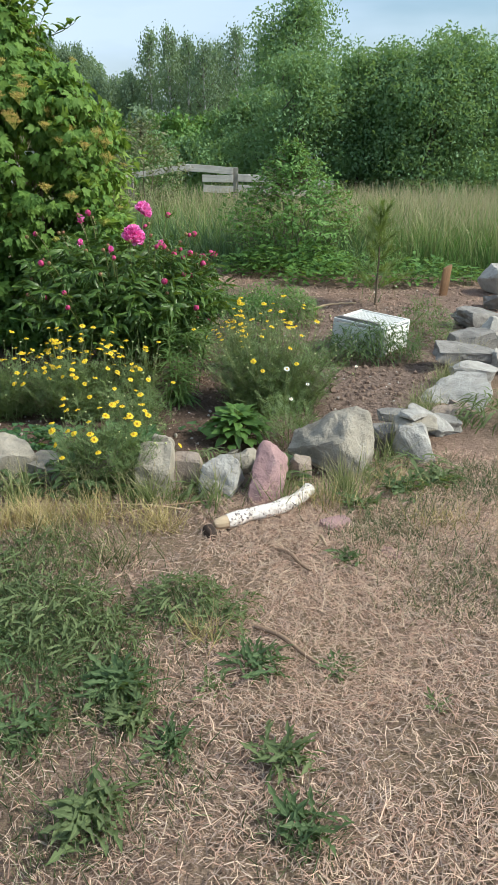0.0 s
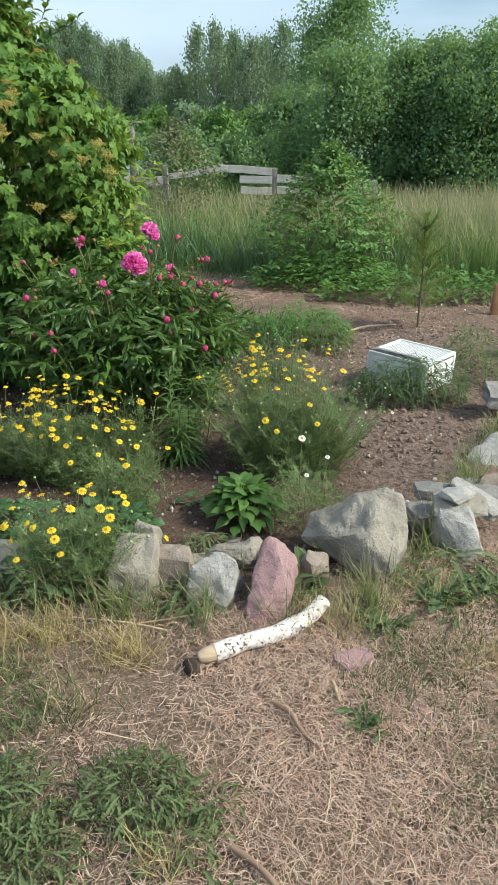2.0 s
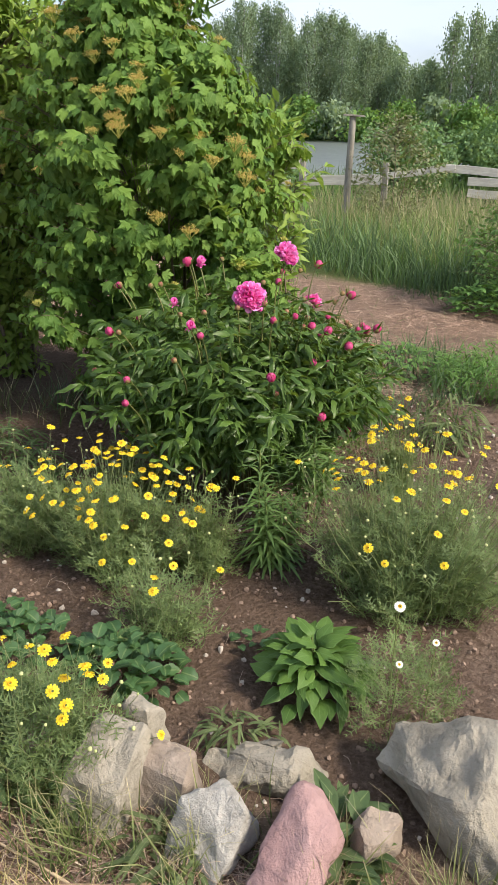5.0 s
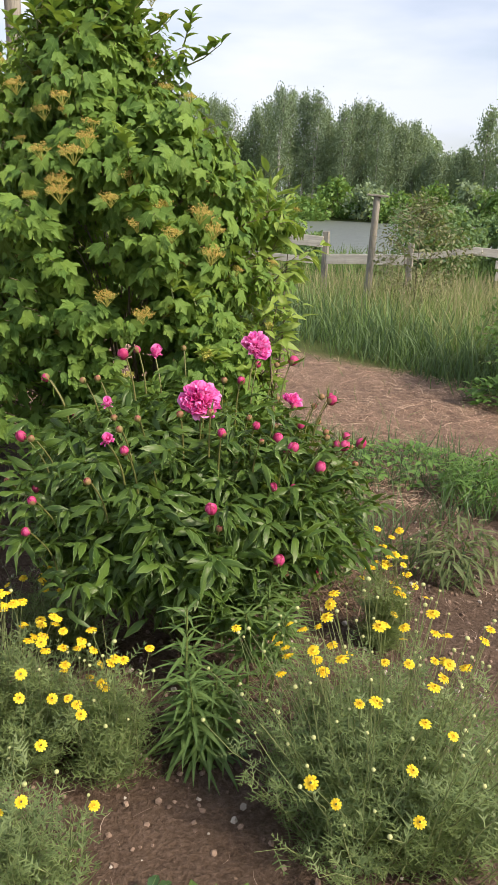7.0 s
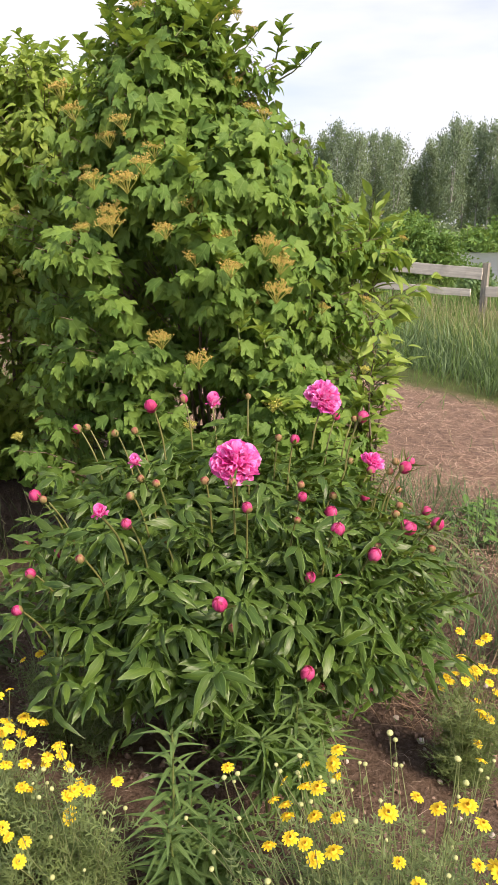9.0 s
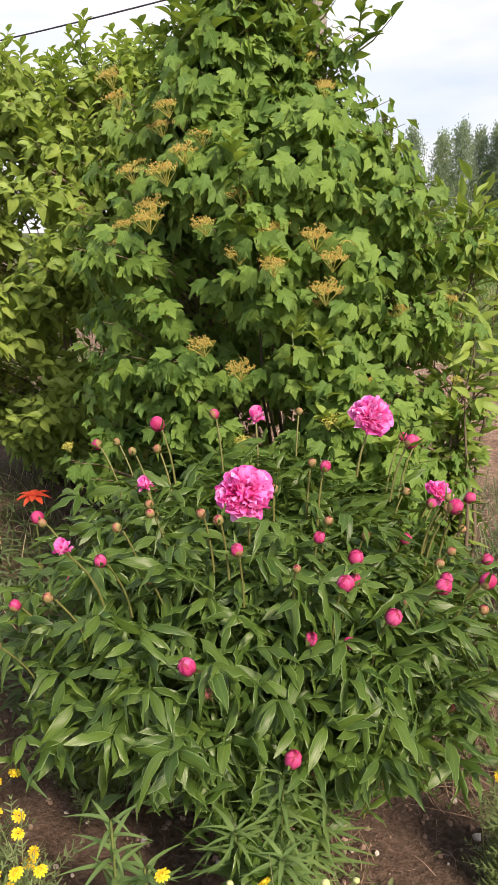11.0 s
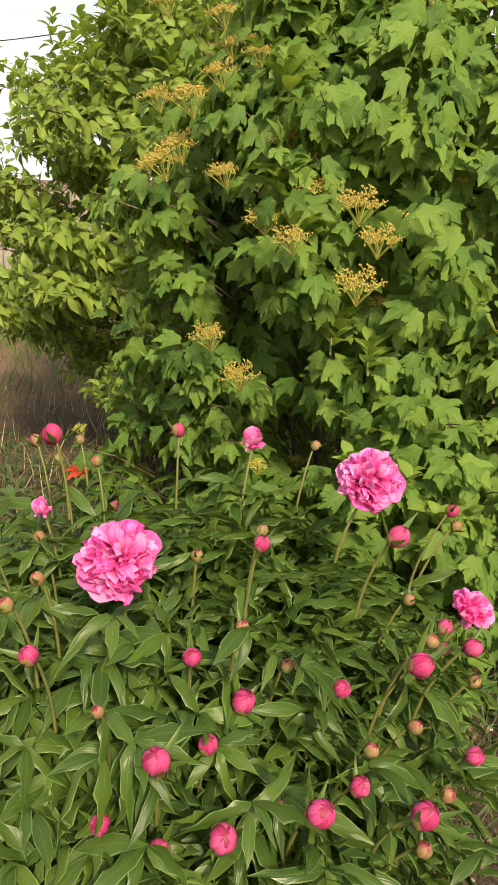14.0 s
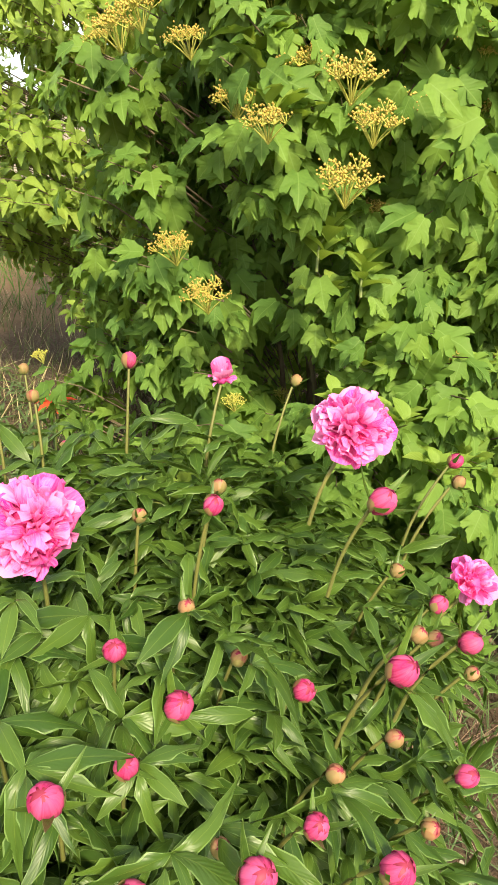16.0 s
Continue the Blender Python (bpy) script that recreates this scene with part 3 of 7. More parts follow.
def sculpted(at, rings, mat_, seed, label, turn=0.0, detail=3, rough=0.02, name="stone", group="stones round the flower bed"):
    """A stone from a few corner points: their hull, cut finer and weathered."""
    bm = bmesh.new()
    for p in rings:
        bm.verts.new(p)
    bmesh.ops.convex_hull(bm, input=bm.verts)
    bmesh.ops.delete(bm, geom=[v for v in bm.verts if not v.link_faces], context="VERTS")
    bmesh.ops.bevel(bm, geom=bm.edges[:] + bm.verts[:], offset=0.007, segments=1, affect="EDGES", profile=0.6, clamp_overlap=True)
    bmesh.ops.triangulate(bm, faces=bm.faces)
    for _ in range(detail):
        long = [e for e in bm.edges if e.calc_length() > 0.022]
        bmesh.ops.subdivide_edges(bm, edges=long, cuts=1, use_grid_fill=False)
        bmesh.ops.triangulate(bm, faces=[f for f in bm.faces if len(f.verts) > 3])
    bm.normal_update()
    for v in bm.verts:
        w = noise.fractal(v.co * 11 + Vector((seed, 0, 0)), 0.9, 2.1, 4) * rough * 0.7
        ridge = abs(noise.noise(v.co * 16 + Vector((0, seed, 0)))) * rough * -0.5
        chip = noise.voronoi(v.co * 13 + Vector((seed, 0, 0)))[0]
        v.co += v.normal * (w * 1.3 + ridge + (chip[1] - chip[0] - 0.3) * rough * 0.22)
    ob = new(name, from_bm(bm, name, mat_, sharp=24))
    ob.matrix_world = pose(*at, 0, 0, turn)
    return tagged(ob, label, "stone", group)


# the large boulder: a wedge with a broad sloping face and a ridge
sculpted(ground_at(0.42, 3.16), [(-0.24, 0.06, 0.05), (-0.20, 0.14, 0.12), (-0.16, 0.08, -0.03), (-0.02, 0.10, 0.23), (0.07, 0.10, 0.265), (0.13, 0.07, 0.235), (0.165, 0.0, 0.13), (0.15, -0.02, 0.0),
          (0.06, -0.17, -0.03), (0.085, -0.15, 0.05), (-0.06, 0.05, -0.03), (-0.11, -0.06, 0.125), (-0.01, -0.10, 0.155), (0.14, 0.22, 0.05), (-0.1, 0.25, 0.02), (0.1, 0.22, -0.06), (-0.15, 0.2, -0.06)],
         M_STONE, 3, "large pale grey limestone boulder with a broken slanting face", rough=0.017)
# the pink slab standing on end, leaning back
sculpted(ground_at(0.08, 2.86), [(-0.075, -0.16, -0.03), (0.035, -0.15, -0.03), (0.06, -0.09, 0.03), (0.088, 0.04, 0.145), (0.09, 0.08, 0.12), (-0.012, 0.10, 0.212), (0.022, 0.105, 0.205), (-0.035, 0.07, 0.185),
          (-0.08, -0.06, 0.08), (-0.09, -0.10, 0.03), (-0.02, -0.11, 0.065), (0.03, -0.02, 0.15), (-0.05, 0.13, 0.0), (0.08, 0.14, 0.0), (-0.03, 0.13, 0.17), (0.03, 0.14, 0.17)],
         M_STONE_P, 5, "pink sandstone slab standing on end behind the birch log", rough=0.013)
sculpted(ground_at(-0.12, 2.88), [(-0.11, -0.02, 0.06), (-0.10, -0.05, 0.0), (0.01, -0.10, -0.03), (0.05, -0.08, 0.03), (0.09, 0.02, 0.13), (0.03, 0.05, 0.165), (-0.02, 0.04, 0.155), (-0.08, 0.03, 0.115),
          (0.10, 0.05, 0.02), (-0.08, 0.10, -0.02), (0.08, 0.11, -0.02), (0.0, 0.1, 0.13)],
         M_STONE_W, 8, "white limestone rock with grey broken facets", rough=0.018)
sculpted(ground_at(-0.28, 2.98), [(-0.075, -0.06, -0.03), (0.06, -0.07, -0.03), (0.075, -0.04, 0.12), (-0.065, -0.03, 0.13), (-0.07, 0.06, 0.13), (0.06, 0.06, 0.135), (-0.08, 0.07, -0.03), (0.08, 0.07, -0.03)],
         M_STONE_T, 11, "brownish blocky stone with a pale top", rough=0.014)
sculpted(ground_at(-0.40, 2.92), [(-0.09, -0.12, -0.03), (0.06, -0.11, -0.03), (0.075, 0.03, 0.18), (-0.07, 0.02, 0.17), (-0.08, 0.09, 0.17), (0.06, 0.10, 0.18), (-0.09, 0.1, -0.03), (0.09, 0.1, -0.03), (-0.09, -0.06, 0.12), (0.07, -0.06, 0.11)],
         M_STONE, 13, "tall pale block of stone under the yellow flowers", rough=0.016)
sculpted(ground_at(-0.39, 3.07), [(-0.05, -0.04, -0.02), (0.06, -0.05, -0.02), (0.06, 0.05, -0.02), (-0.05, 0.05, -0.02), (-0.04, -0.03, 0.19), (0.04, -0.03, 0.2), (0.055, 0.03, 0.16), (-0.04, 0.04, 0.19)],
         M_STONE, 14, "small pale stone behind a taller block", rough=0.014)
sculpted(ground_at(-0.06, 3.13), [(-0.19, -0.05, -0.02), (-0.18, 0.02, 0.03), (-0.02, -0.06, 0.05), (0.06, -0.04, 0.10), (0.05, 0.05, 0.11), (0.0, 0.06, 0.08), (-0.12, 0.06, 0.03), (0.14, 0.03, 0.05), (0.15, -0.05, -0.02), (0.12, 0.09, -0.02), (-0.16, 0.07, -0.02)],
         M_STONE, 17, "low flat grey stone lying by the hosta", rough=0.02)
stone(ground_at(0.22, 3.0), (0.15, 0.12, 0.15), M_STONE_T, 21, (10, 5, 20), "small brown stone between two boulders", detail=4)
stone(ground_at(-1.06, 2.95), (0.26, 0.2, 0.26), M_STONE, 22, (0, 12, 30), "grey pointed stone at the edge of the bed")
stone(ground_at(-0.86, 2.97), (0.24, 0.17, 0.15), M_STONE, 23, (5, 10, -15), "low grey stone half hidden by leaves")
stone(ground_at(-0.64, 2.97), (0.22, 0.16, 0.17), M_STONE_T, 24, (0, -8, 10), "shaded brown stone among flower stems")
stone(ground_at(-1.36, 3.0), (0.24, 0.2, 0.18), M_STONE, 25, (0, 8, 50), "grey stone at the edge of the bed")
# the little stack and the row that bends back
stone(ground_at(0.69, 3.42), (0.2, 0.16, 0.15), M_STONE_G, 31, (0, 0, 15), "dark grey stone under a stack of slabs")
sculpted(ground_at(0.77, 3.27), [(-0.07, -0.02, 0.15), (0.05, 0.0, 0.16), (0.12, -0.12, -0.03), (0.03, -0.12, -0.03), (-0.09, 0.0, 0.03), (-0.06, 0.07, 0.14), (0.06, 0.08, 0.14), (-0.08, 0.08, -0.03), (0.12, 0.05, -0.03), (0.08, -0.06, 0.09)],
         M_STONE_W, 33, "white leaning stone below a stack of slabs", rough=0.014)
stone(ground_at(0.80, 3.36, 0.125), (0.25, 0.17, 0.045), M_STONE, 34, (4, 3, 10), "flat grey slab on a stack of stones", 13, 4, 0.06, 0.0)
stone(ground_at(0.80, 3.37, 0.168), (0.16, 0.12, 0.04), M_STONE_W, 35, (-3, 4, 40), "small flat white slab on top of a stack", 13, 4, 0.06, 0.0)
stone(ground_at(0.73, 3.52, 0.11), (0.22, 0.12, 0.05), M_STONE_G, 36, (0, 2, -5), "flat dark slab behind the stack", 13, 4, 0.06, 0.1)
stone(ground_at(0.90, 3.47, 0.06), (0.26, 0.1, 0.05), M_STONE_W, 37, (20, 25, -35), "thin white slab leaning on a stack", 13, 4, 0.06, 0.05)
stone(ground_at(0.99, 3.62), (0.24, 0.18, 0.10), M_STONE_G, 38, (0, 8, 25), "low grey stone beside dry grass", rough=0.13)
stone(ground_at(1.06, 3.78), (0.20, 0.16, 0.10), M_STONE_T, 50, (6, -14, 60), "brownish rubble stone below a white slab", rough=0.13)
stone(ground_at(0.95, 3.80), (0.17, 0.12, 0.08), M_STONE_G, 51, (10, 6, -20), "small grey rubble stone behind a stack", rough=0.13)
stone(ground_at(1.17, 3.88), (0.14, 0.12, 0.09), M_STONE_T, 52, (0, 12, 10), "small brown rubble stone in the row", rough=0.13)
sculpted(ground_at(1.24, 4.16), [(-0.24, -0.02, -0.01), (-0.23, 0.02, 0.04), (-0.06, -0.15, -0.02), (0.10, -0.16, 0.0), (0.17, -0.10, 0.09), (0.18, 0.10, 0.16), (0.02, 0.18, 0.15), (-0.10, 0.12, 0.10), (0.16, 0.18, -0.03), (-0.12, 0.16, -0.03)],
         M_STONE_W, 39, "white wedge-shaped limestone slab in the row", rough=0.014)
stone(ground_at(1.42, 4.56), (0.32, 0.22, 0.17), M_STONE_W, 40, (6, 4, -10), "white-topped grey block in the row of stones", rough=0.10)
stone(ground_at(1.48, 4.96), (0.44, 0.25, 0.17), M_STONE_G, 41, (8, 9, 5), "long dark grey layered stone in the row", rough=0.11)
stone(ground_at(1.73, 4.88), (0.18, 0.16, 0.16), M_STONE_W, 46, (0, 6, 35), "small pale stone at the outside of the row", rough=0.10)
stone(ground_at(1.64, 5.42), (0.40, 0.28, 0.20), M_STONE_G, 42, (10, -8, 15), "rounded grey boulder in the row", rough=0.10)
stone(ground_at(1.90, 5.62), (0.28, 0.22, 0.26), M_STONE_W, 43, (14, 24, 20), "white leaning stone in the row", rough=0.08)
stone(ground_at(1.98, 6.35), (0.44, 0.32, 0.18), M_STONE_G, 44, (0, 6, 35), "grey boulder further up the row", rough=0.10)
stone(ground_at(2.66, 7.95), (0.42, 0.34, 0.34), M_STONE_W, 45, (0, 10, 30), "white block at the far end of the row", rough=0.08)
stone(ground_at(2.38, 7.15), (0.32, 0.28, 0.15), M_STONE_G, 47, (0, 10, 60), "dark grey stone at the far end of the row", rough=0.10)
stone(ground_at(0.33, 2.53, -0.01), (0.13, 0.11, 0.05), M_STONE_P, 48, (4, 3, 30), "flat pink stone sunk in dry turf", 8, 4, 0.03, 0.2)
stone(ground_at(0.52, 2.33, -0.01), (0.1, 0.08, 0.04), M_STONE_P, 49, (4, 3, 70), "small pink stone sunk in dry turf", 8, 3, 0.03, 0.2)

# ---- birch log, charred piece, sticks ----
log = thing("birch_log", ground_at(0.06, 2.64), "short crooked birch log with white spotted bark", "log")
lp = [(-0.19, -0.12, 0.028), (-0.13, -0.095, 0.033), (-0.06, -0.05, 0.036), (0.02, -0.02, 0.036), (0.10, 0.04, 0.036), (0.155, 0.10, 0.038), (0.19, 0.155, 0.045)]
tt = np.linspace(0, 6, 25)
lpath = np.column_stack([np.interp(tt, range(7), [p[i] for p in lp]) for i in range(3)])
for _ in range(3):
    lpath[1:-1] = (lpath[:-2] + 2 * lpath[1:-1] + lpath[2:]) / 4
lrad = 0.0280 + 0.0015 * np.sin(tt * 2.1) + 0.0012 * np.sin(tt * 5.3)
part("bark", mesh_of("bark", [tube(lpath[3:], lrad[3:], 20)], M_BIRCH), log)
peel = lrad[:5] * np.array([0.6, 0.78, 0.86, 0.93, 0.96])
part("bare_end", mesh_of("bare_end", [tube(lpath[:5], peel, 16)], M_CUT), log, "peeled yellowish end of the log")


def end_cap(centre, direction, radius, mat_, parent):
    bm = bmesh.new()
    bmesh.ops.create_cone(bm, cap_ends=True, segments=20, radius1=radius, radius2=radius * 0.85, depth=0.006)
    q = Vector(direction).to_track_quat("Z", "Y").to_matrix().to_4x4()
    return part("cut_end", from_bm(bm, "cut_end", mat_, smooth=False), parent, "pale sawn end", at=Matrix.Translation(centre) @ q)


end_cap(lpath[-1], lpath[-1] - lpath[-2], lrad[-1] * 0.99, M_CUT, log)
end_cap(lpath[0], lpath[0] - lpath[1], peel[0] * 0.99, M_CUT, log)
sculpted(ground_at(-0.145, 2.485), [(-0.024, -0.05, -0.01), (0.02, -0.045, -0.01), (0.024, 0.04, -0.01), (-0.02, 0.04, -0.01), (-0.018, -0.04, 0.03), (0.014, -0.036, 0.035), (0.02, 0.036, 0.028), (-0.018, 0.032, 0.036)],
         M_CHAR, 61, "charred black block of wood beside the birch log", 25, 2, 0.012, "charred_wood", "charred wood")["category"] = "wood"


def stick(a, b, r, label, mat_=M_STICK, bow=0.01):
    k = 12
    t = np.linspace(0, 1, k)
    p = np.outer(1 - t, a) + np.outer(t, b)
    p[:, 2] = height(p[:, 0], p[:, 1]) + r * 0.9 + 0.012 + bow * np.sin(t * 3.1)
    p[:, 0] += bow * np.sin(t * 6)
    c = p.mean(0)
    ob = new("stick", mesh_of("stick", [tube(p - c, r * (1 - 0.35 * t) * (1 + 0.12 * np.sin(t * 19)), 7)], mat_))
    ob.location = c
    return tagged(ob, label, "stick", "sticks on the dry turf")


stick((0.02, 1.88, 0), (0.215, 1.685, 0), 0.0085, "grey-brown dry stick lying on turf")
stick((0.10, 2.34, 0), (0.215, 2.19, 0), 0.0085, "dark dry stick lying on turf")
stick((0.265, 2.43, 0), (0.285, 2.34, 0), 0.006, "short pale stick on turf", M_CUT, 0.002)
stick((-0.2, 2.75, 0), (-0.52, 2.6, 0), 0.004, "thin dry stalk on turf", M_STICK)
stick((-0.25, 2.66, 0), (-0.6, 2.72, 0), 0.004, "thin dry stalk on turf", M_CUT)
stick((0.5, 7.0, 0), (1.05, 7.3, 0), 0.012, "long pale dry stalk on soil", M_CUT)


# ---- peony ----
def jitter(k, s=1.0):
    return rng.normal(size=(k, 3)) * s


def wavy_leaf(half, fold, droop, twist, sweep, ripple, ph):
    """A lance leaf five points wide: folded on its midrib, arched, rippled along both edges."""
    widths = [0.09, 0.52, 0.90, 1.0, 0.90, 0.58, 0.02]
    v, uv, f = [], [], []
    for i, w in enumerate(widths):
        t = i / 6
        w = w * half
        c, s_ = math.cos(twist * t), math.sin(twist * t)
        for k in (-2, -1, 0, 1, 2):
            x = w * k / 2
            z = fold * abs(x) - 1.3 * fold * x * x / max(half, 0.01) + (0.012 * math.sin(22 * t + k) if abs(k) == 1 else 0.0)
            if abs(k) == 2:
                z += ripple * math.sin(13 * t + ph * k) * w / half
            v.append((x * c - z * s_ + sweep * t * t, t * (1 - 0.28 * abs(droop)), x * s_ + z * c - droop * t * t + 0.25 * droop * t))
            uv.append((0.5 + k / 4, t))
    for i in range(6):
        for k in range(4):
            a = 5 * i + k
            f.append((a, a + 1, a + 6, a + 5))
    return np.array(v), np.array(f), np.array(uv)


PLAIN_LANCE = leaf_tpl([0.016, 0.10, 0.11, 0.06, 0.003], 0.7, 0.5, 0.02, 0.6)
PEONY_LEAVES = [wavy_leaf(0.105, 1.1, 1.1, 1.3, -0.2, 0.05, 0.6), wavy_leaf(0.12, 0.8, 0.5, 0.5, 0.1, 0.05, 1.1), wavy_leaf(0.09, 0.9, 0.8, -1.0, -0.14, 0.05, 1.7), wavy_leaf(0.112, 0.7, 0.3, 0.9, 0.18, 0.05, 2.3)]


def petal_tpl(wide, cup, curl, frill, ph):
    """A cupped petal along +y, length 1, with a rounded wavy edge."""
    v, uv, f = [], [], []
    for i in range(6):
        t = i / 5
        w = wide * math.sin(math.pi * (0.10 + 0.66 * t)) ** 0.8
        for k in range(5):
            u = k / 2 - 1
            v.append((u * w, t * (1 - 0.16 * u * u * t), cup * u * u * w + curl * t * t + frill * t * math.sin(4.5 * u + ph + 2 * t)))
            uv.append((k / 4, t))
    for i in range(5):
        for k in range(4):
            a = 5 * i + k
            f.append((a, a + 1, a + 6, a + 5))
    return np.array(v), np.array(f), np.array(uv)


def leaf_mesh(name, tpl, mat_):
    return mesh_of(name, [strewn(tpl, np.zeros((1, 3)), np.eye(3)[None])], mat_)


PETALS = [leaf_mesh("petal", petal_tpl(0.48, 0.25, 0.25, 0.05, s), M_PINK) for s in range(3)]
RUFFLES = [leaf_mesh("petal", petal_tpl(0.35, c, q, 0.10, s), M_PINK) for s, (c, q) in enumerate([(0.5, 0.3), (0.8, 0.1), (0.3, 0.45), (0.6, -0.1)])]


def shell(r, a0, wide, top, proud, swirl, tall=1.1, lift=0.07, frill=0.10):
    """One petal wrapped round a bud, one edge tucked and the other proud, its tip uneven."""
    v, uv, f = [], [], []
    for i in range(8):
        s = i / 7
        for k in range(7):
            u = k / 3 - 1
            th = 3.08 * (1 - s) + (top + 0.4 * u * u + frill * math.sin(5 * u + 9 * top)) * s
            a = a0 + u * wide + swirl * s
            q = r * (proud + lift * 0.5 * (u + 1) + 0.018 * math.sin(4 * u + 6 * s + 5 * top))
            v.append((q * math.sin(th) * math.cos(a), q * math.sin(th) * math.sin(a), q * math.cos(th) * tall))
            uv.append((k / 6, s))
    for i in range(7):
        for k in range(6):
            b = 7 * i + k
            f.append((b, b + 1, b + 8, b + 7))
    return np.array(v), np.array(f), np.array(uv)


def bud_mesh(name, r, mat_, seed, pointed=1.1):
    """The closed heart of a bud, slightly ridged."""
    bm = bmesh.new()
    bmesh.ops.create_uvsphere(bm, u_segments=20, v_segments=10, radius=r * 0.9)
    for v in bm.verts:
        k = 1 + 0.03 * math.sin(5 * math.atan2(v.co.y, v.co.x) + seed + v.co.z / r * 2)
        v.co = Vector((v.co.x * k, v.co.y * k, v.co.z * pointed))
    bm.loops.layers.uv.new("UVMap")
    return from_bm(bm, name, mat_)


BRACT = leaf_tpl([0.05, 0.09, 0.08, 0.045, 0.004], 0.5, -0.3)


WRAPS = [leaf_mesh("petal", shell(1.0, 0.0, 0.62, 0.10 + 0.2 * s, 0.90 + 0.02 * s, 0.7, 1.12, 0.11, 0.16), M_BUD) for s in range(4)]
YOUNG_WRAPS = [leaf_mesh("petal", shell(1.0, 0.0, 0.62, 0.10 + 0.2 * s, 0.90 + 0.02 * s, 0.7, 1.12, 0.11, 0.16), M_BUD_G) for s in range(4)]
SEPALS = [leaf_mesh("sepal", shell(1.0, 0.0, w, top, 1.05, 0.1, 1.12, 0.05, 0.05), M_SEPAL) for w, top in ((0.75, 0.45), (0.6, 0.9), (0.5, 1.35), (0.45, 1.6))]
BRACT_MESH = leaf_mesh("bract", BRACT, M_PEONY)
RADII = (0.008, 0.0105, 0.0135, 0.0175)
BUDS = [bud_mesh("bud", r, M_BUD, i) for i, r in enumerate(RADII)]


def wrap_bud(bud, r, kind):
    """Petals wound round the heart, sepals hugging it and a few narrow bracts under it."""
    turn = rng.uniform(0, 6.28)
    for i in range(7):
        part("petal", (WRAPS if kind > 1 else YOUNG_WRAPS)[i % 4], bud, at=Matrix.Rotation(turn + i * 0.8976 + rng.normal() * 0.15, 4, "Z") @ Matrix.Scale(r * rng.uniform(0.97, 1.04), 4))
    for i in range(3 if kind < 2 else 2):
        part("sepal", SEPALS[kind if i else max(kind - 1, 0)], bud, at=Matrix.Rotation(turn + i * 2.3, 4, "Z") @ Matrix.Scale(r * rng.uniform(1.0, 1.05), 4))
    for i in range(4):
        a = turn + i * 1.571 + rng.normal() * 0.4
        d = np.array([[math.cos(a), math.sin(a), rng.uniform(-0.1, 0.9)]])
        part("bract", BRACT_MESH, bud, at=m4(turns(d, np.array([[0, 0, 1.0]]), np.array([r * rng.uniform(2.2, 4.2)]))[0], np.array([0, 0, -1.0 * r])))


px, py = -0.75, 4.79
peony = thing("peony", ground_at(px, py), "large peony bush with pink double blooms and round red buds", "flower")
P0 = np.array(ground_at(px, py))


def high_side(a, q):
    """The mound stands taller towards the viburnum."""
    return 0.15 * max(0.0, -0.85 * math.cos(a) + 0.45 * math.sin(a)) * q


# crown shoots: a dome of stems, each with divided leaves
stems, lpos, ldir, lup, lsize = [], [], [], [], []
for i in range(200):
    a, q = i * 2.39996, math.sqrt((i + 0.5) / 200)
    w = 0.95 - 0.04 * math.cos(a - 0.2) + 0.10 * max(0.0, -math.cos(a - 0.5))
    top = np.array([0.64 * w * q * math.cos(a), 0.62 * w * q * math.sin(a), 0.80 - 0.38 * q ** 3.2 + high_side(a, q)]) + rng.normal(size=3) * (0.025, 0.025, 0.045)
    foot = np.array([0.14 * q * math.cos(a), 0.14 * q * math.sin(a), -0.02])
    t = np.linspace(0, 1, 7)[:, None]
    bow = foot * (1 - t) + top * t + np.array([0, 0, 0.10]) * np.sin(t * math.pi) * (0.3 + q)
    stems.append(tube(bow[:5], np.linspace(0.004, 0.0025, 5), 4))
    out = unit(np.array([math.cos(a), math.sin(a), 0.15]))
    for h in np.linspace(0.46, 1.0, 9):
        base = np.array([np.interp(h, t[:, 0], bow[:, c]) for c in range(3)])
        b = a + rng.normal() * 0.9
        side = np.array([math.cos(b), math.sin(b), 0.25 + 0.3 * rng.random()])
        stalk = unit(side) * rng.uniform(0.04, 0.1)
        for j in range(3 if h < 0.98 else 5):
            c = b + (j - 1) * 0.62 + rng.normal() * 0.15
            lpos.append(base + stalk * (0.75 + 0.25 * (j == 1)))
            ldir.append((math.cos(c), math.sin(c), rng.uniform(-0.6, 0.3) + 0.6 * (h > 0.75) * rng.random()))
            lup.append((0.25 * math.cos(b), 0.25 * math.sin(b), 1.0))
            lsize.append(rng.uniform(0.065, 0.12))
# leaves that fill the top of the mound
for i in range(2500):
    a, q = rng.uniform(0, 6.283), math.sqrt(rng.random())
    w = 0.95 - 0.04 * math.cos(a - 0.2) + 0.10 * max(0.0, -math.cos(a - 0.5))
    lpos.append((0.58 * w * q * math.cos(a), 0.56 * w * q * math.sin(a), (0.80 - 0.36 * q ** 3 + high_side(a, q)) * rng.uniform(0.66, 1.02)))
    b = rng.uniform(0, 6.283)
    ldir.append((math.cos(b), math.sin(b), rng.uniform(-0.4, 0.8)))
    lup.append((0.3 * math.cos(a), 0.3 * math.sin(a), 1.0))
    lsize.append(rng.uniform(0.06, 0.11))
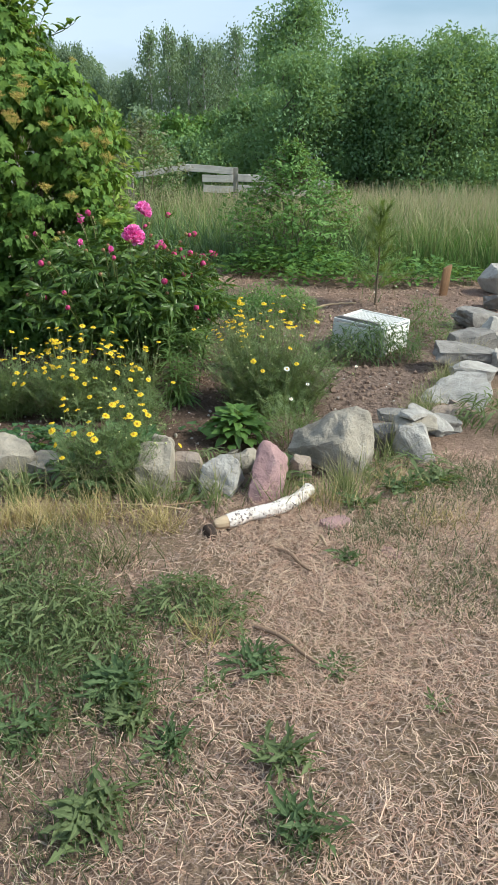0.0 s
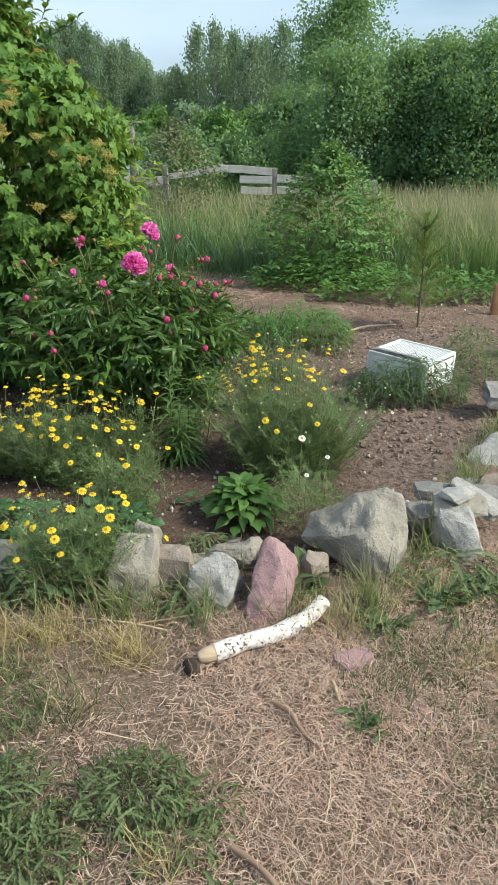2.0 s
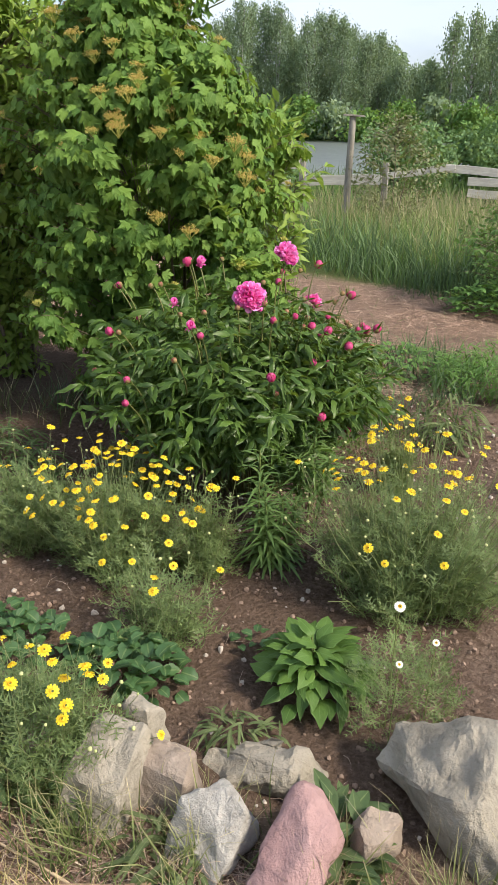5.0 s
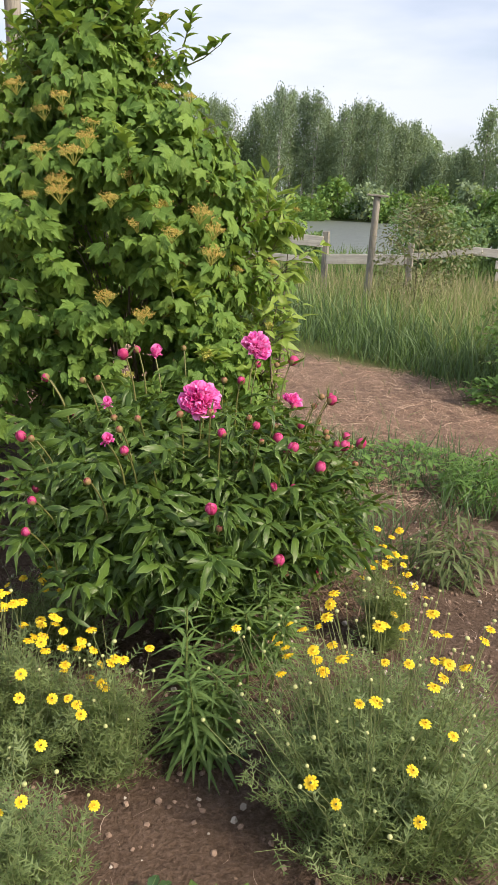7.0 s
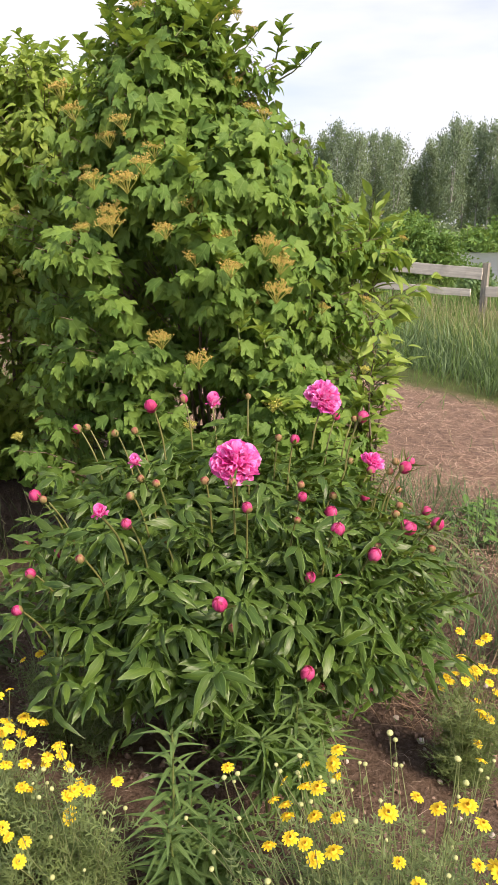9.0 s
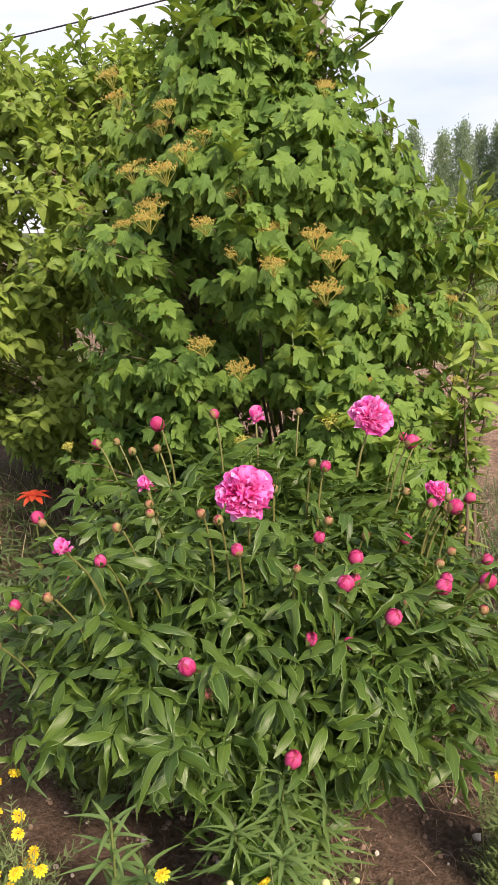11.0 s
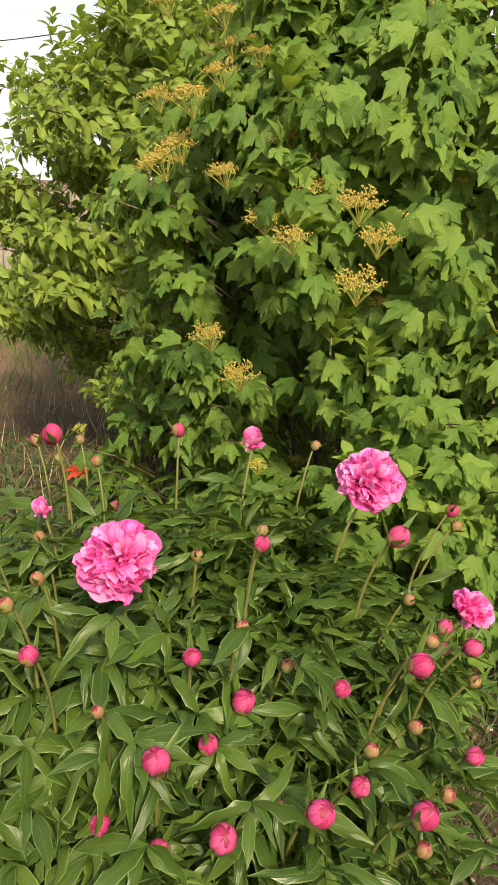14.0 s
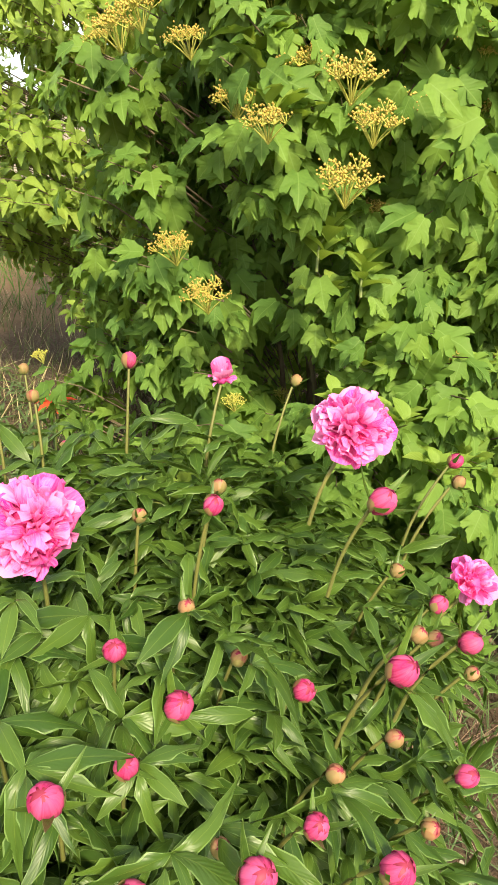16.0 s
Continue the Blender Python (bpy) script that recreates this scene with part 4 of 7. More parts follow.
# skirt of leaves hanging to the ground
for i in range(700):
    a = rng.uniform(0, 6.283)
    z = rng.uniform(0.24, 0.52)
    r = (rng.uniform(0.28, 0.40) + 0.75 * (z - 0.24)) * (0.88 - 0.14 * math.cos(a - 0.3))
    lpos.append((r * math.cos(a), r * math.sin(a), z))
    b = a + rng.normal() * 0.7
    ldir.append((math.cos(b), math.sin(b), rng.uniform(-1.0, 0.1)))
    lup.append((0.6 * math.cos(a), 0.6 * math.sin(a), 1.0))
    lsize.append(rng.uniform(0.07, 0.12))
lpos, lsize = np.array(lpos), np.array(lsize)
lrot = turns(ldir, np.array(lup) + jitter(len(lup), 0.42), lsize)
part("stem_tangle", mesh_of("stem_tangle", stems, M_STEM_P), peony, kind="stuff")
for k, tpl in enumerate(PEONY_LEAVES):
    p_, r_ = lpos[k::4], lrot[k::4]
    low = (p_[:, 2] < 0.5) & (np.hypot(p_[:, 0], p_[:, 1]) < 0.38)
    part("inner_foliage", mesh_of("inner_foliage", [strewn(PLAIN_LANCE, p_[low], r_[low])], M_PEONY), peony, kind="stuff")
    hand_picked(peony, "leaf", leaf_mesh("leaf", tpl, M_PEONY), tpl, p_[~low], r_[~low], (0.5, -0.3), 75, "foliage", M_PEONY)


def bloom(parent, at, radius, facing_dir, seed, n_outer=9, n_inner=64, squash=0.8, cupped=False):
    """A double bloom: guard petals round a dense ruffled ball."""
    g = np.random.default_rng(seed)
    core = bud_mesh("bloom_core", radius * 0.42, M_PINK, seed, 0.9)
    q = Vector(facing_dir).to_track_quat("Z", "Y").to_matrix().to_4x4()
    ob = part("bloom", core, parent, "open double pink bloom", at=Matrix.Translation(at) @ q)
    for i in range(n_outer):
        a = i * 6.283 / n_outer + g.normal() * 0.1
        d = np.array([[math.cos(a), math.sin(a), g.uniform(1.0, 1.9) if cupped else g.uniform(-0.3, 0.4)]])
        s = radius * (1.3 if cupped else 1.0) * g.uniform(0.85, 1.0)
        rot = turns(d, np.array([[-0.2 * math.cos(a), -0.2 * math.sin(a), 1.0]]), np.array([s]))
        part("petal", PETALS[i % 3], ob, at=m4(rot[0], d[0] * 0.08 * radius + np.array([0, 0, -0.18 * radius])))
    for i in range(n_inner):
        z = 1 - (i + 0.5) / n_inner * 1.15
        a = i * 2.39996
        rr = math.sqrt(max(0, 1 - z * z))
        d = np.array([[rr * math.cos(a), rr * math.sin(a), z * squash]]) + g.normal(size=(1, 3)) * 0.12
        spin = g.normal(size=(1, 3)) + np.array([[0, 0, 0.8]])
        rot = turns(d, spin, np.array([radius * g.uniform(0.34, 0.54)]))
        part("petal", RUFFLES[i % 4], ob, at=m4(rot[0], unit(d)[0] * radius * g.uniform(0.30, 0.52)))
    return ob


def flower_stalk(parent, foot, tip, r=0.0024, mat_=M_STEM_P):
    t = np.linspace(0, 1, 8)[:, None]
    foot, tip = np.array(foot, float), np.array(tip, float)
    p = foot * (1 - t) + tip * t
    p[:, :2] += (tip - foot)[None, :2] * 0.18 * np.sin(t * math.pi) * np.array([-1, -1])
    return part("stalk", mesh_of("stalk", [tube(p, np.linspace(r * 1.25, r, 8), 6)], mat_), parent)


def peony_head(x, y, z, kind):
    p = np.array([x, y, z]) - P0
    out = unit(np.array([p[0], p[1], 0.35]))
    foot = np.array([p[0] * 0.86, p[1] * 0.86, max(p[2] - 0.16, 0.06)])
    if kind >= 4:
        r = (0.074, 0.064, 0.046, 0.034, 0.024)[kind - 4]
        flower_stalk(peony, foot, p - np.array([0, 0, 0.3 * r]), 0.0028)
        face = (0.55, -0.55, 0.85) if kind == 4 else (0.5 + out[0] * 0.4, -0.4 + out[1] * 0.4, 0.8)
        return bloom(peony, p, r, face, int(abs(x) * 1000), 9 if kind < 6 else 7, 180 if kind == 4 else 150 if kind == 5 else 50 if kind == 6 else 9, cupped=kind > 6)
    flower_stalk(peony, foot, p - out * 0.018)
    q = Vector(out + np.array([0, 0, 0.7]) + rng.normal(size=3) * 0.15).to_track_quat("Z", "Y").to_matrix().to_4x4()
    q = q @ Matrix.Rotation(rng.uniform(0, 6.28), 4, "Z")
    b = part("bud", BUDS[kind], peony, at=Matrix.Translation(p) @ q)
    wrap_bud(b, RADII[kind], kind)
    return b


BLOOMS = [(-0.697, 5.12, 0.936, 5), (-0.703, 4.668, 0.828, 4), (-0.62, 5.34, 0.68, 6), (-1.106, 5.068, 0.871, 7), (-0.77, 4.228, 0.807, 8), (-1.013, 4.592, 0.794, 8)]
BUDS_FRONT = [(-0.474, 4.802, 0.699, 3), (-0.358, 4.635, 0.733, 3), (-0.241, 4.808, 0.707, 3), (-0.286, 4.702, 0.659, 3), (-0.953, 4.599, 0.971, 3), (-0.572, 4.48, 0.856, 1), (-0.397, 4.574, 0.615, 2), (-0.531, 5.077, 0.91, 3),
              (-0.658, 4.898, 0.857, 2), (-0.602, 4.849, 0.74, 1), (-0.528, 4.737, 0.752, 2), (-0.521, 4.895, 0.711, 1), (-0.358, 5.02, 0.797, 3), (-0.446, 4.952, 0.709, 2), (-0.345, 4.947, 0.679, 1), (-0.487, 4.32, 0.62, 3),
              (-0.317, 4.44, 0.441, 3), (-1.15, 4.36, 0.717, 1), (-1.045, 4.22, 0.574, 2), (-1.367, 4.726, 0.816, 1), (-1.139, 4.719, 0.843, 1), (-0.242, 4.863, 0.388, 1)]
BUDS_BACK = [(-0.257, 4.649, 0.313, 2), (-0.284, 5.043, 0.628, 1), (-0.293, 4.898, 0.676, 2), (-1.015, 4.148, 0.506, 2), (-0.223, 4.953, 0.676, 3), (-0.351, 4.642, 0.596, 2), (-0.33, 4.808, 0.634, 1), (-0.324, 5.12, 0.64, 2),
             (-0.246, 4.983, 0.586, 1), (-0.411, 4.725, 0.692, 2), (-0.545, 4.505, 0.789, 2), (-0.381, 5.049, 0.666, 1), (-0.692, 5.331, 0.827, 1), (-0.772, 4.826, 0.787, 1), (-0.741, 4.936, 0.839, 1), (-0.629, 5.196, 0.721, 1),
             (-0.465, 5.151, 0.729, 1), (-0.576, 5.243, 0.687, 2), (-0.826, 4.479, 0.8, 1), (-1.309, 4.411, 0.524, 1)]
BUDS_LOW = [(-0.84, 4.396, 0.785, 1), (-1.2, 4.371, 0.714, 3), (-0.767, 4.307, 0.755, 2), (-1.073, 4.879, 0.926, 2), (-0.811, 5.417, 0.8, 2), (-0.416, 5.081, 0.788, 1), (-0.4, 5.149, 0.774, 2), (-0.471, 5.237, 0.643, 1),
            (-0.443, 4.579, 0.756, 0), (-0.707, 4.538, 0.816, 1), (-0.979, 4.577, 0.755, 1), (-1.282, 4.611, 0.849, 2), (-1.146, 4.641, 0.85, 1), (-0.83, 4.208, 0.68, 1), (-0.318, 4.509, 0.365, 1), (-0.478, 4.359, 0.545, 1),
            (-0.735, 4.403, 0.685, 0), (-1.3, 4.8, 0.66, 2), (-1.33, 4.6, 0.58, 1), (-1.22, 4.45, 0.5, 2), (-1.05, 5.2, 0.88, 1)]
for h in BLOOMS + BUDS_FRONT + BUDS_BACK + BUDS_LOW:
    peony_head(*h)

# ---- hosta ----
HOSTA_LEAVES = [wavy_leaf(0.28, 0.6, 1.0, 0.3, 0.08, 0.06, 0.8), wavy_leaf(0.26, 0.8, 1.3, -0.4, -0.1, 0.07, 1.6), wavy_leaf(0.30, 0.5, 0.8, 0.4, 0.12, 0.05, 2.2)]


def hosta(x, y, n, size, label):
    root = thing("hosta", ground_at(x, y), label, "plant")
    mes = [leaf_mesh("leaf", tpl, M_HOSTA) for tpl in HOSTA_LEAVES]
    stalks = []
    for i in range(n):
        a, q = i * 2.39996, (i + 0.5) / n
        base = np.array([(0.015 + 0.105 * q) * math.cos(a), (0.015 + 0.105 * q) * math.sin(a), 0.15 - 0.10 * q + rng.normal() * 0.015])
        stalks.append(tube(np.array([(0.02 * math.cos(a), 0.02 * math.sin(a), -0.01), base * (0.6, 0.6, 0.7), base]), (0.004, 0.0035, 0.003), 4))
        d = np.array([[math.cos(a), math.sin(a), 2.1 - 1.7 * q + rng.normal() * 0.3]])
        up = np.array([[-math.cos(a) * 0.5 + rng.normal() * 0.4, -math.sin(a) * 0.5 + rng.normal() * 0.4, 1.0]])
        rot = turns(d, up, np.array([size * rng.uniform(0.75, 1.15)]))
        part("leaf", mes[i % 3], root, at=m4(rot[0], base))
    part("leaf_stalk", mesh_of("leaf_stalk", stalks, M_STEM), root, kind="stuff")
    return root


hosta(-0.06, 3.50, 105, 0.09, "hosta clump with broad glossy green leaves in bare soil")

# ---- yellow daisies ----
def feather_tpl(pairs=7):
    v, f, uv = [], [], []

    def quad(a, b, w, u0):
        i = len(v)
        a, b = np.array(a, float), np.array(b, float)
        s = np.cross(b - a, (0, 0, 1.0))
        s = s / max(np.linalg.norm(s), 1e-9) * w
        for p, t in ((a - s, 0), (a + s, 0), (b + s * 0.4, 1), (b - s * 0.4, 1)):
            v.append(p)
            uv.append((u0, t))
        f.append((i, i + 1, i + 2, i + 3))

    quad((0, 0, 0), (0, 0.55, 0.03), 0.018, 0.5)
    quad((0, 0.55, 0.03), (0, 1, -0.06), 0.016, 0.5)
    for i in range(pairs):
        y = 0.22 + 0.74 * i / (pairs - 1)
        ln = 0.30 * math.sin(0.5 + 2.4 * i / (pairs - 1))
        for sx in (-1, 1):
            quad((0, y, 0.02), (sx * ln, y + 0.16, 0.07), 0.030, 0.2)
    return np.array(v), np.array(f), np.array(uv)


FEATHER = feather_tpl(4)


def ray_flower(name, r, petals, mat_, disc_mat, disc=0.36, seed=0):
    """A daisy head facing +z: ray petals round a domed disc."""
    g = np.random.default_rng(seed)
    tpl = leaf_tpl([0.12, 0.20, 0.25, 0.24, 0.13], 0.25, 0.18)
    rows = []
    for k in range(petals):
        a = k * 6.283 / petals + g.normal() * 0.05
        rows.append((math.cos(a), math.sin(a), g.uniform(-0.1, 0.15)))
    d = np.array(rows)
    up = np.tile([[0, 0, 1.0]], (petals, 1))
    me = strewn(tpl, d * r * disc * 0.7, turns(d, up, np.full(petals, r * (1 - disc * 0.5))))
    bm = bmesh.new()
    bmesh.ops.create_uvsphere(bm, u_segments=10, v_segments=6, radius=r * disc)
    V = np.array([v.co for v in bm.verts]) * (1, 1, 0.55)
    V[:, 2] += r * 0.05
    tri = [[v.index for v in f.verts] for f in bm.faces]
    F4 = np.array([t for t in tri if len(t) == 4])
    bm.free()
    return mesh_of(name, [me, (V, F4, np.full((len(V), 2), 0.5), 1)], mat_, disc_mat)


YELLOW = [ray_flower("flower", 0.0142, 12, M_YELLOW, M_DISC, 0.42, s) for s in range(3)]
WHITE = ray_flower("flower", 0.028, 18, M_WHITE_PETAL, M_DISC, 0.4, 9)


def button_mesh(r):
    bm = bmesh.new()
    bmesh.ops.create_uvsphere(bm, u_segments=8, v_segments=6, radius=r)
    for v in bm.verts:
        v.co.z *= 0.8
    return from_bm(bm, "bud", M_BUTTON)


BUTTON = button_mesh(0.0049)


def daisies(x, y, rx, ry, tall, n, flowers, label, bias=(0, 0), thin=1.0):
    """A bushy clump: many thin stems with feathery leaves, heads on the tallest."""
    root = thing("yellow_daisy", ground_at(x, y), label, "flower", "yellow daisies in the bed")
    tubes, pos, dirs, ups, size, tips = [], [], [], [], [], []
    for i in range(n):
        a, q = i * 2.39996, math.sqrt((i + 0.5) / n)
        q *= 1 + 0.12 * math.sin(3 * a + 9 * x) + 0.08 * math.sin(5 * a + 4 * y)
        stalk = rng.random() < 0.62
        lift = rng.uniform(0.80, 1.16) if stalk else rng.uniform(0.5, 0.78)
        top = np.array([rx * q * math.cos(a), ry * q * math.sin(a), tall * (1.0 - 0.42 * q ** 2) * lift]) + rng.normal(size=3) * (0.035, 0.035, 0.012)
        foot = np.array([0.5 * top[0], 0.5 * top[1], -0.02])
        t = np.linspace(0, 1, 5)[:, None]
        p = foot * (1 - t) + top * t
        p[:, :2] -= (top - foot)[None, :2] * 0.15 * np.sin(t * 3.14)
        p[1:-1] += rng.normal(size=(3, 3)) * 0.012
        tubes.append(tube(p, np.linspace(0.0018, 0.0010, 5), 3))
        if stalk:
            tips.append((top, unit(p[-1] - p[-2])))
        k = int((13 if stalk else 20) * thin)
        hs = rng.uniform(0.05, 0.74 if stalk else 1.0, k)
        # whorls of leaves: each knot of the stem carries several
        hs = np.round(hs * 7) / 7 + rng.normal(size=k) * 0.015
        for h in np.clip(hs, 0.04, 1.0):
            base = np.array([np.interp(h, t[:, 0], p[:, c]) for c in range(3)])
            b = rng.uniform(0, 6.283)
            pos.append(base)
            dirs.append((math.cos(b), math.sin(b), rng.uniform(0.0, 0.9)))
            ups.append((-0.4 * math.cos(b), -0.4 * math.sin(b), 1))
            size.append(rng.uniform(0.045, 0.085) * (1.1 - 0.3 * h))
    part("stem_tangle", mesh_of("stem_tangle", tubes, M_STEM_D), root, kind="stuff")
    pos = np.array(pos)
    part("foliage", mesh_of("foliage", [strewn(FEATHER, pos, turns(dirs, ups, np.array(size)))], M_FEATHER), root, "grey-green feathery leaves", "stuff")
    score = np.array([-(tp[0] - bias[0] * rx) ** 2 - (tp[1] - bias[1] * ry) ** 2 + rng.uniform(0, 0.55) * max(rx, ry) / 0.4 for tp, _ in tips])
    order = np.argsort(-score)
    for k, i in enumerate(order):
        tp, d = tips[i]
        face = Vector(d + np.array([0.12, -0.25, 0.35]) + rng.normal(size=3) * 0.25)
        m = Matrix.Translation(tp + np.array([0, 0, 0.004])) @ face.to_track_quat("Z", "Y").to_matrix().to_4x4()
        if k < flowers:
            part("flower", YELLOW[k % 3], root, at=m @ Matrix.Scale(rng.uniform(0.8, 1.15), 4))
        elif rng.random() < 0.75:
            part("bud", BUTTON, root, at=m @ Matrix.Scale(rng.uniform(0.7, 1.25), 4))
    return root


daisies(0.13, 4.09, 0.45, 0.32, 0.61, 270, 46, "bushy clump of yellow daisies with many green buttons", (-0.25, -0.1))
daisies(-0.92, 3.88, 0.34, 0.24, 0.46, 140, 74, "clump of yellow daisies in front of the peony", (-0.3, 0.3))
daisies(-0.58, 3.55, 0.23, 0.15, 0.38, 42, 5, "greyish daisy clump mostly in bud", (0.8, 0.0), 0.75)
daisies(-0.60, 3.95, 0.12, 0.12, 0.45, 40, 9, "small tuft of yellow daisies beside the lily", (0.0, 0.3))
daisies(-0.62, 2.95, 0.28, 0.16, 0.38, 100, 28, "yellow daisies leaning over the edging stones", (-0.1, -0.1))
daisies(-0.09, 4.97, 0.085, 0.07, 0.43, 46, 24, "small bunch of yellow daisies beside the peony", (0.1, 0.0))
daisies(-1.12, 4.40, 0.26, 0.12, 0.38, 60, 18, "sparse yellow daisies under the peony", (0, 0), 0.7)
daisies(-1.35, 3.95, 0.26, 0.24, 0.42, 90, 24, "yellow daisies at the shaded side of the bed", (0.2, 0.1))

# ---- low green plants of many small leaves ----
SMALL_LEAF = leaf_tpl([0.03, 0.16, 0.2, 0.14, 0.01], 0.3, 0.25)
NARROW = leaf_tpl([0.02, 0.055, 0.062, 0.055, 0.045, 0.025, 0.003], 0.4, 0.75)
TOOTHED = leaf_tpl([0.015, 0.02, 0.055, 0.022, 0.08, 0.03, 0.095, 0.04, 0.10, 0.05, 0.004], 0.7, 0.5, 0.025, 0.6, 0.1)


def herb(name, x, y, rx, ry, tall, n, tpl, mat_, lo, hi, label, category="plant", group="", flop=0.6, pieces=24):
    """A low mound of leaves on short stems."""
    root = thing(name, ground_at(x, y), label, category, group)
    a = rng.uniform(0, 6.283, n)
    q = np.sqrt(rng.uniform(0, 1, n))
    z = tall * (1 - 0.6 * q ** 2) * rng.uniform(0.15, 1.0, n)
    pos = np.column_stack([rx * q * np.cos(a), ry * q * np.sin(a), z])
    pos[:, 2] += height(x + pos[:, 0], y + pos[:, 1]) - float(height(x, y))
    b = a + rng.normal(size=n) * 1.0
    d = np.column_stack([np.cos(b), np.sin(b), rng.uniform(-0.2, 1.0, n) * (1.4 - flop)])
    up = np.column_stack([-0.3 * np.cos(b), -0.3 * np.sin(b), np.ones(n)]) + jitter(n, 0.2)
    rot = turns(d, up, rng.uniform(lo, hi, n))
    if pieces:
        hand_picked(root, "leaf", leaf_mesh("leaf", tpl, mat_), tpl, pos, rot, (0.1, -0.3), pieces, "foliage", mat_)
    else:
        part("foliage", mesh_of("foliage", [strewn(tpl, pos, rot)], mat_), root, kind="stuff")
    return root


def rosette(x, y, n, size, mat_, label, up_lean=1.1, group="weeds in the dry turf", tpl=None):
    """A tuft of toothed leaves growing out of one crown."""
    root = thing("weed", ground_at(x, y), label, "weed", group)
    me = leaf_mesh("leaf", tpl or TOOTHED, mat_)
    for i in range(n * 5):
        a, q = i * 2.39996 + rng.normal() * 0.3, (i + 0.5) / (5 * n)
        d = np.array([[math.cos(a), math.sin(a), 1.9 * (1.1 - q) + 0.15]])
        up = np.array([[-0.5 * math.cos(a), -0.5 * math.sin(a), 1.0]])
        rot = turns(d, up, np.array([size * rng.uniform(0.45, 0.95)]))
        off = rng.normal(size=3) * (0.26 * size, 0.26 * size, 0.1 * size)
        off[2] = abs(off[2])
        part("leaf", me, root, at=m4(rot[0], off))
    return root


for wx, wy, wn_, ws, wm in [(0.03, 1.70, 14, 0.10, M_WEED_D), (0.09, 1.35, 12, 0.10, M_WEED), (-0.36, 1.62, 26, 0.11, M_WEED_D), (-0.30, 1.50, 16, 0.09, M_WEED), (-0.35, 1.20, 18, 0.11, M_WEED),
                            (0.34, 2.27, 12, 0.08, M_WEED_D), (0.25, 1.70, 9, 0.07, M_WEED_D), (-0.20, 1.42, 12, 0.08, M_WEED_D), (-0.55, 1.45, 10, 0.10, M_WEED_D), (0.12, 1.16, 10, 0.10, M_WEED_D),
                            (-0.66, 1.16, 12, 0.10, M_WEED_D), (0.45, 2.72, 12, 0.1, M_WEED_D), (0.66, 2.86, 14, 0.12, M_WEED_D), (0.82, 2.98, 12, 0.12, M_WEED), (-0.1, 1.62, 7, 0.06, M_WEED), (0.5, 1.55, 6, 0.05, M_WEED)]:
    rosette(wx, wy, wn_, ws, wm, "green dandelion-like weed in dry turf")
for hx, hy, hr, ht, hn in [(-0.62, 1.93, 0.22, 0.13, 420), (-0.45, 1.80, 0.14, 0.08, 160), (-0.22, 2.02, 0.14, 0.09, 190), (-0.10, 1.90, 0.10, 0.07, 70), (-0.85, 1.75, 0.2, 0.11, 200), (-0.75, 2.3, 0.2, 0.08, 120), (-0.95, 2.15, 0.2, 0.1, 160), (-0.05, 2.0, 0.08, 0.06, 50), (-0.62, 1.6, 0.14, 0.08, 100)]:
    herb("weed", hx, hy, hr, hr * 0.8, ht, int(hn * 1.5), TOOTHED, M_WEED if hn % 100 else M_WEED_D, 0.03, 0.065, "low spreading patch of green weeds in dry turf", "weed", "weeds in the dry turf", 0.25)
STRAWB = leaf_tpl([0.05, 0.24, 0.30, 0.36, 0.33, 0.40, 0.34, 0.37, 0.24, 0.22, 0.06], 0.4, 0.3, 0.03)
herb("strawberry_plant", -0.58, 3.33, 0.17, 0.12, 0.15, 130, STRAWB, M_STRAWB, 0.04, 0.065, "strawberry plants with dark crinkled leaves", "plant", pieces=40)
herb("strawberry_plant", -1.02, 3.25, 0.28, 0.20, 0.16, 260, STRAWB, M_STRAWB, 0.03, 0.055, "strawberry plants spreading behind edging stones", "plant", pieces=40)
herb("strawberry_plant", -0.28, 3.60, 0.08, 0.06, 0.06, 16, STRAWB, M_STRAWB, 0.025, 0.04, "seedling with dark leaves in bare soil", "plant", pieces=16)
herb("chamomile", 0.20, 3.46, 0.14, 0.16, 0.30, 520, FEATHER, M_FEATHER, 0.03, 0.06, "bushy weed with fine feathery leaves beside the hosta", "plant", flop=-0.6)
herb("weed", 0.86, 5.18, 0.38, 0.15, 0.32, 1300, NARROW, M_WEED_D, 0.05, 0.09, "dark leafy weeds growing against a plastic crate", "weed", "weeds in the bed", flop=0.1)
herb("weed", 1.42, 5.92, 0.2, 0.42, 0.36, 640, NARROW, M_WEED, 0.05, 0.09, "tall thin weeds by the crate", "weed", "weeds in the bed", flop=-0.3)
herb("weed", 0.22, 6.78, 0.40, 0.32, 0.32, 1300, NARROW, M_SHRUB, 0.06, 0.11, "green patch of upright leafy weeds in bare soil", "weed", "weeds in the bed", flop=-0.4)
herb("weed", -0.45, 7.1, 0.5, 0.4, 0.16, 400, SMALL_LEAF, M_SHRUB, 0.05, 0.09, "low green weeds on bare soil", "weed", "weeds in the bed")
herb("weed", 0.42, 6.45, 0.16, 0.16, 0.34, 260, NARROW, M_WEED, 0.06, 0.1, "upright bright weeds on bare soil", "weed", "weeds in the bed")
herb("weed", 0.05, 5.75, 0.18, 0.2, 0.3, 220, NARROW, M_WEED, 0.08, 0.14, "grassy weeds near the small yellow daisies", "weed", "weeds in the bed")
herb("weed", 0.72, 3.05, 0.22, 0.14, 0.1, 160, NARROW, M_WEED, 0.05, 0.11, "green weeds at the foot of a leaning stone", "weed", "weeds in the bed")
herb("weed", 1.3, 3.75, 0.2, 0.18, 0.2, 200, NARROW, M_WEED, 0.06, 0.12, "weeds at the foot of the stone row", "weed", "weeds in the bed")
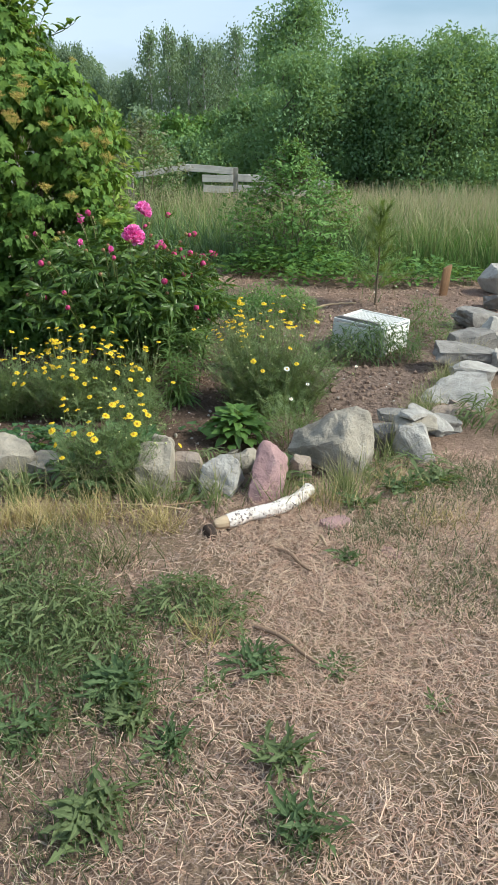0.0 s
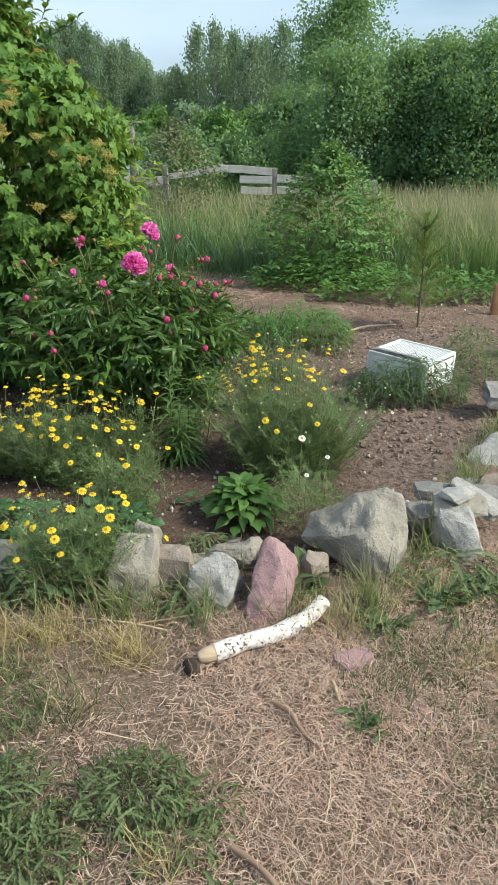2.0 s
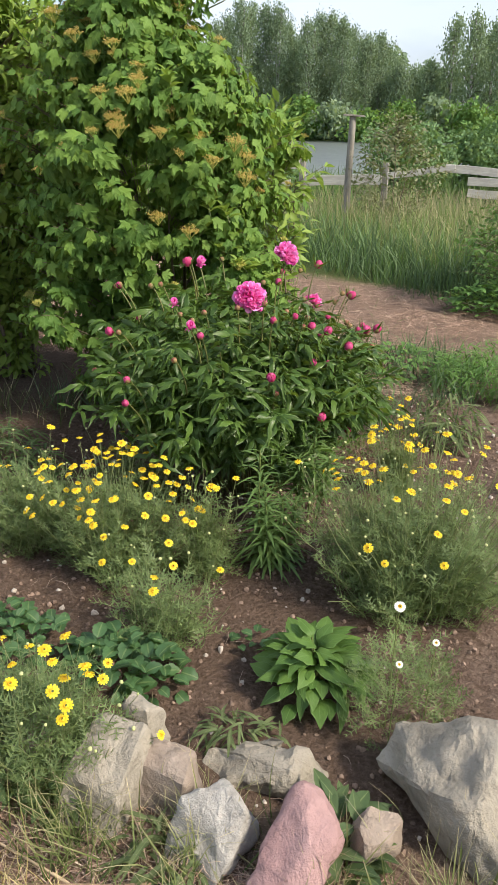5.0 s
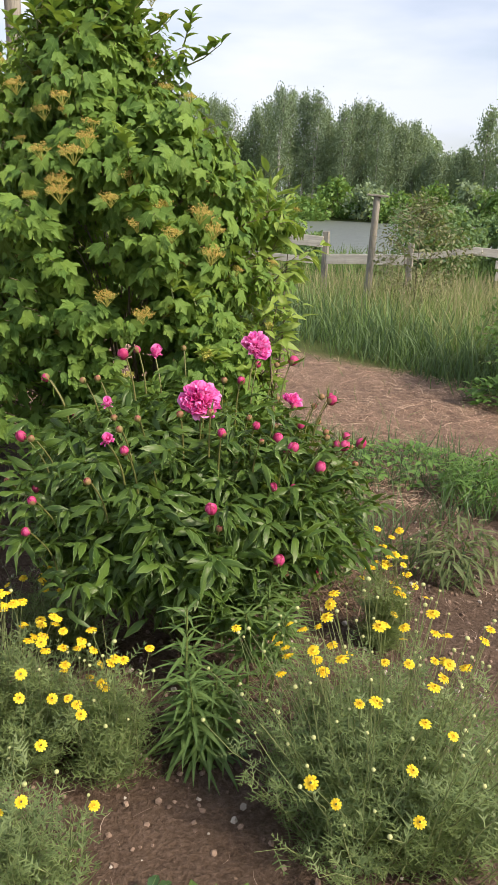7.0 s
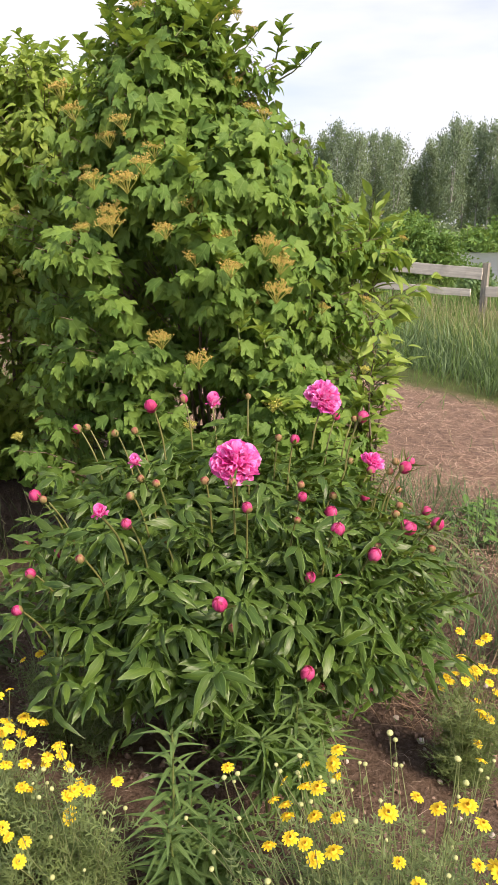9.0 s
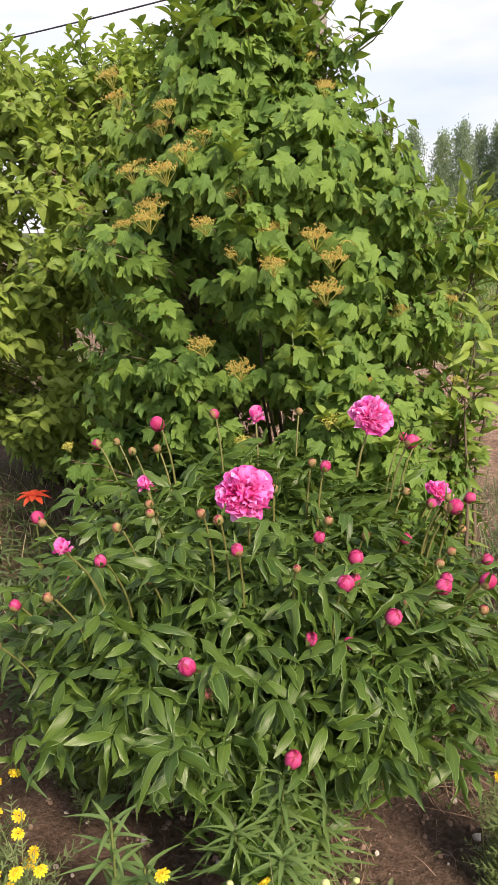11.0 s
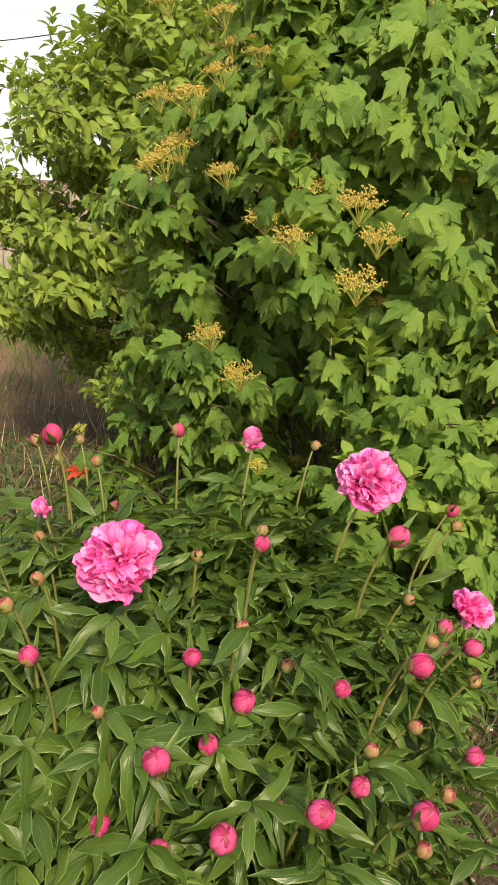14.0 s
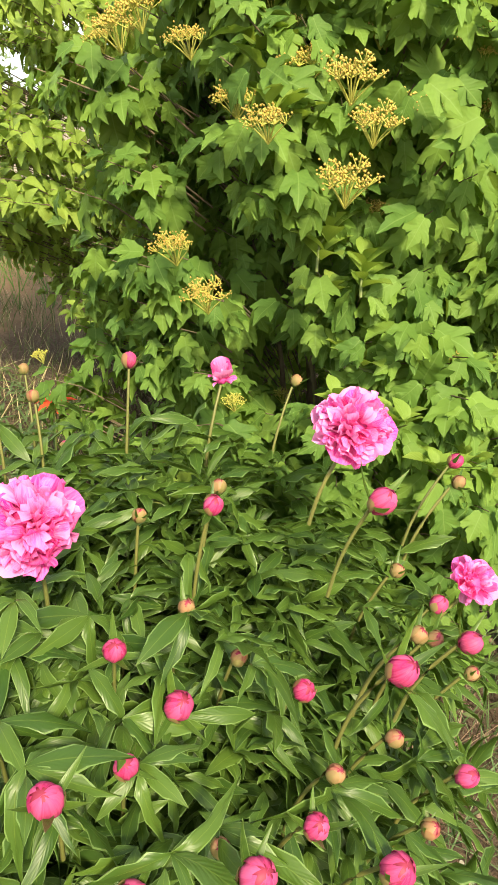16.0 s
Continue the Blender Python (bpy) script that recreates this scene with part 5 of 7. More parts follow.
herb("weed", 0.14, 3.0, 0.09, 0.12, 0.12, 60, SMALL_LEAF, M_WEED_D, 0.06, 0.1, "broad dark leaves behind the pink slab", "weed", "weeds in the bed", pieces=60)
herb("weed", -0.2, 2.83, 0.1, 0.07, 0.08, 60, NARROW, M_WEED, 0.07, 0.13, "grass and weeds between edging stones", "weed", "weeds in the bed")
herb("weed", -0.75, 2.86, 0.3, 0.09, 0.14, 220, SMALL_LEAF, M_WEED_D, 0.04, 0.08, "leafy weeds over the edging stones", "weed", "weeds in the bed")
herb("weed", -0.17, 3.22, 0.12, 0.06, 0.07, 70, NARROW, M_WEED, 0.05, 0.09, "small grassy weeds on bare soil", "weed", "weeds in the bed")
herb("weed", 1.5, 8.6, 1.2, 0.35, 0.35, 900, SMALL_LEAF, M_SHRUB, 0.07, 0.12, "leafy nettles at the edge of the tall grass", "weed", "weeds in the bed")
herb("weed", 0.5, 9.3, 0.9, 0.35, 0.4, 900, SMALL_LEAF, M_SHRUB, 0.07, 0.12, "leafy nettles at the foot of a shrub", "weed", "weeds in the bed")
herb("weed", -0.9, 6.3, 0.35, 0.4, 0.22, 260, NARROW, M_WEED, 0.08, 0.16, "grey-green grassy weeds behind the peony", "weed", "weeds in the bed")
herb("weed", -1.9, 4.25, 0.4, 0.35, 0.3, 420, NARROW, M_WEED_D, 0.07, 0.14, "dark weeds in the shade of the shrub", "weed", "weeds in the bed")


for hx, hy in [(-2.6, 4.7), (-3.1, 5.0), (-2.9, 4.3), (-3.6, 4.6), (-2.2, 4.6)]:
    herb("weed", hx, hy, 0.38, 0.3, 0.22, 260, NARROW, M_WEED_D, 0.06, 0.12, "low weeds in front of the hedge", "weed", "weeds in the bed")


# dry twiggy remains between the peony and the path
def twig_patch(x, y, rx, ry, tall, n, label):
    root = thing("dry_weed", ground_at(x, y), label, "weed", "dry weeds in the bed")
    tubes = []
    for i in range(n):
        a, q = rng.uniform(0, 6.283), math.sqrt(rng.random())
        f = np.array([rx * q * math.cos(a), ry * q * math.sin(a), -0.01])
        d = unit(np.array([*(rng.normal(size=2) * 0.8), rng.uniform(0.3, 1.2)]))
        ln = tall * rng.uniform(0.4, 1.1)
        tubes.append(tube(np.array([f, f + d * ln * 0.5 + rng.normal(size=3) * 0.012, f + d * ln + rng.normal(size=3) * 0.03]), (0.0022, 0.0016, 0.0008), 3))
    part("twig_tangle", mesh_of("twig_tangle", tubes, M_STEM_R), root, kind="stuff")
    pos = np.column_stack([rng.normal(size=n * 2) * rx * 0.5, rng.normal(size=n * 2) * ry * 0.5, rng.uniform(0.02, tall * 0.7, n * 2)])
    dirs = rng.normal(size=(n * 2, 3)) + np.array([0, 0, 0.4])
    part("foliage", mesh_of("foliage", [strewn(SMALL_LEAF, pos, turns(dirs, rng.normal(size=(n * 2, 3)) + np.array([0, 0, 1.0]), rng.uniform(0.015, 0.035, n * 2)))], M_WEED), root, kind="stuff")
    return root


twig_patch(-0.30, 5.30, 0.22, 0.28, 0.22, 170, "brownish dry twigs and small weeds beside the peony")
twig_patch(-0.42, 4.62, 0.14, 0.12, 0.12, 70, "dry brown plant remains under the peony")
twig_patch(-0.95, 5.55, 0.2, 0.16, 0.25, 90, "thin dry stalks between peony and viburnum")

# ---- lilies with narrow leaves up the stem ----
def lily(x, y, stems_, tall, label, spread=0.12, bare=0.0):
    root = thing("lily", ground_at(x, y), label, "plant", "lilies in the bed")
    tubes, pos, dirs, ups, size = [], [], [], [], []
    for s in range(stems_):
        a = s * 2.39996
        q = math.sqrt((s + 0.5) / stems_)
        foot = np.array([spread * 0.6 * q * math.cos(a), spread * 0.6 * q * math.sin(a), 0])
        top = np.array([spread * 1.2 * q * math.cos(a), spread * 1.2 * q * math.sin(a), tall * rng.uniform(0.7, 1.0)])
        tubes.append(tube(np.linspace(foot, top, 5), np.linspace(0.004, 0.0025, 5), 5))
        for k in range(56):
            h = bare + (1 - bare) * (k + 1) / 56
            b = k * 2.39996
            pos.append(foot * (1 - h) + top * h)
            dirs.append((math.cos(b), math.sin(b), 0.4 + 0.9 * h))
            ups.append((-0.3 * math.cos(b), -0.3 * math.sin(b), 1))
            size.append((0.15 - 0.075 * h) * rng.uniform(0.75, 1.2))
    part("stem", mesh_of("stem", tubes, M_STEM), root, kind="stuff")
    pos = np.array(pos)
    hand_picked(root, "leaf", leaf_mesh("leaf", NARROW, M_LILY), NARROW, pos, turns(dirs, ups, np.array(size)), (0.2, -0.3), 60, "foliage", M_LILY)
    return root


lily(-0.46, 4.11, 1, 0.52, "lily with narrow drooping leaves in bare soil", 0.01)
lily(-0.38, 4.43, 6, 0.50, "lily shoots in front of the peony", 0.13, 0.5)
lily(-0.41, 4.13, 4, 0.31, "young lily shoots in bare soil", 0.10)

# ---- a few white daisies ----
for dx, dy, dz in [(0.17, 3.42, 0.40), (0.27, 3.40, 0.35), (0.19, 3.36, 0.29), (0.70, 4.75, 0.08), (1.25, 7.5, 0.1), (1.5, 7.7, 0.12), (1.7, 7.6, 0.1)]:
    root = thing("white_daisy", ground_at(dx, dy), "single white daisy with a yellow centre", "flower", "white daisies")
    flower_stalk(root, (0, 0, -0.01), (0.01, -0.01, dz), 0.0015, M_STEM)
    part("flower", WHITE, root, at=Matrix.Translation((0.01, -0.01, dz)) @ Vector((0.1, -0.5, 0.8)).to_track_quat("Z", "Y").to_matrix().to_4x4() @ Matrix.Scale(0.5 if dz > 0.38 else 0.32, 4))

# ---- red flower beyond the peony ----
rf_ = thing("red_lily", ground_at(-2.48, 4.94), "orange-red lily flower beyond the peony", "flower")
flower_stalk(rf_, (0, 0, -0.01), (0, 0, 0.40), 0.004, M_STEM)
_pm = leaf_mesh("petal", leaf_tpl([0.06, 0.16, 0.2, 0.15, 0.02], 0.3, 0.4), M_RED)
for i in range(12):
    a = i * 6.283 / 6 + (0.5 if i > 5 else 0)
    d = np.array([[math.cos(a), math.sin(a), 0.5 if i > 5 else 0.2]])
    part("petal", _pm, rf_, at=m4(turns(d, np.array([[0, 0, 1.0]]), np.array([0.085]))[0], np.array([0, 0, 0.40])))


# ---- shrubs of twigs ----
def shrub(name, x, y, profile, tall, twigs, tpl, mat_, lo, hi, label, per=8, reach=0.22, pieces=300, front=(1.0, -1.0), droop=0.4, stems_n=10, lean=(0, 0), young=None, category="shrub", group="", spread=0.35, inner=0.5, back=1.0, far_tpl=None, uneven=0.26, hollow=None, spray=1):
    """A shrub: stems fan out to twig ends on an uneven outline, leaves in pairs along the twigs."""
    root = thing(name, ground_at(x, y), label, category, group)
    tubes, pos, dirs, ups, size, fresh = [], [], [], [], [], []
    ends = []
    for i in range(twigs // spray):
        h = (i + 0.5) / (twigs // spray)
        z = tall * (0.06 + 0.94 * h)
        a = i * 2.39996 + rng.normal() * 0.3
        knot = noise.noise(Vector((2.2 * math.cos(a), 2.2 * math.sin(a), 4.2 * z / tall + x))) + 0.6 * noise.noise(Vector((5 * math.cos(a), 5 * math.sin(a), 10 * z / tall + y)))
        lump = 1 + uneven * knot + rng.normal() * 0.03
        r = profile(h) * lump * (rng.uniform(inner * min(1.0, max(0.0, (0.98 - h) / 0.3)), 1.0) ** 0.5)
        mid = np.array([r * math.cos(a) + lean[0] * h, r * math.sin(a) + lean[1] * h, z])
        if spray == 1:
            ends.append(mid)
            continue
        # a spray: a flat fan of twig ends, drooping outwards
        o, sd = np.array([math.cos(a), math.sin(a), 0.0]), np.array([-math.sin(a), math.cos(a), 0.0])
        for k in range(spray):
            u, w = rng.normal() * 0.055, rng.normal() * 0.075
            ends.append(mid + o * u + sd * w + np.array([0, 0, rng.normal() * 0.028 - 0.45 * abs(u) - 0.25 * abs(w)]))
    fr = unit(np.array([*front, 0.0]))
    if hollow:
        hx, hy, hr, hz = hollow
        ends = [e for e in ends if e[2] > hz or math.hypot(e[0] + x - hx, e[1] + y - hy) > hr * (1 - 0.3 * e[2] / hz)]
    ends = [e for e in ends if rng.random() < back or e[2] > 0.85 * tall or e @ fr > -0.12]
    mains = []
    for s in range(stems_n):
        a = s * 2.39996
        q = math.sqrt((s + 0.5) / stems_n)
        top = np.array([0.55 * profile(0.6) * q * math.cos(a) + lean[0], 0.55 * profile(0.6) * q * math.sin(a) + lean[1], tall * rng.uniform(0.5, 0.8)])
        foot = np.array([0.12 * q * math.cos(a), 0.12 * q * math.sin(a), -0.03])
        t = np.linspace(0, 1, 9)[:, None]
        p = foot * (1 - t) + top * t
        p[:, :2] += rng.normal(size=(9, 2)).cumsum(0) * 0.012
        mains.append(p)
        tubes.append(tube(p, np.linspace(0.014, 0.003, 9) * (tall / 2.3), 6))
    for e in ends:
        out = unit(e - np.array([lean[0] * e[2] / tall, lean[1] * e[2] / tall, e[2] - 0.25 * tall * spread]))
        tubes.append(tube(np.array([e - out * (reach + 0.03) + np.array([0, 0, -0.04]), e - out * reach * 0.5, e]), (0.003, 0.0022, 0.0012), 3))
        for k in range(per):
            back = reach * (k // 2) / max(per // 2, 1) * rng.uniform(0.8, 1.1)
            q = e - out * back
            sd = unit(np.cross(out, (0, 0, 1.0)) + rng.normal(size=3) * 0.5) * (1 if k % 2 else -1)
            dd = out * 0.55 + sd * 0.75 + np.array([0, 0, -droop * rng.uniform(0.2, 1.4)])
            if young is not None and k < 2:
                dd = dd + np.array([0, 0, 0.9])
            pos.append(q + sd * 0.02)
            dirs.append(dd)
            ups.append(out * 0.75 + np.array([0, 0, 0.8]) + rng.normal(size=3) * 0.42)
            size.append(rng.uniform(lo, hi) * (0.8 if k < 2 else 1.0))
            fresh.append(k < 2)
    part("branchwork", mesh_of("branchwork", tubes, M_TWIG), root, kind="stuff")
    pos, fresh = np.array(pos), np.array(fresh)
    rot = turns(dirs, ups, np.array(size))
    tpls = tpl if isinstance(tpl, list) else [tpl]
    if young is not None:
        part("young_growth", mesh_of("young_growth", [strewn(tpls[0], pos[fresh], rot[fresh])], young), root, "fresh yellow-green shoots", "stuff")
        pos, rot = pos[~fresh], rot[~fresh]
    if far_tpl is not None:
        far = pos @ fr < 0.12
        part("far_side_foliage", mesh_of("far_side_foliage", [strewn(far_tpl, pos[far], rot[far])], mat_), root, kind="stuff")
        pos, rot = pos[~far], rot[~far]
    for k, tp in enumerate(tpls):
        p_, r_ = pos[k::len(tpls)], rot[k::len(tpls)]
        if pieces:
            hand_picked(root, "leaf", leaf_mesh("leaf", tp, mat_), tp, p_, r_, front, pieces // len(tpls), "foliage", mat_)
        else:
            part("foliage", mesh_of("foliage", [strewn(tp, p_, r_)], mat_), root, kind="stuff")
    return root, ends


LOBED = [lobed_tpl(0.25), lobed_tpl(0.6, 0.1), lobed_tpl(0.4, -0.12)]
TOOTHED_OVAL = [leaf_tpl([0.02, 0.20, 0.25, 0.17, 0.004], 0.45, 0.45, 0.02), leaf_tpl([0.02, 0.18, 0.24, 0.15, 0.004], 0.3, 0.75, 0.03, 0.4)]
OVAL = leaf_tpl([0.02, 0.18, 0.22, 0.12, 0.005], 0.3, 0.3)


def curve_of(*pts):
    hs, rs = zip(*pts)
    return lambda h: float(np.interp(h, hs, rs))


VX, VY = -1.62, 5.72
viburnum, v_ends = shrub("viburnum", VX, VY, curve_of((0, 0.48), (0.15, 0.70), (0.34, 0.75), (0.5, 0.72), (0.58, 0.78), (0.68, 0.78), (0.76, 0.62), (0.84, 0.42), (0.92, 0.31), (1, 0.14)), 2.45, 3150, LOBED, M_VIB, 0.042, 0.084,
                         "tall viburnum shrub with lobed leaves and yellowish flower clusters", 8, 0.2, 300, (0.6, -0.6), 1.0, 6, (-0.13, -0.11), back=0.6, uneven=0.18, spray=8, inner=0.3, far_tpl=leaf_tpl([0.03, 0.33, 0.01], 0.3, 0.35))
hedge, h_ends = shrub("tall_bush", -3.74, 6.12, curve_of((0, 0.45), (0.12, 0.8), (0.26, 1.25), (0.45, 1.58), (0.68, 1.54), (0.82, 1.3), (0.93, 1.08), (1, 0.75)), 2.52, 4700, TOOTHED_OVAL, M_BUSH, 0.065, 0.105,
      "large dense green bush with lighter shoots on top", 8, 0.26, 300, (1.2, -1.2), 0.35, 7, young=M_VIB_Y, back=0.75, spray=9, uneven=0.13, inner=0.3, hollow=(-1.9, 5.15, 1.15, 1.1), far_tpl=leaf_tpl([0.03, 0.24, 0.01], 0.3, 0.35))


LANCE = leaf_tpl([0.02, 0.12, 0.16, 0.13, 0.06, 0.004], 0.35, 0.25)
shrub("young_shrub", -1.12, 6.2, curve_of((0, 0.02), (0.35, 0.06), (0.55, 0.24), (0.8, 0.28), (1, 0.08)), 1.75, 90, [LANCE], M_VIB_Y, 0.09, 0.15, "pale green young shrub with long narrow leaves", 8, 0.28, 100, (0.5, -1), 0.1, 6)


shrub("tall_bush", -2.88, 5.88, curve_of((0, 0.08), (0.3, 0.16), (0.5, 0.46), (0.8, 0.54), (1, 0.3)), 2.40, 520, TOOTHED_OVAL, M_BUSH, 0.065, 0.105, "leafy bush filling the gap beside the viburnum", 8, 0.24, 0, (1.2, -1.2), 0.35, 4, spray=7, inner=0.15)


# flat-topped clusters of faded flowers and beads on the viburnum
def cluster_mesh(seed, mat_):
    g = np.random.default_rng(seed)
    chunks = []
    bv = np.array([(1, 0, 0), (-1, 0, 0), (0, 1, 0), (0, -1, 0), (0, 0, 1), (0, 0, -1)], float)
    bf = np.array([(0, 2, 4), (2, 1, 4), (1, 3, 4), (3, 0, 4), (2, 0, 5), (1, 2, 5), (3, 1, 5), (0, 3, 5)])
    arms = 10
    for i in range(arms):
        a, q0 = i * 2.39996, 0.026 * math.sqrt((i + 0.3) / arms)
        hub = np.array([q0 * math.cos(a), q0 * math.sin(a), 0.022 - 9.0 * q0 * q0 + g.normal() * 0.003])
        chunks.append(tube(np.array([(0, 0, -0.010), hub * 0.5 + np.array([0, 0, -0.004]), hub]), (0.0014, 0.0011, 0.0009), 3))
        for k in range(8):
            b = k * 2.39996 + g.uniform(0, 6)
            q = math.sqrt((k + 0.5) / 8)
            tip = hub + np.array([0.013 * q * math.cos(b), 0.013 * q * math.sin(b), 0.012 - 0.004 * q]) + g.normal(size=3) * 0.002
            chunks.append(tube(np.array([hub, (hub + tip) / 2, tip]), (0.0008, 0.0007, 0.0006), 3))
            for j in range(2):
                chunks.append((bv * g.uniform(0.0013, 0.0022) + tip + g.normal(size=3) * 0.0025, bf, np.full((len(bv), 2), 0.5), 1))
    return mesh_of("umbel", chunks, M_STEM_Y, mat_)


CLUSTERS = [cluster_mesh(1, M_BERRY), cluster_mesh(2, M_BERRY), cluster_mesh(3, M_BERRY_G)]
VP = np.array(ground_at(VX, VY))
KNOWN = [(-1.05, 5.10, 1.29), (-0.945, 5.235, 1.30), (-1.27, 5.03, 1.41), (-0.93, 5.19, 1.21), (-1.20, 5.37, 1.46), (-1.13, 5.53, 1.46), (-1.30, 5.03, 1.04), (-1.51, 4.945, 1.57), (-1.285, 5.19, 1.49), (-1.47, 4.99, 1.46),
         (-1.17, 5.21, 1.38), (-0.99, 5.21, 1.36), (-1.43, 5.16, 1.68), (-1.38, 5.05, 1.62), (-1.40, 4.99, 1.56), (-1.65, 5.0, 1.80), (-1.52, 5.10, 1.77), (-1.15, 5.05, 0.98),
         (-1.67, 5.18, 1.73), (-1.80, 5.08, 1.89), (-1.15, 5.58, 1.34), (-1.27, 5.56, 1.62), (-1.03, 5.37, 1.33), (-1.43, 4.94, 1.42), (-1.35, 5.36, 1.53), (-1.67, 5.41, 1.80), (-1.2, 5.1, 1.32)]
spots = [np.array(k) - VP for k in KNOWN]
for e in v_ends[::16]:
    if e[2] > 0.6 and rng.random() < 0.8 and (e[1] < 0.1 or e[0] > 0.2):
        spots.append(e + np.array([0, 0, 0.03]))
for i, sp in enumerate(spots):
    out = unit(np.array([0.5 * sp[0], 0.5 * sp[1], 1.0]))
    m = Matrix.Translation(sp + out * 0.02) @ Vector(out).to_track_quat("Z", "Y").to_matrix().to_4x4() @ Matrix.Scale(float(rng.uniform(1.2, 1.6) if i < len(KNOWN) else rng.uniform(0.75, 1.2)), 4)
    part("umbel", CLUSTERS[i % 2 if sp[2] > 1.0 else 2], viburnum, at=m)

# upright fresh shoots out of the tops of the shrubs
SHOOT_LEAF = leaf_tpl([0.02, 0.14, 0.24, 0.27, 0.2, 0.01], 0.4, 0.35)


def fresh_shoots(root, spots_, lo, hi, mat_):
    tubes, pos, dirs, ups, size = [], [], [], [], []
    for s in spots_:
        tip = s + np.array([*(rng.normal(size=2) * 0.07), rng.uniform(lo, hi)])
        tubes.append(tube(np.array([s, (s + tip) / 2 + rng.normal(size=3) * 0.01, tip]), (0.004, 0.003, 0.0015), 4))
        for k in range(10):
            h = 0.25 + 0.75 * (k // 2) / 4
            a = (k // 2) * 1.57 + (k % 2) * 3.14 + rng.normal() * 0.2
            pos.append(s * (1 - h) + tip * h)
            dirs.append((math.cos(a), math.sin(a), 0.5 + 1.2 * h))
            ups.append((-0.6 * math.cos(a), -0.6 * math.sin(a), 1.0))
            size.append(rng.uniform(0.07, 0.11) * (1.1 - 0.45 * h))
    part("shoot_foliage", mesh_of("shoot_foliage", tubes + [(*strewn(SHOOT_LEAF, np.array(pos), turns(dirs, ups, np.array(size)))[:3], 1)], M_STEM, mat_), root, "upright fresh leafy shoots", "stuff")


fresh_shoots(viburnum, [e for e in v_ends if e[2] > 2.12][::7], 0.04, 0.14, M_VIB)
fresh_shoots(viburnum, [e for e in v_ends if 1.2 < e[2] < 2.1 and e[0] - e[1] > 0.9][::12], 0.02, 0.1, M_VIB_Y)
fresh_shoots(viburnum, [e for e in v_ends if 0.5 < e[2] < 1.2 and e[0] > 0.38][::8], 0.02, 0.09, M_VIB_Y)
fresh_shoots(hedge, [e for e in h_ends if e[2] > 1.95][::5], 0.06, 0.2, M_VIB_Y)

# green shrub at the edge of the tall grass, sapling, small spruce
shrub("green_shrub", 0.55, 9.95, curve_of((0, 0.7), (0.3, 0.9), (0.6, 0.74), (0.85, 0.36), (1, 0.1)), 1.55, 640, OVAL, M_SHRUB, 0.045, 0.085, "bright green leafy shrub in tall grass", 10, 0.30, 120, (0, -1), 0.2, 8, uneven=0.5)
shrub("grey_sapling", -1.95, 14.6, curve_of((0, 0.2), (0.35, 0.75), (0.6, 0.9), (0.85, 0.6), (1, 0.2)), 2.0, 260, OVAL, M_WILLOW_G, 0.06, 0.10, "thin sapling with sparse greyish-brown leaves by the fence", 7, 0.3, 0, (0, -1), 0.2, 3)

pine = thing("pine_sapling", ground_at(1.24, 7.3), "small feathery young pine in the bed", "tree")
part("trunk", mesh_of("trunk", [tube(np.array([(0, 0, -0.02), (0.01, 0, 0.45), (0, 0.01, 0.9)]), (0.012, 0.009, 0.003), 6)], M_TWIG), pine)
NEEDLE = leaf_tpl([0.02, 0.028, 0.004], 0.2, 0.1)
npos, ndir = [], []
for w in range(6):
    for b in range(6):
        a = b * 1.047 + w * 0.5 + rng.normal() * 0.15
        h0 = 0.16 + 0.13 * w
        ln = (0.33 - 0.04 * w) * rng.uniform(0.75, 1.1)
        for k in range(90):
            s = rng.uniform(0.12, 1)
            npos.append((ln * s * math.cos(a), ln * s * math.sin(a), h0 + 0.16 * s))
            ndir.append(np.array([math.cos(a), math.sin(a), 0.8]) + rng.normal(size=3) * 0.7)
for k in range(260):
    npos.append((0, 0, rng.uniform(0.5, 0.94)))
    ndir.append(np.array([0, 0, 1.0]) + rng.normal(size=3) * 0.6)
npos = np.array(npos)
part("needle_mass", mesh_of("needle_mass", [strewn(NEEDLE, npos, turns(ndir, np.tile([[0.3, 0.1, 1.0]], (len(npos), 1)), np.full(len(npos), 0.085)))], M_PINE), pine, kind="stuff")


def box_bm(sx, sy, sz, bevel=0.004):
    bm = bmesh.new()
    bmesh.ops.create_cube(bm, size=1.0)
    bmesh.ops.transform(bm, matrix=Matrix.Diagonal((sx, sy, sz, 1)), verts=bm.verts)
    if bevel:
        bmesh.ops.bevel(bm, geom=bm.edges[:], offset=bevel, segments=2, affect="EDGES", profile=0.5)
    return bm


# ochre stake
bm = box_bm(0.085, 0.035, 0.36, 0.006)
for v in bm.verts:
    if v.co.z > 0.1:
        v.co.z += 0.02 * math.sin(v.co.x * 40)
stake = new("stake", from_bm(bm, "stake", M_STAKE, sharp=30))
stake.matrix_world = pose(*ground_at(2.05, 7.85, 0.13), 4, 3, 12)
tagged(stake, "short ochre wooden stake in dark soil", "stake")

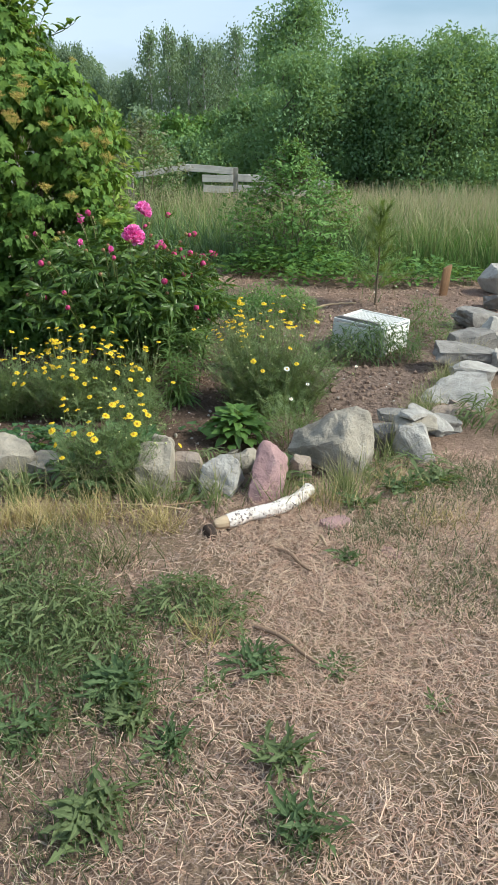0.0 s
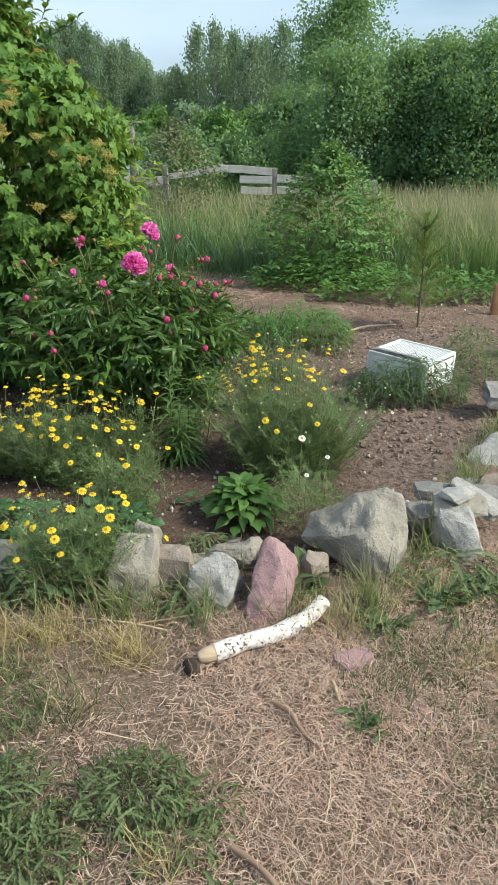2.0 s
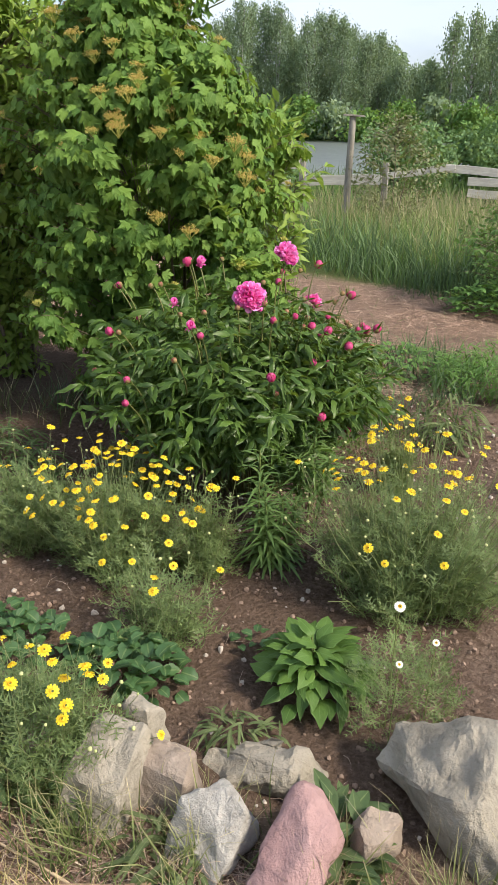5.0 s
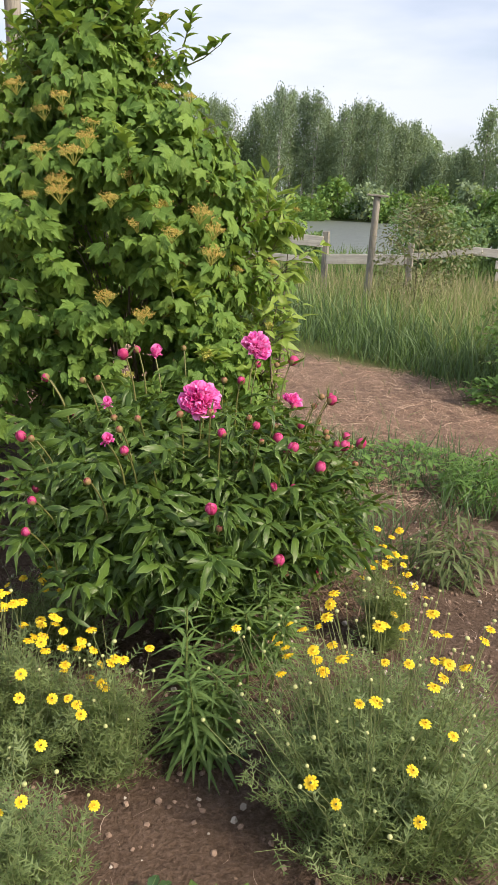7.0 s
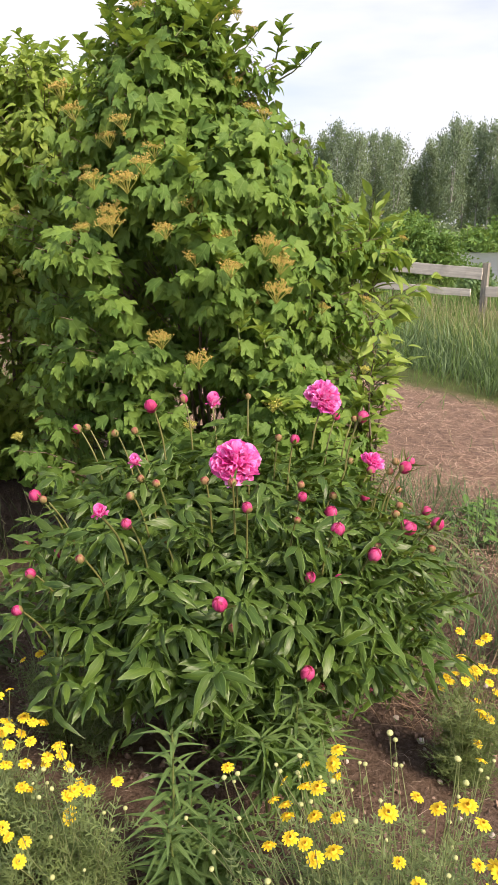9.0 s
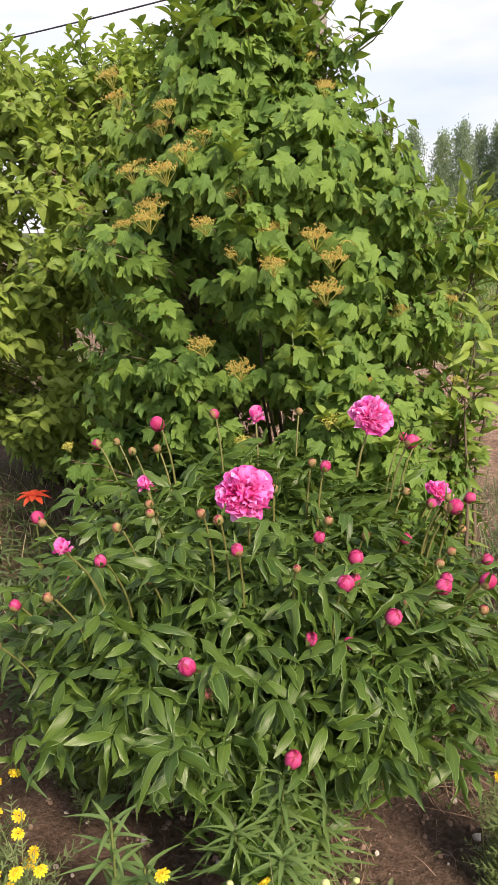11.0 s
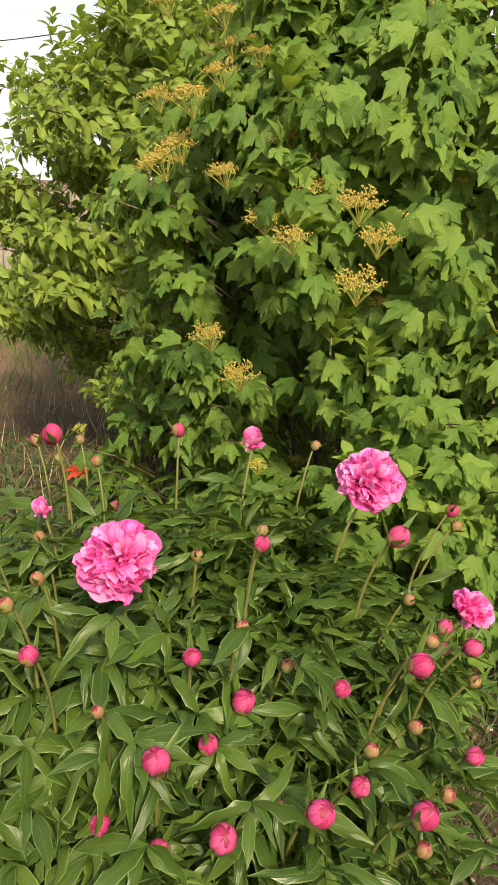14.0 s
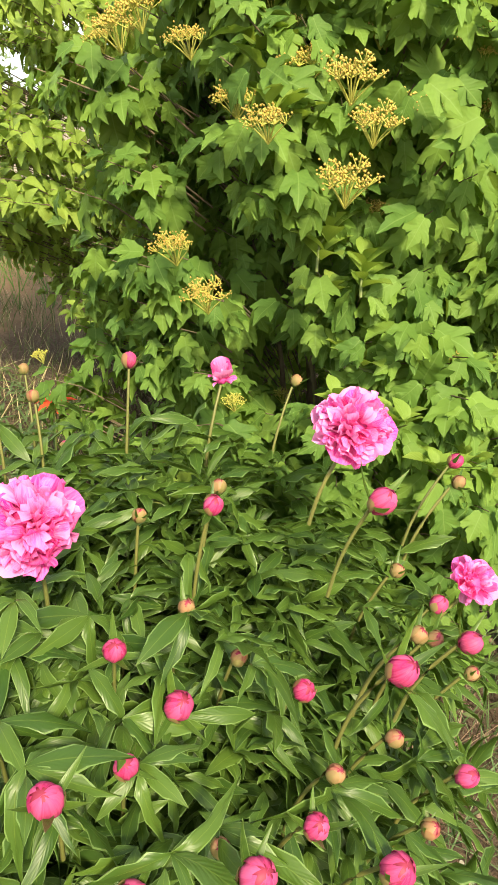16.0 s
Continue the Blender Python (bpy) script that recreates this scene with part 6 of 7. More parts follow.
# upturned plastic crate, with a flat stone on its edge
crate = thing("plastic_crate", ground_at(0.92, 5.57), "upturned white plastic crate with a perforated base", "crate")
crate.rotation_euler = (radians(-2), radians(3), radians(-36))
CW, CD, CH = 0.42, 0.42, 0.21
for sx, sy, w, d in ((0, -1, CW, 0.008), (0, 1, CW, 0.008)):
    part("side", from_bm(box_bm(w, d, CH - 0.02, 0.003), "side", M_PLASTIC, sharp=30), crate, at=pose(0, sy * CD / 2, CH / 2 - 0.01))
for sx in (-1, 1):
    part("side", from_bm(box_bm(0.008, CD - 0.01, CH - 0.02, 0.003), "side", M_PLASTIC, sharp=30), crate, at=pose(sx * (CW / 2 - 0.004), 0, CH / 2 - 0.01))
for sx in (-1, 1):
    for sy in (-1, 1):
        part("corner_post", from_bm(box_bm(0.03, 0.03, CH, 0.006), "corner_post", M_PLASTIC, sharp=30), crate, at=pose(sx * (CW / 2 - 0.01), sy * (CD / 2 - 0.01), CH / 2))
bars = []
bm = box_bm(1, 1, 1, 0)
bvv = np.array([v.co for v in bm.verts])
bff = np.array([[v.index for v in f.verts] for f in bm.faces])
bm.free()
for k in range(23):
    bars.append((bvv * (0.006, CD - 0.02, 0.006) + (-CW / 2 + 0.01 + (CW - 0.02) * k / 22, 0, CH), bff, np.zeros((8, 2)), 0))
for k in range(19):
    bars.append((bvv * (CW - 0.02, 0.006, 0.005) + (0, -CD / 2 + 0.01 + (CD - 0.02) * k / 18, CH), bff, np.zeros((8, 2)), 0))
part("lattice", mesh_of("lattice", bars, M_PLASTIC, smooth=False), crate, "perforated plastic base")
rim = from_bm(box_bm(CW, 0.02, 0.02, 0.003), "rim", M_PLASTIC, sharp=30)
for sy in (-1, 1):
    part("rim", rim, crate, at=pose(0, sy * (CD / 2 - 0.005), CH))
rim2 = from_bm(box_bm(0.02, CD - 0.03, 0.02, 0.003), "rim", M_PLASTIC, sharp=30)
for sx in (-1, 1):
    part("rim", rim2, crate, at=pose(sx * (CW / 2 - 0.01), 0, CH))
stone((0.82, 5.44, 0.094), (0.40, 0.07, 0.035), M_STONE_G, 71, (-4, 3, -38), "flat grey stone lying on the crate's edge", 7, 4, 0.04, 0.0)

# ---- straw and grass ----


def strip_tpl(rows, width, bow, lift):
    v, uv = [], []
    for i in range(rows + 1):
        t = i / rows
        w = width * (1 - 0.5 * t)
        v += [(bow * math.sin(t * 3.0) - w, t, lift * math.sin(t * 3.14)), (bow * math.sin(t * 3.0) + w, t, lift * math.sin(t * 3.14))]
        uv += [(0, t), (1, t)]
    return np.array(v), np.array([(2 * i, 2 * i + 1, 2 * i + 3, 2 * i + 2) for i in range(rows)]), np.array(uv)


STRIPS = [strip_tpl(3, 0.010, 0.14, 0.10), strip_tpl(3, 0.009, -0.2, 0.08), strip_tpl(2, 0.012, 0.05, 0.08)]
WISPS = [strip_tpl(2, 0.030, 0.16, 0.12), strip_tpl(2, 0.026, -0.2, 0.16), strip_tpl(2, 0.034, 0.06, 0.08)]


def field(n, x0, x1, y0, y1, keep):
    p = np.column_stack([rng.uniform(x0, x1, n), rng.uniform(y0, y1, n)])
    k = keep(p[:, 0], p[:, 1])
    return p[rng.random(n) < k]


def bed_edge(x):
    return 2.93 + 2.1 * np.maximum(x - 0.45, 0)


def patchy(x, y, s=1.0):
    return 0.5 + 0.25 * np.sin(2.3 * s * x + 1.7 * s * y + 1) + 0.25 * np.sin(3.7 * s * y - 2.9 * s * x)


CLIPS = [strip_tpl(1, 0.040, 0.0, 0.0), strip_tpl(1, 0.034, 0.0, 0.0), strip_tpl(1, 0.05, 0.0, 0.0)]


def lay_straw(name, p, lo, hi, mat_, label, tilt=0.18, up=0.006, tpls=STRIPS):
    n = len(p)
    a = rng.uniform(0, 6.283, n)
    d = np.column_stack([np.cos(a), np.sin(a), rng.normal(size=n) * tilt])
    rot = turns(d, np.column_stack([rng.normal(size=n) * 0.3, rng.normal(size=n) * 0.3, np.ones(n)]), rng.uniform(lo, hi, n))
    pos = on_ground(p, up) + np.column_stack([np.zeros(n), np.zeros(n), rng.uniform(0, 0.012, n)])
    pick = rng.integers(0, 3, n)
    ch = [strewn(tpls[k], pos[pick == k], rot[pick == k]) for k in range(3)]
    tagged(new(name, mesh_of(name, ch, mat_, smooth=False)), label, "straw", kind="stuff")


lay_straw("dry_grass", field(150000, -1.3, 1.9, 0.7, 3.3, lambda x, y: (y < bed_edge(x) + 0.02) * (0.35 + 0.65 * patchy(x, y)) * np.clip(0.66 + 0.7 * x, 0.28, 1.0) * (0.45 + 0.55 * np.clip((patchy(x, y, 2.9) + 0.5 * patchy(y, x, 7.3) - 0.46) * 3.0, 0, 1))), 0.016, 0.046, M_STRAW, "flattened straw-coloured dry grass", 0.3, 0.006, WISPS)
lay_straw("short_straw", field(90000, -1.3, 1.8, 0.7, 3.2, lambda x, y: (y < bed_edge(x)) * np.clip(0.78 + 0.6 * x, 0.36, 1.0) * (0.5 + 0.5 * np.clip((patchy(x, y, 2.9) + 0.5 * patchy(y, x, 7.3) - 0.46) * 3.0, 0, 1))), 0.012, 0.036, M_STRAW_GREY, "short dry clippings on bare turf", 0.3, 0.003, CLIPS)
lay_straw("long_straw", field(700, -1.2, 1.6, 0.6, 3.0, lambda x, y: (y < bed_edge(x)) * (0.3 + 0.7 * patchy(x, y, 2.1))), 0.06, 0.15, M_STRAW, "single long dry stalks on the turf", 0.12, 0.01)
lay_straw("straw_litter", field(12000, -0.15, 0.75, 1.5, 2.85, lambda x, y: (y < bed_edge(x)) * np.exp(-((x - 0.25) / 0.3) ** 2)), 0.03, 0.085, M_STRAW, "pale matted straw round the birch log", 0.3, 0.01)
lay_straw("straw_mulch", field(80000, -6.0, 2.4, 6.4, 13.5, lambda x, y: (y < 9.9 - 0.35 * x) * (0.25 + 0.75 * patchy(x, y, 0.8)) * np.clip(0.75 - 0.5 * x, 0.3, 0.9)), 0.04, 0.16, M_STRAW, "loose straw mulch on the path", 0.15, 0.012)
lay_straw("soil_straw", field(4600, -1.6, 2.2, 3.0, 8.0, lambda x, y: (y > bed_edge(x)) * np.where(y < 4.6, 0.25, 0.7)), 0.025, 0.08, M_STRAW_GREY, "scattered dry stalks on soil", 0.1, 0.008)

BLADES = [blade_tpl(4, 0.012, 0.35), blade_tpl(4, 0.010, 0.7), blade_tpl(4, 0.013, 0.15)]


FAR_BLADES = [blade_tpl(2, 0.012, 0.35), blade_tpl(2, 0.010, 0.6), blade_tpl(2, 0.013, 0.15)]


def sow(name, p, lo, hi, mat_, label, wide=1.0, lean=0.25, tpls=BLADES, rise=None):
    """Standing blades of grass."""
    n = len(p)
    a = rng.uniform(0, 6.283, n)
    s = rng.uniform(lo, hi, n)
    if rise is not None:
        s = s * rise(p[:, 0], p[:, 1])
    z = unit(np.column_stack([rng.normal(size=n) * lean, rng.normal(size=n) * lean, np.ones(n)]))
    y = np.column_stack([np.cos(a), np.sin(a), np.zeros(n)])
    x = unit(np.cross(y, z))
    y = np.cross(z, x)
    rot = np.stack([x * wide, y, z], -1) * s[:, None, None]
    pos = on_ground(p, -0.005)
    pick = rng.integers(0, 3, n)
    ch = [strewn(tpls[k], pos[pick == k], rot[pick == k]) for k in range(3)]
    tagged(new(name, mesh_of(name, ch, mat_)), label, "grass", kind="stuff")


for gx_, gy_, gr_, gn_ in [(-0.65, 1.92, 0.24, 1700), (-0.5, 1.72, 0.25, 1100), (-0.24, 2.02, 0.13, 450), (-0.9, 1.8, 0.25, 1200), (-0.85, 2.2, 0.3, 1100), (-0.35, 1.55, 0.14, 350), (-0.6, 1.4, 0.2, 350), (-0.4, 1.15, 0.15, 260), (-0.2, 1.3, 0.15, 220), (0.1, 1.15, 0.1, 160), (0.62, 2.6, 0.25, 420), (0.95, 2.9, 0.25, 420), (0.4, 2.45, 0.12, 160), (0.7, 2.3, 0.25, 200)]:
    gn_ = int(gn_ * 1.5)
    tp = np.column_stack([gx_ + rng.normal(size=gn_) * gr_ * 0.55, gy_ + rng.normal(size=gn_) * gr_ * 0.5])
    sow("green_turf", tp[tp[:, 1] < bed_edge(tp[:, 0])], 0.03, 0.10, M_GREEN, "patch of short green grass in dry turf", 1.3, 0.5, FAR_BLADES)
sow("thin_grass", field(16000, 0.35, 1.5, 1.9, 3.3, lambda x, y: (y < bed_edge(x)) * np.clip(2.2 * patchy(x, y, 2.6) - 0.7, 0, 1)), 0.025, 0.075, M_GREEN, "thin grey-green grass in the dry turf", 1.5, 0.6, FAR_BLADES)
sow("bank_grass", field(7000, -5.6, -2.0, 2.6, 5.6, lambda x, y: 0.25 + 0.75 * patchy(x, y, 1.2)), 0.08, 0.26, M_LAWN, "thin grass in front of the hedge", 1.0, 0.4)
sow("lawn_grass", field(17000, -1.5, 1.8, 0.7, 3.3, lambda x, y: (y < bed_edge(x)) * np.clip(0.15 + 1.4 * (patchy(x, y, 1.3) - 0.45) + 0.5 * (x < -0.3) + 0.4 * (x > 0.4) * (y > 1.9), 0, 1) * 0.8), 0.03, 0.10, M_LAWN, "short green and dry grass blades", 1.0, 0.7, FAR_BLADES)
ex = rng.uniform(-1.5, 1.75, 5200)
ex = ex + 0.05 * np.sin(ex * 23)
ep = np.column_stack([ex, bed_edge(ex) - 0.10 + rng.normal(size=len(ex)) * 0.09])
ep = ep[rng.random(len(ep)) < 0.25 + 0.75 * patchy(ep[:, 0], ep[:, 1], 3.5)]
sow("edge_grass", ep, 0.07, 0.22, M_SEED, "yellowing grass along the edging stones", 0.9, 0.35)


def path_grass(x, y):
    return np.exp(-((strip_edge(x) - y) / 0.45) ** 2) * (0.15 + 0.85 * patchy(x, y, 2.0)) + 0.10 * (patchy(x, y, 1.6) > 0.72)


def strip_edge(x):
    return 9.6 - 0.35 * np.minimum(x, 0.0) - 0.35 * np.maximum(x, 0) - 0.45 * np.clip(-x - 0.6, 0, 3) * -1.0


sow("tall_grass", field(30000, -9, 9, 8.0, 16.2, lambda x, y: (y > strip_edge(x)) * 1.0), 0.35, 0.82, M_TALL, "tall green meadow grass before the fence", 0.8, 0.28, FAR_BLADES, rise=lambda x, y: np.clip(0.38 + (y - strip_edge(x)) * 0.5, 0.38, 1.0))
sow("seeding_grass", field(34000, -9, 10, 8.5, 17, lambda x, y: (y > strip_edge(x) + 0.7) * np.clip(0.35 + 0.12 * x + 0.08 * (y - 10), 0.15, 1)), 0.65, 1.02, M_SEED, "seeding meadow grass with tan heads", 0.6, 0.14, FAR_BLADES)
sow("reed_grass", field(9000, -5, 1.5, 9.2, 15, lambda x, y: (y > strip_edge(x)) * (y < strip_edge(x) + 1.6) * 0.9), 0.4, 0.8, M_REED, "bluish broad-bladed grass beside the path", 1.5, 0.3, FAR_BLADES, rise=lambda x, y: np.clip(0.45 + (y - strip_edge(x)) * 0.5, 0.45, 1.0))
sow("path_grass", field(9000, -6, 2.6, 6.6, 13.5, lambda x, y: (y < strip_edge(x) + 0.2) * path_grass(x, y)), 0.08, 0.3, M_TALL, "tufts of green grass spreading onto the path", 1.2, 0.45, FAR_BLADES)
sow("far_grass", field(19000, -40, 40, 16, 32, lambda x, y: np.full(len(x), 0.9)), 0.5, 0.9, M_TALL, "rough meadow grass beyond the fence", 1.8, 0.2, FAR_BLADES)
for tx, ty, tr, tn in [(-0.85, 2.58, 0.12, 520), (-0.62, 2.62, 0.1, 260), (-1.05, 2.5, 0.12, 320), (-0.36, 2.55, 0.09, 260), (-0.72, 2.45, 0.12, 200), (0.75, 2.55, 0.12, 120), (-0.15, 1.85, 0.07, 90), (-0.5, 2.3, 0.14, 200), (0.32, 2.72, 0.10, 140), (0.62, 2.9, 0.12, 160)]:
    tp = np.column_stack([tx + rng.normal(size=tn) * tr * 0.6, ty + rng.normal(size=tn) * tr * 0.5])
    sow("dry_tuft", tp, 0.06, 0.17, M_DRY if tn != 200 else M_LAWN, "tuft of bleached dry grass", 0.8, 0.45)
sow("side_grass", field(13000, -12, -5.2, 2.5, 9, lambda x, y: np.clip(0.2 + patchy(x, y, 0.7), 0, 1)), 0.12, 0.4, M_TALL, "green tufted grass beside the bare bank", 1.0, 0.35, FAR_BLADES)
sow("shade_grass", field(5200, -2.3, 0.15, 5.3, 7.6, lambda x, y: np.where(x < -0.55, 0.7, 0.9 * (patchy(x, y, 2.2) > 0.4) * (y > 5.55))), 0.10, 0.3, M_REED, "grey-green grass behind the peony", 0.9, 0.3)


# clods and pebbles on the soil
def pebbles(name, p, lo, hi, mat_, label):
    bm = bmesh.new()
    bmesh.ops.create_icosphere(bm, subdivisions=1, radius=1.0)
    v = np.array([q.co for q in bm.verts])
    f = np.array([[q.index for q in t.verts] for t in bm.faces])
    bm.free()
    chunks = []
    for k in range(4):
        sub = p[k::4]
        vv = v * (1 + 0.25 * np.random.default_rng(k).normal(size=v.shape))
        s = rng.uniform(lo, hi, len(sub))
        rot = turns(rng.normal(size=(len(sub), 3)), rng.normal(size=(len(sub), 3)), s)
        chunks.append(strewn((vv, f, np.zeros((len(v), 2))), on_ground(sub, 0.001), rot))
    tagged(new(name, mesh_of(name, chunks, mat_, smooth=False)), label, "soil", kind="stuff")


pebbles("soil_clods", field(5500, -2.0, 1.8, 3.0, 6.2, lambda x, y: (y > bed_edge(x)) * (0.3 + 0.7 * patchy(x, y, 2))), 0.002, 0.010, M_CLOD, "crumbly clods of brown garden soil")
pebbles("soil_lumps", field(1900, 0.4, 2.3, 4.1, 8.3, lambda x, y: (y > bed_edge(x)) * (0.35 + 0.65 * patchy(x, y, 2.4))), 0.005, 0.020, M_CLOD, "dry lumps of earth on the open part of the bed")
pebbles("pebbles", field(900, -1.8, 1.9, 3.0, 7.5, lambda x, y: (y > bed_edge(x)) * 0.7), 0.004, 0.012, M_PEBBLE, "small pale pebbles on soil")

# ---- fence of weathered boards ----
FY = 16.4
fence = thing("board_fence", ground_at(-2.5, FY), "broken-down fence of weathered boards on posts", "fence")
F0 = np.array(ground_at(-2.5, FY))


def fence_board(x0, z0, x1, z1, w, dy=0.0):
    a, b = np.array([x0, FY + dy, z0]) - F0, np.array([x1, FY + dy, z1]) - F0
    ln = np.linalg.norm(b - a)
    bm = box_bm(ln, 0.03, w, 0.004)
    bmesh.ops.subdivide_edges(bm, edges=[e for e in bm.edges if e.calc_length() > ln * 0.8], cuts=8)
    for v in bm.verts:
        v.co.z += 0.02 * noise.noise(Vector((v.co.x * 2.0 + x0, z0 * 5, 0)))
    ang = math.degrees(math.atan2(b[2] - a[2], b[0] - a[0]))
    c = (a + b) / 2
    part("board", from_bm(bm, "board", M_FENCE, smooth=False), fence, at=pose(*c, 0, -ang, 0))


def fence_post(x, top, w=0.11, lean=0.0):
    g = float(height(x, FY))
    bm = box_bm(w, w, top - g + 0.1, 0.01)
    part("post", from_bm(bm, "post", M_POST, smooth=False), fence, at=pose(x - F0[0], 0.07, (top + g - 0.1) / 2 - F0[2], 0, lean, 0))


for x, top in ((-6.4, 0.85), (-4.08, 0.90), (-2.47, 0.76), (-0.28, 0.69), (1.7, 0.45)):
    fence_post(x, top)
fence_board(-6.6, 0.84, -4.12, 0.70, 0.20)
fence_board(-6.6, 0.44, -4.3, 0.37, 0.13)
fence_board(-4.03, 0.41, -2.52, 0.47, 0.18)
fence_board(-2.42, 0.53, -1.55, 0.67, 0.11, -0.036)
fence_board(-1.62, 0.66, -1.2, 0.70, 0.10, -0.072)
fence_board(-1.38, 0.70, -0.33, 0.62, 0.14)
fence_board(-0.97, 0.48, -0.33, 0.47, 0.14)
fence_board(-0.95, 0.29, -0.33, 0.25, 0.14)
fence_board(-0.23, 0.50, 1.6, 0.36, 0.15)
fence_board(-0.23, 0.28, 1.6, 0.16, 0.15)
# tall pole with a small cap board
cap_pole = thing("garden_pole", ground_at(-2.85, 15.0), "grey wooden pole with a small board on top", "pole")
part("pole", mesh_of("pole", [tube(np.array([(0, 0, -0.1), (0.03, 0, 0.9), (0.06, 0, 1.93)]), (0.065, 0.06, 0.055), 10)], M_POST), cap_pole)
part("cap_board", from_bm(box_bm(0.34, 0.16, 0.03, 0.005), "cap_board", M_POST, smooth=False), cap_pole, at=pose(0.07, 0, 1.94, 0, 4, 20))

# ---- utility pole with brace and wire ----
util = thing("utility_pole", ground_at(-7.75, 12.4), "tall grey wooden utility pole with a leaning brace", "utility pole")
part("pole", mesh_of("pole", [tube(np.array([(0, 0, -0.2), (0, 0, 4), (0, 0, 8.5)]), (0.14, 0.12, 0.10), 12)], M_POST), util)
part("brace", mesh_of("brace", [tube(np.array([(-1.9, -1.2, -0.2), (-0.95, -0.6, 3.0), (-0.08, -0.06, 6.0)]), (0.13, 0.115, 0.10), 12)], M_POST), util)
wt = np.linspace(0, 1, 24)[:, None]
wp = np.array([-7.75, 12.4, 5.1]) * (1 - wt) + np.array([-31.0, 3.9, 5.4]) * wt
wp[:, 2] -= 0.45 * 4 * wt[:, 0] * (1 - wt[:, 0])
tagged(new("power_cable", mesh_of("power_cable", [tube(wp, np.full(24, 0.014), 5)], M_WIRE)), "black overhead cable sagging from the utility pole", "cable")

# ---- board fence and green bucket far to the side ----
side = thing("plank_fence", ground_at(-13.5, 5.5), "grey plank fence beyond the bush", "fence")
plank = from_bm(box_bm(0.13, 0.022, 1.35, 0.004), "plank", M_BOARD, smooth=False)
for k in range(60):
    part("plank", plank, side, at=pose(0.02 * math.sin(k * 7), -5 + 0.145 * k, 0.66 + 0.02 * math.sin(k * 5), 0, 0, 90 + math.sin(k * 3)))
part("rail", from_bm(box_bm(0.05, 8.9, 0.09, 0.005), "rail", M_BOARD, smooth=False), side, at=pose(-0.06, -0.7, 1.05))
bucket = thing("bucket", (-7.75, 5.05, float(height(-7.75, 5.05))), "green and white plastic bucket upside down on a stake", "bucket")
part("stake", mesh_of("stake", [tube(np.array([(0, 0, -0.1), (0, 0, 0.8), (0, 0, 1.4)]), (0.025, 0.025, 0.02), 8)], M_POST), bucket)
bk = np.array([(0, 0, 1.25), (0, 0, 1.27), (0, 0, 1.43), (0, 0, 1.45)])
part("body", mesh_of("body", [tube(bk, (0.085, 0.10, 0.135, 0.14), 20)], M_GREEN_PL), bucket, "green plastic body")
part("rim", mesh_of("rim", [tube(np.array([(0, 0, 1.45), (0, 0, 1.50), (0, 0, 1.505)]), (0.145, 0.145, 0.02), 20)], M_PLASTIC), bucket, "white plastic rim")


# ---- trees and far bushes ----
DIAMOND = (np.array([(0, 0, 0), (0.28, 0.5, 0.08), (0, 1, -0.1), (-0.28, 0.5, 0.08)], float), np.array([[0, 1, 2, 3]]), np.array([(0.5, 0), (1, 0.5), (0.5, 1), (0, 0.5)], float))


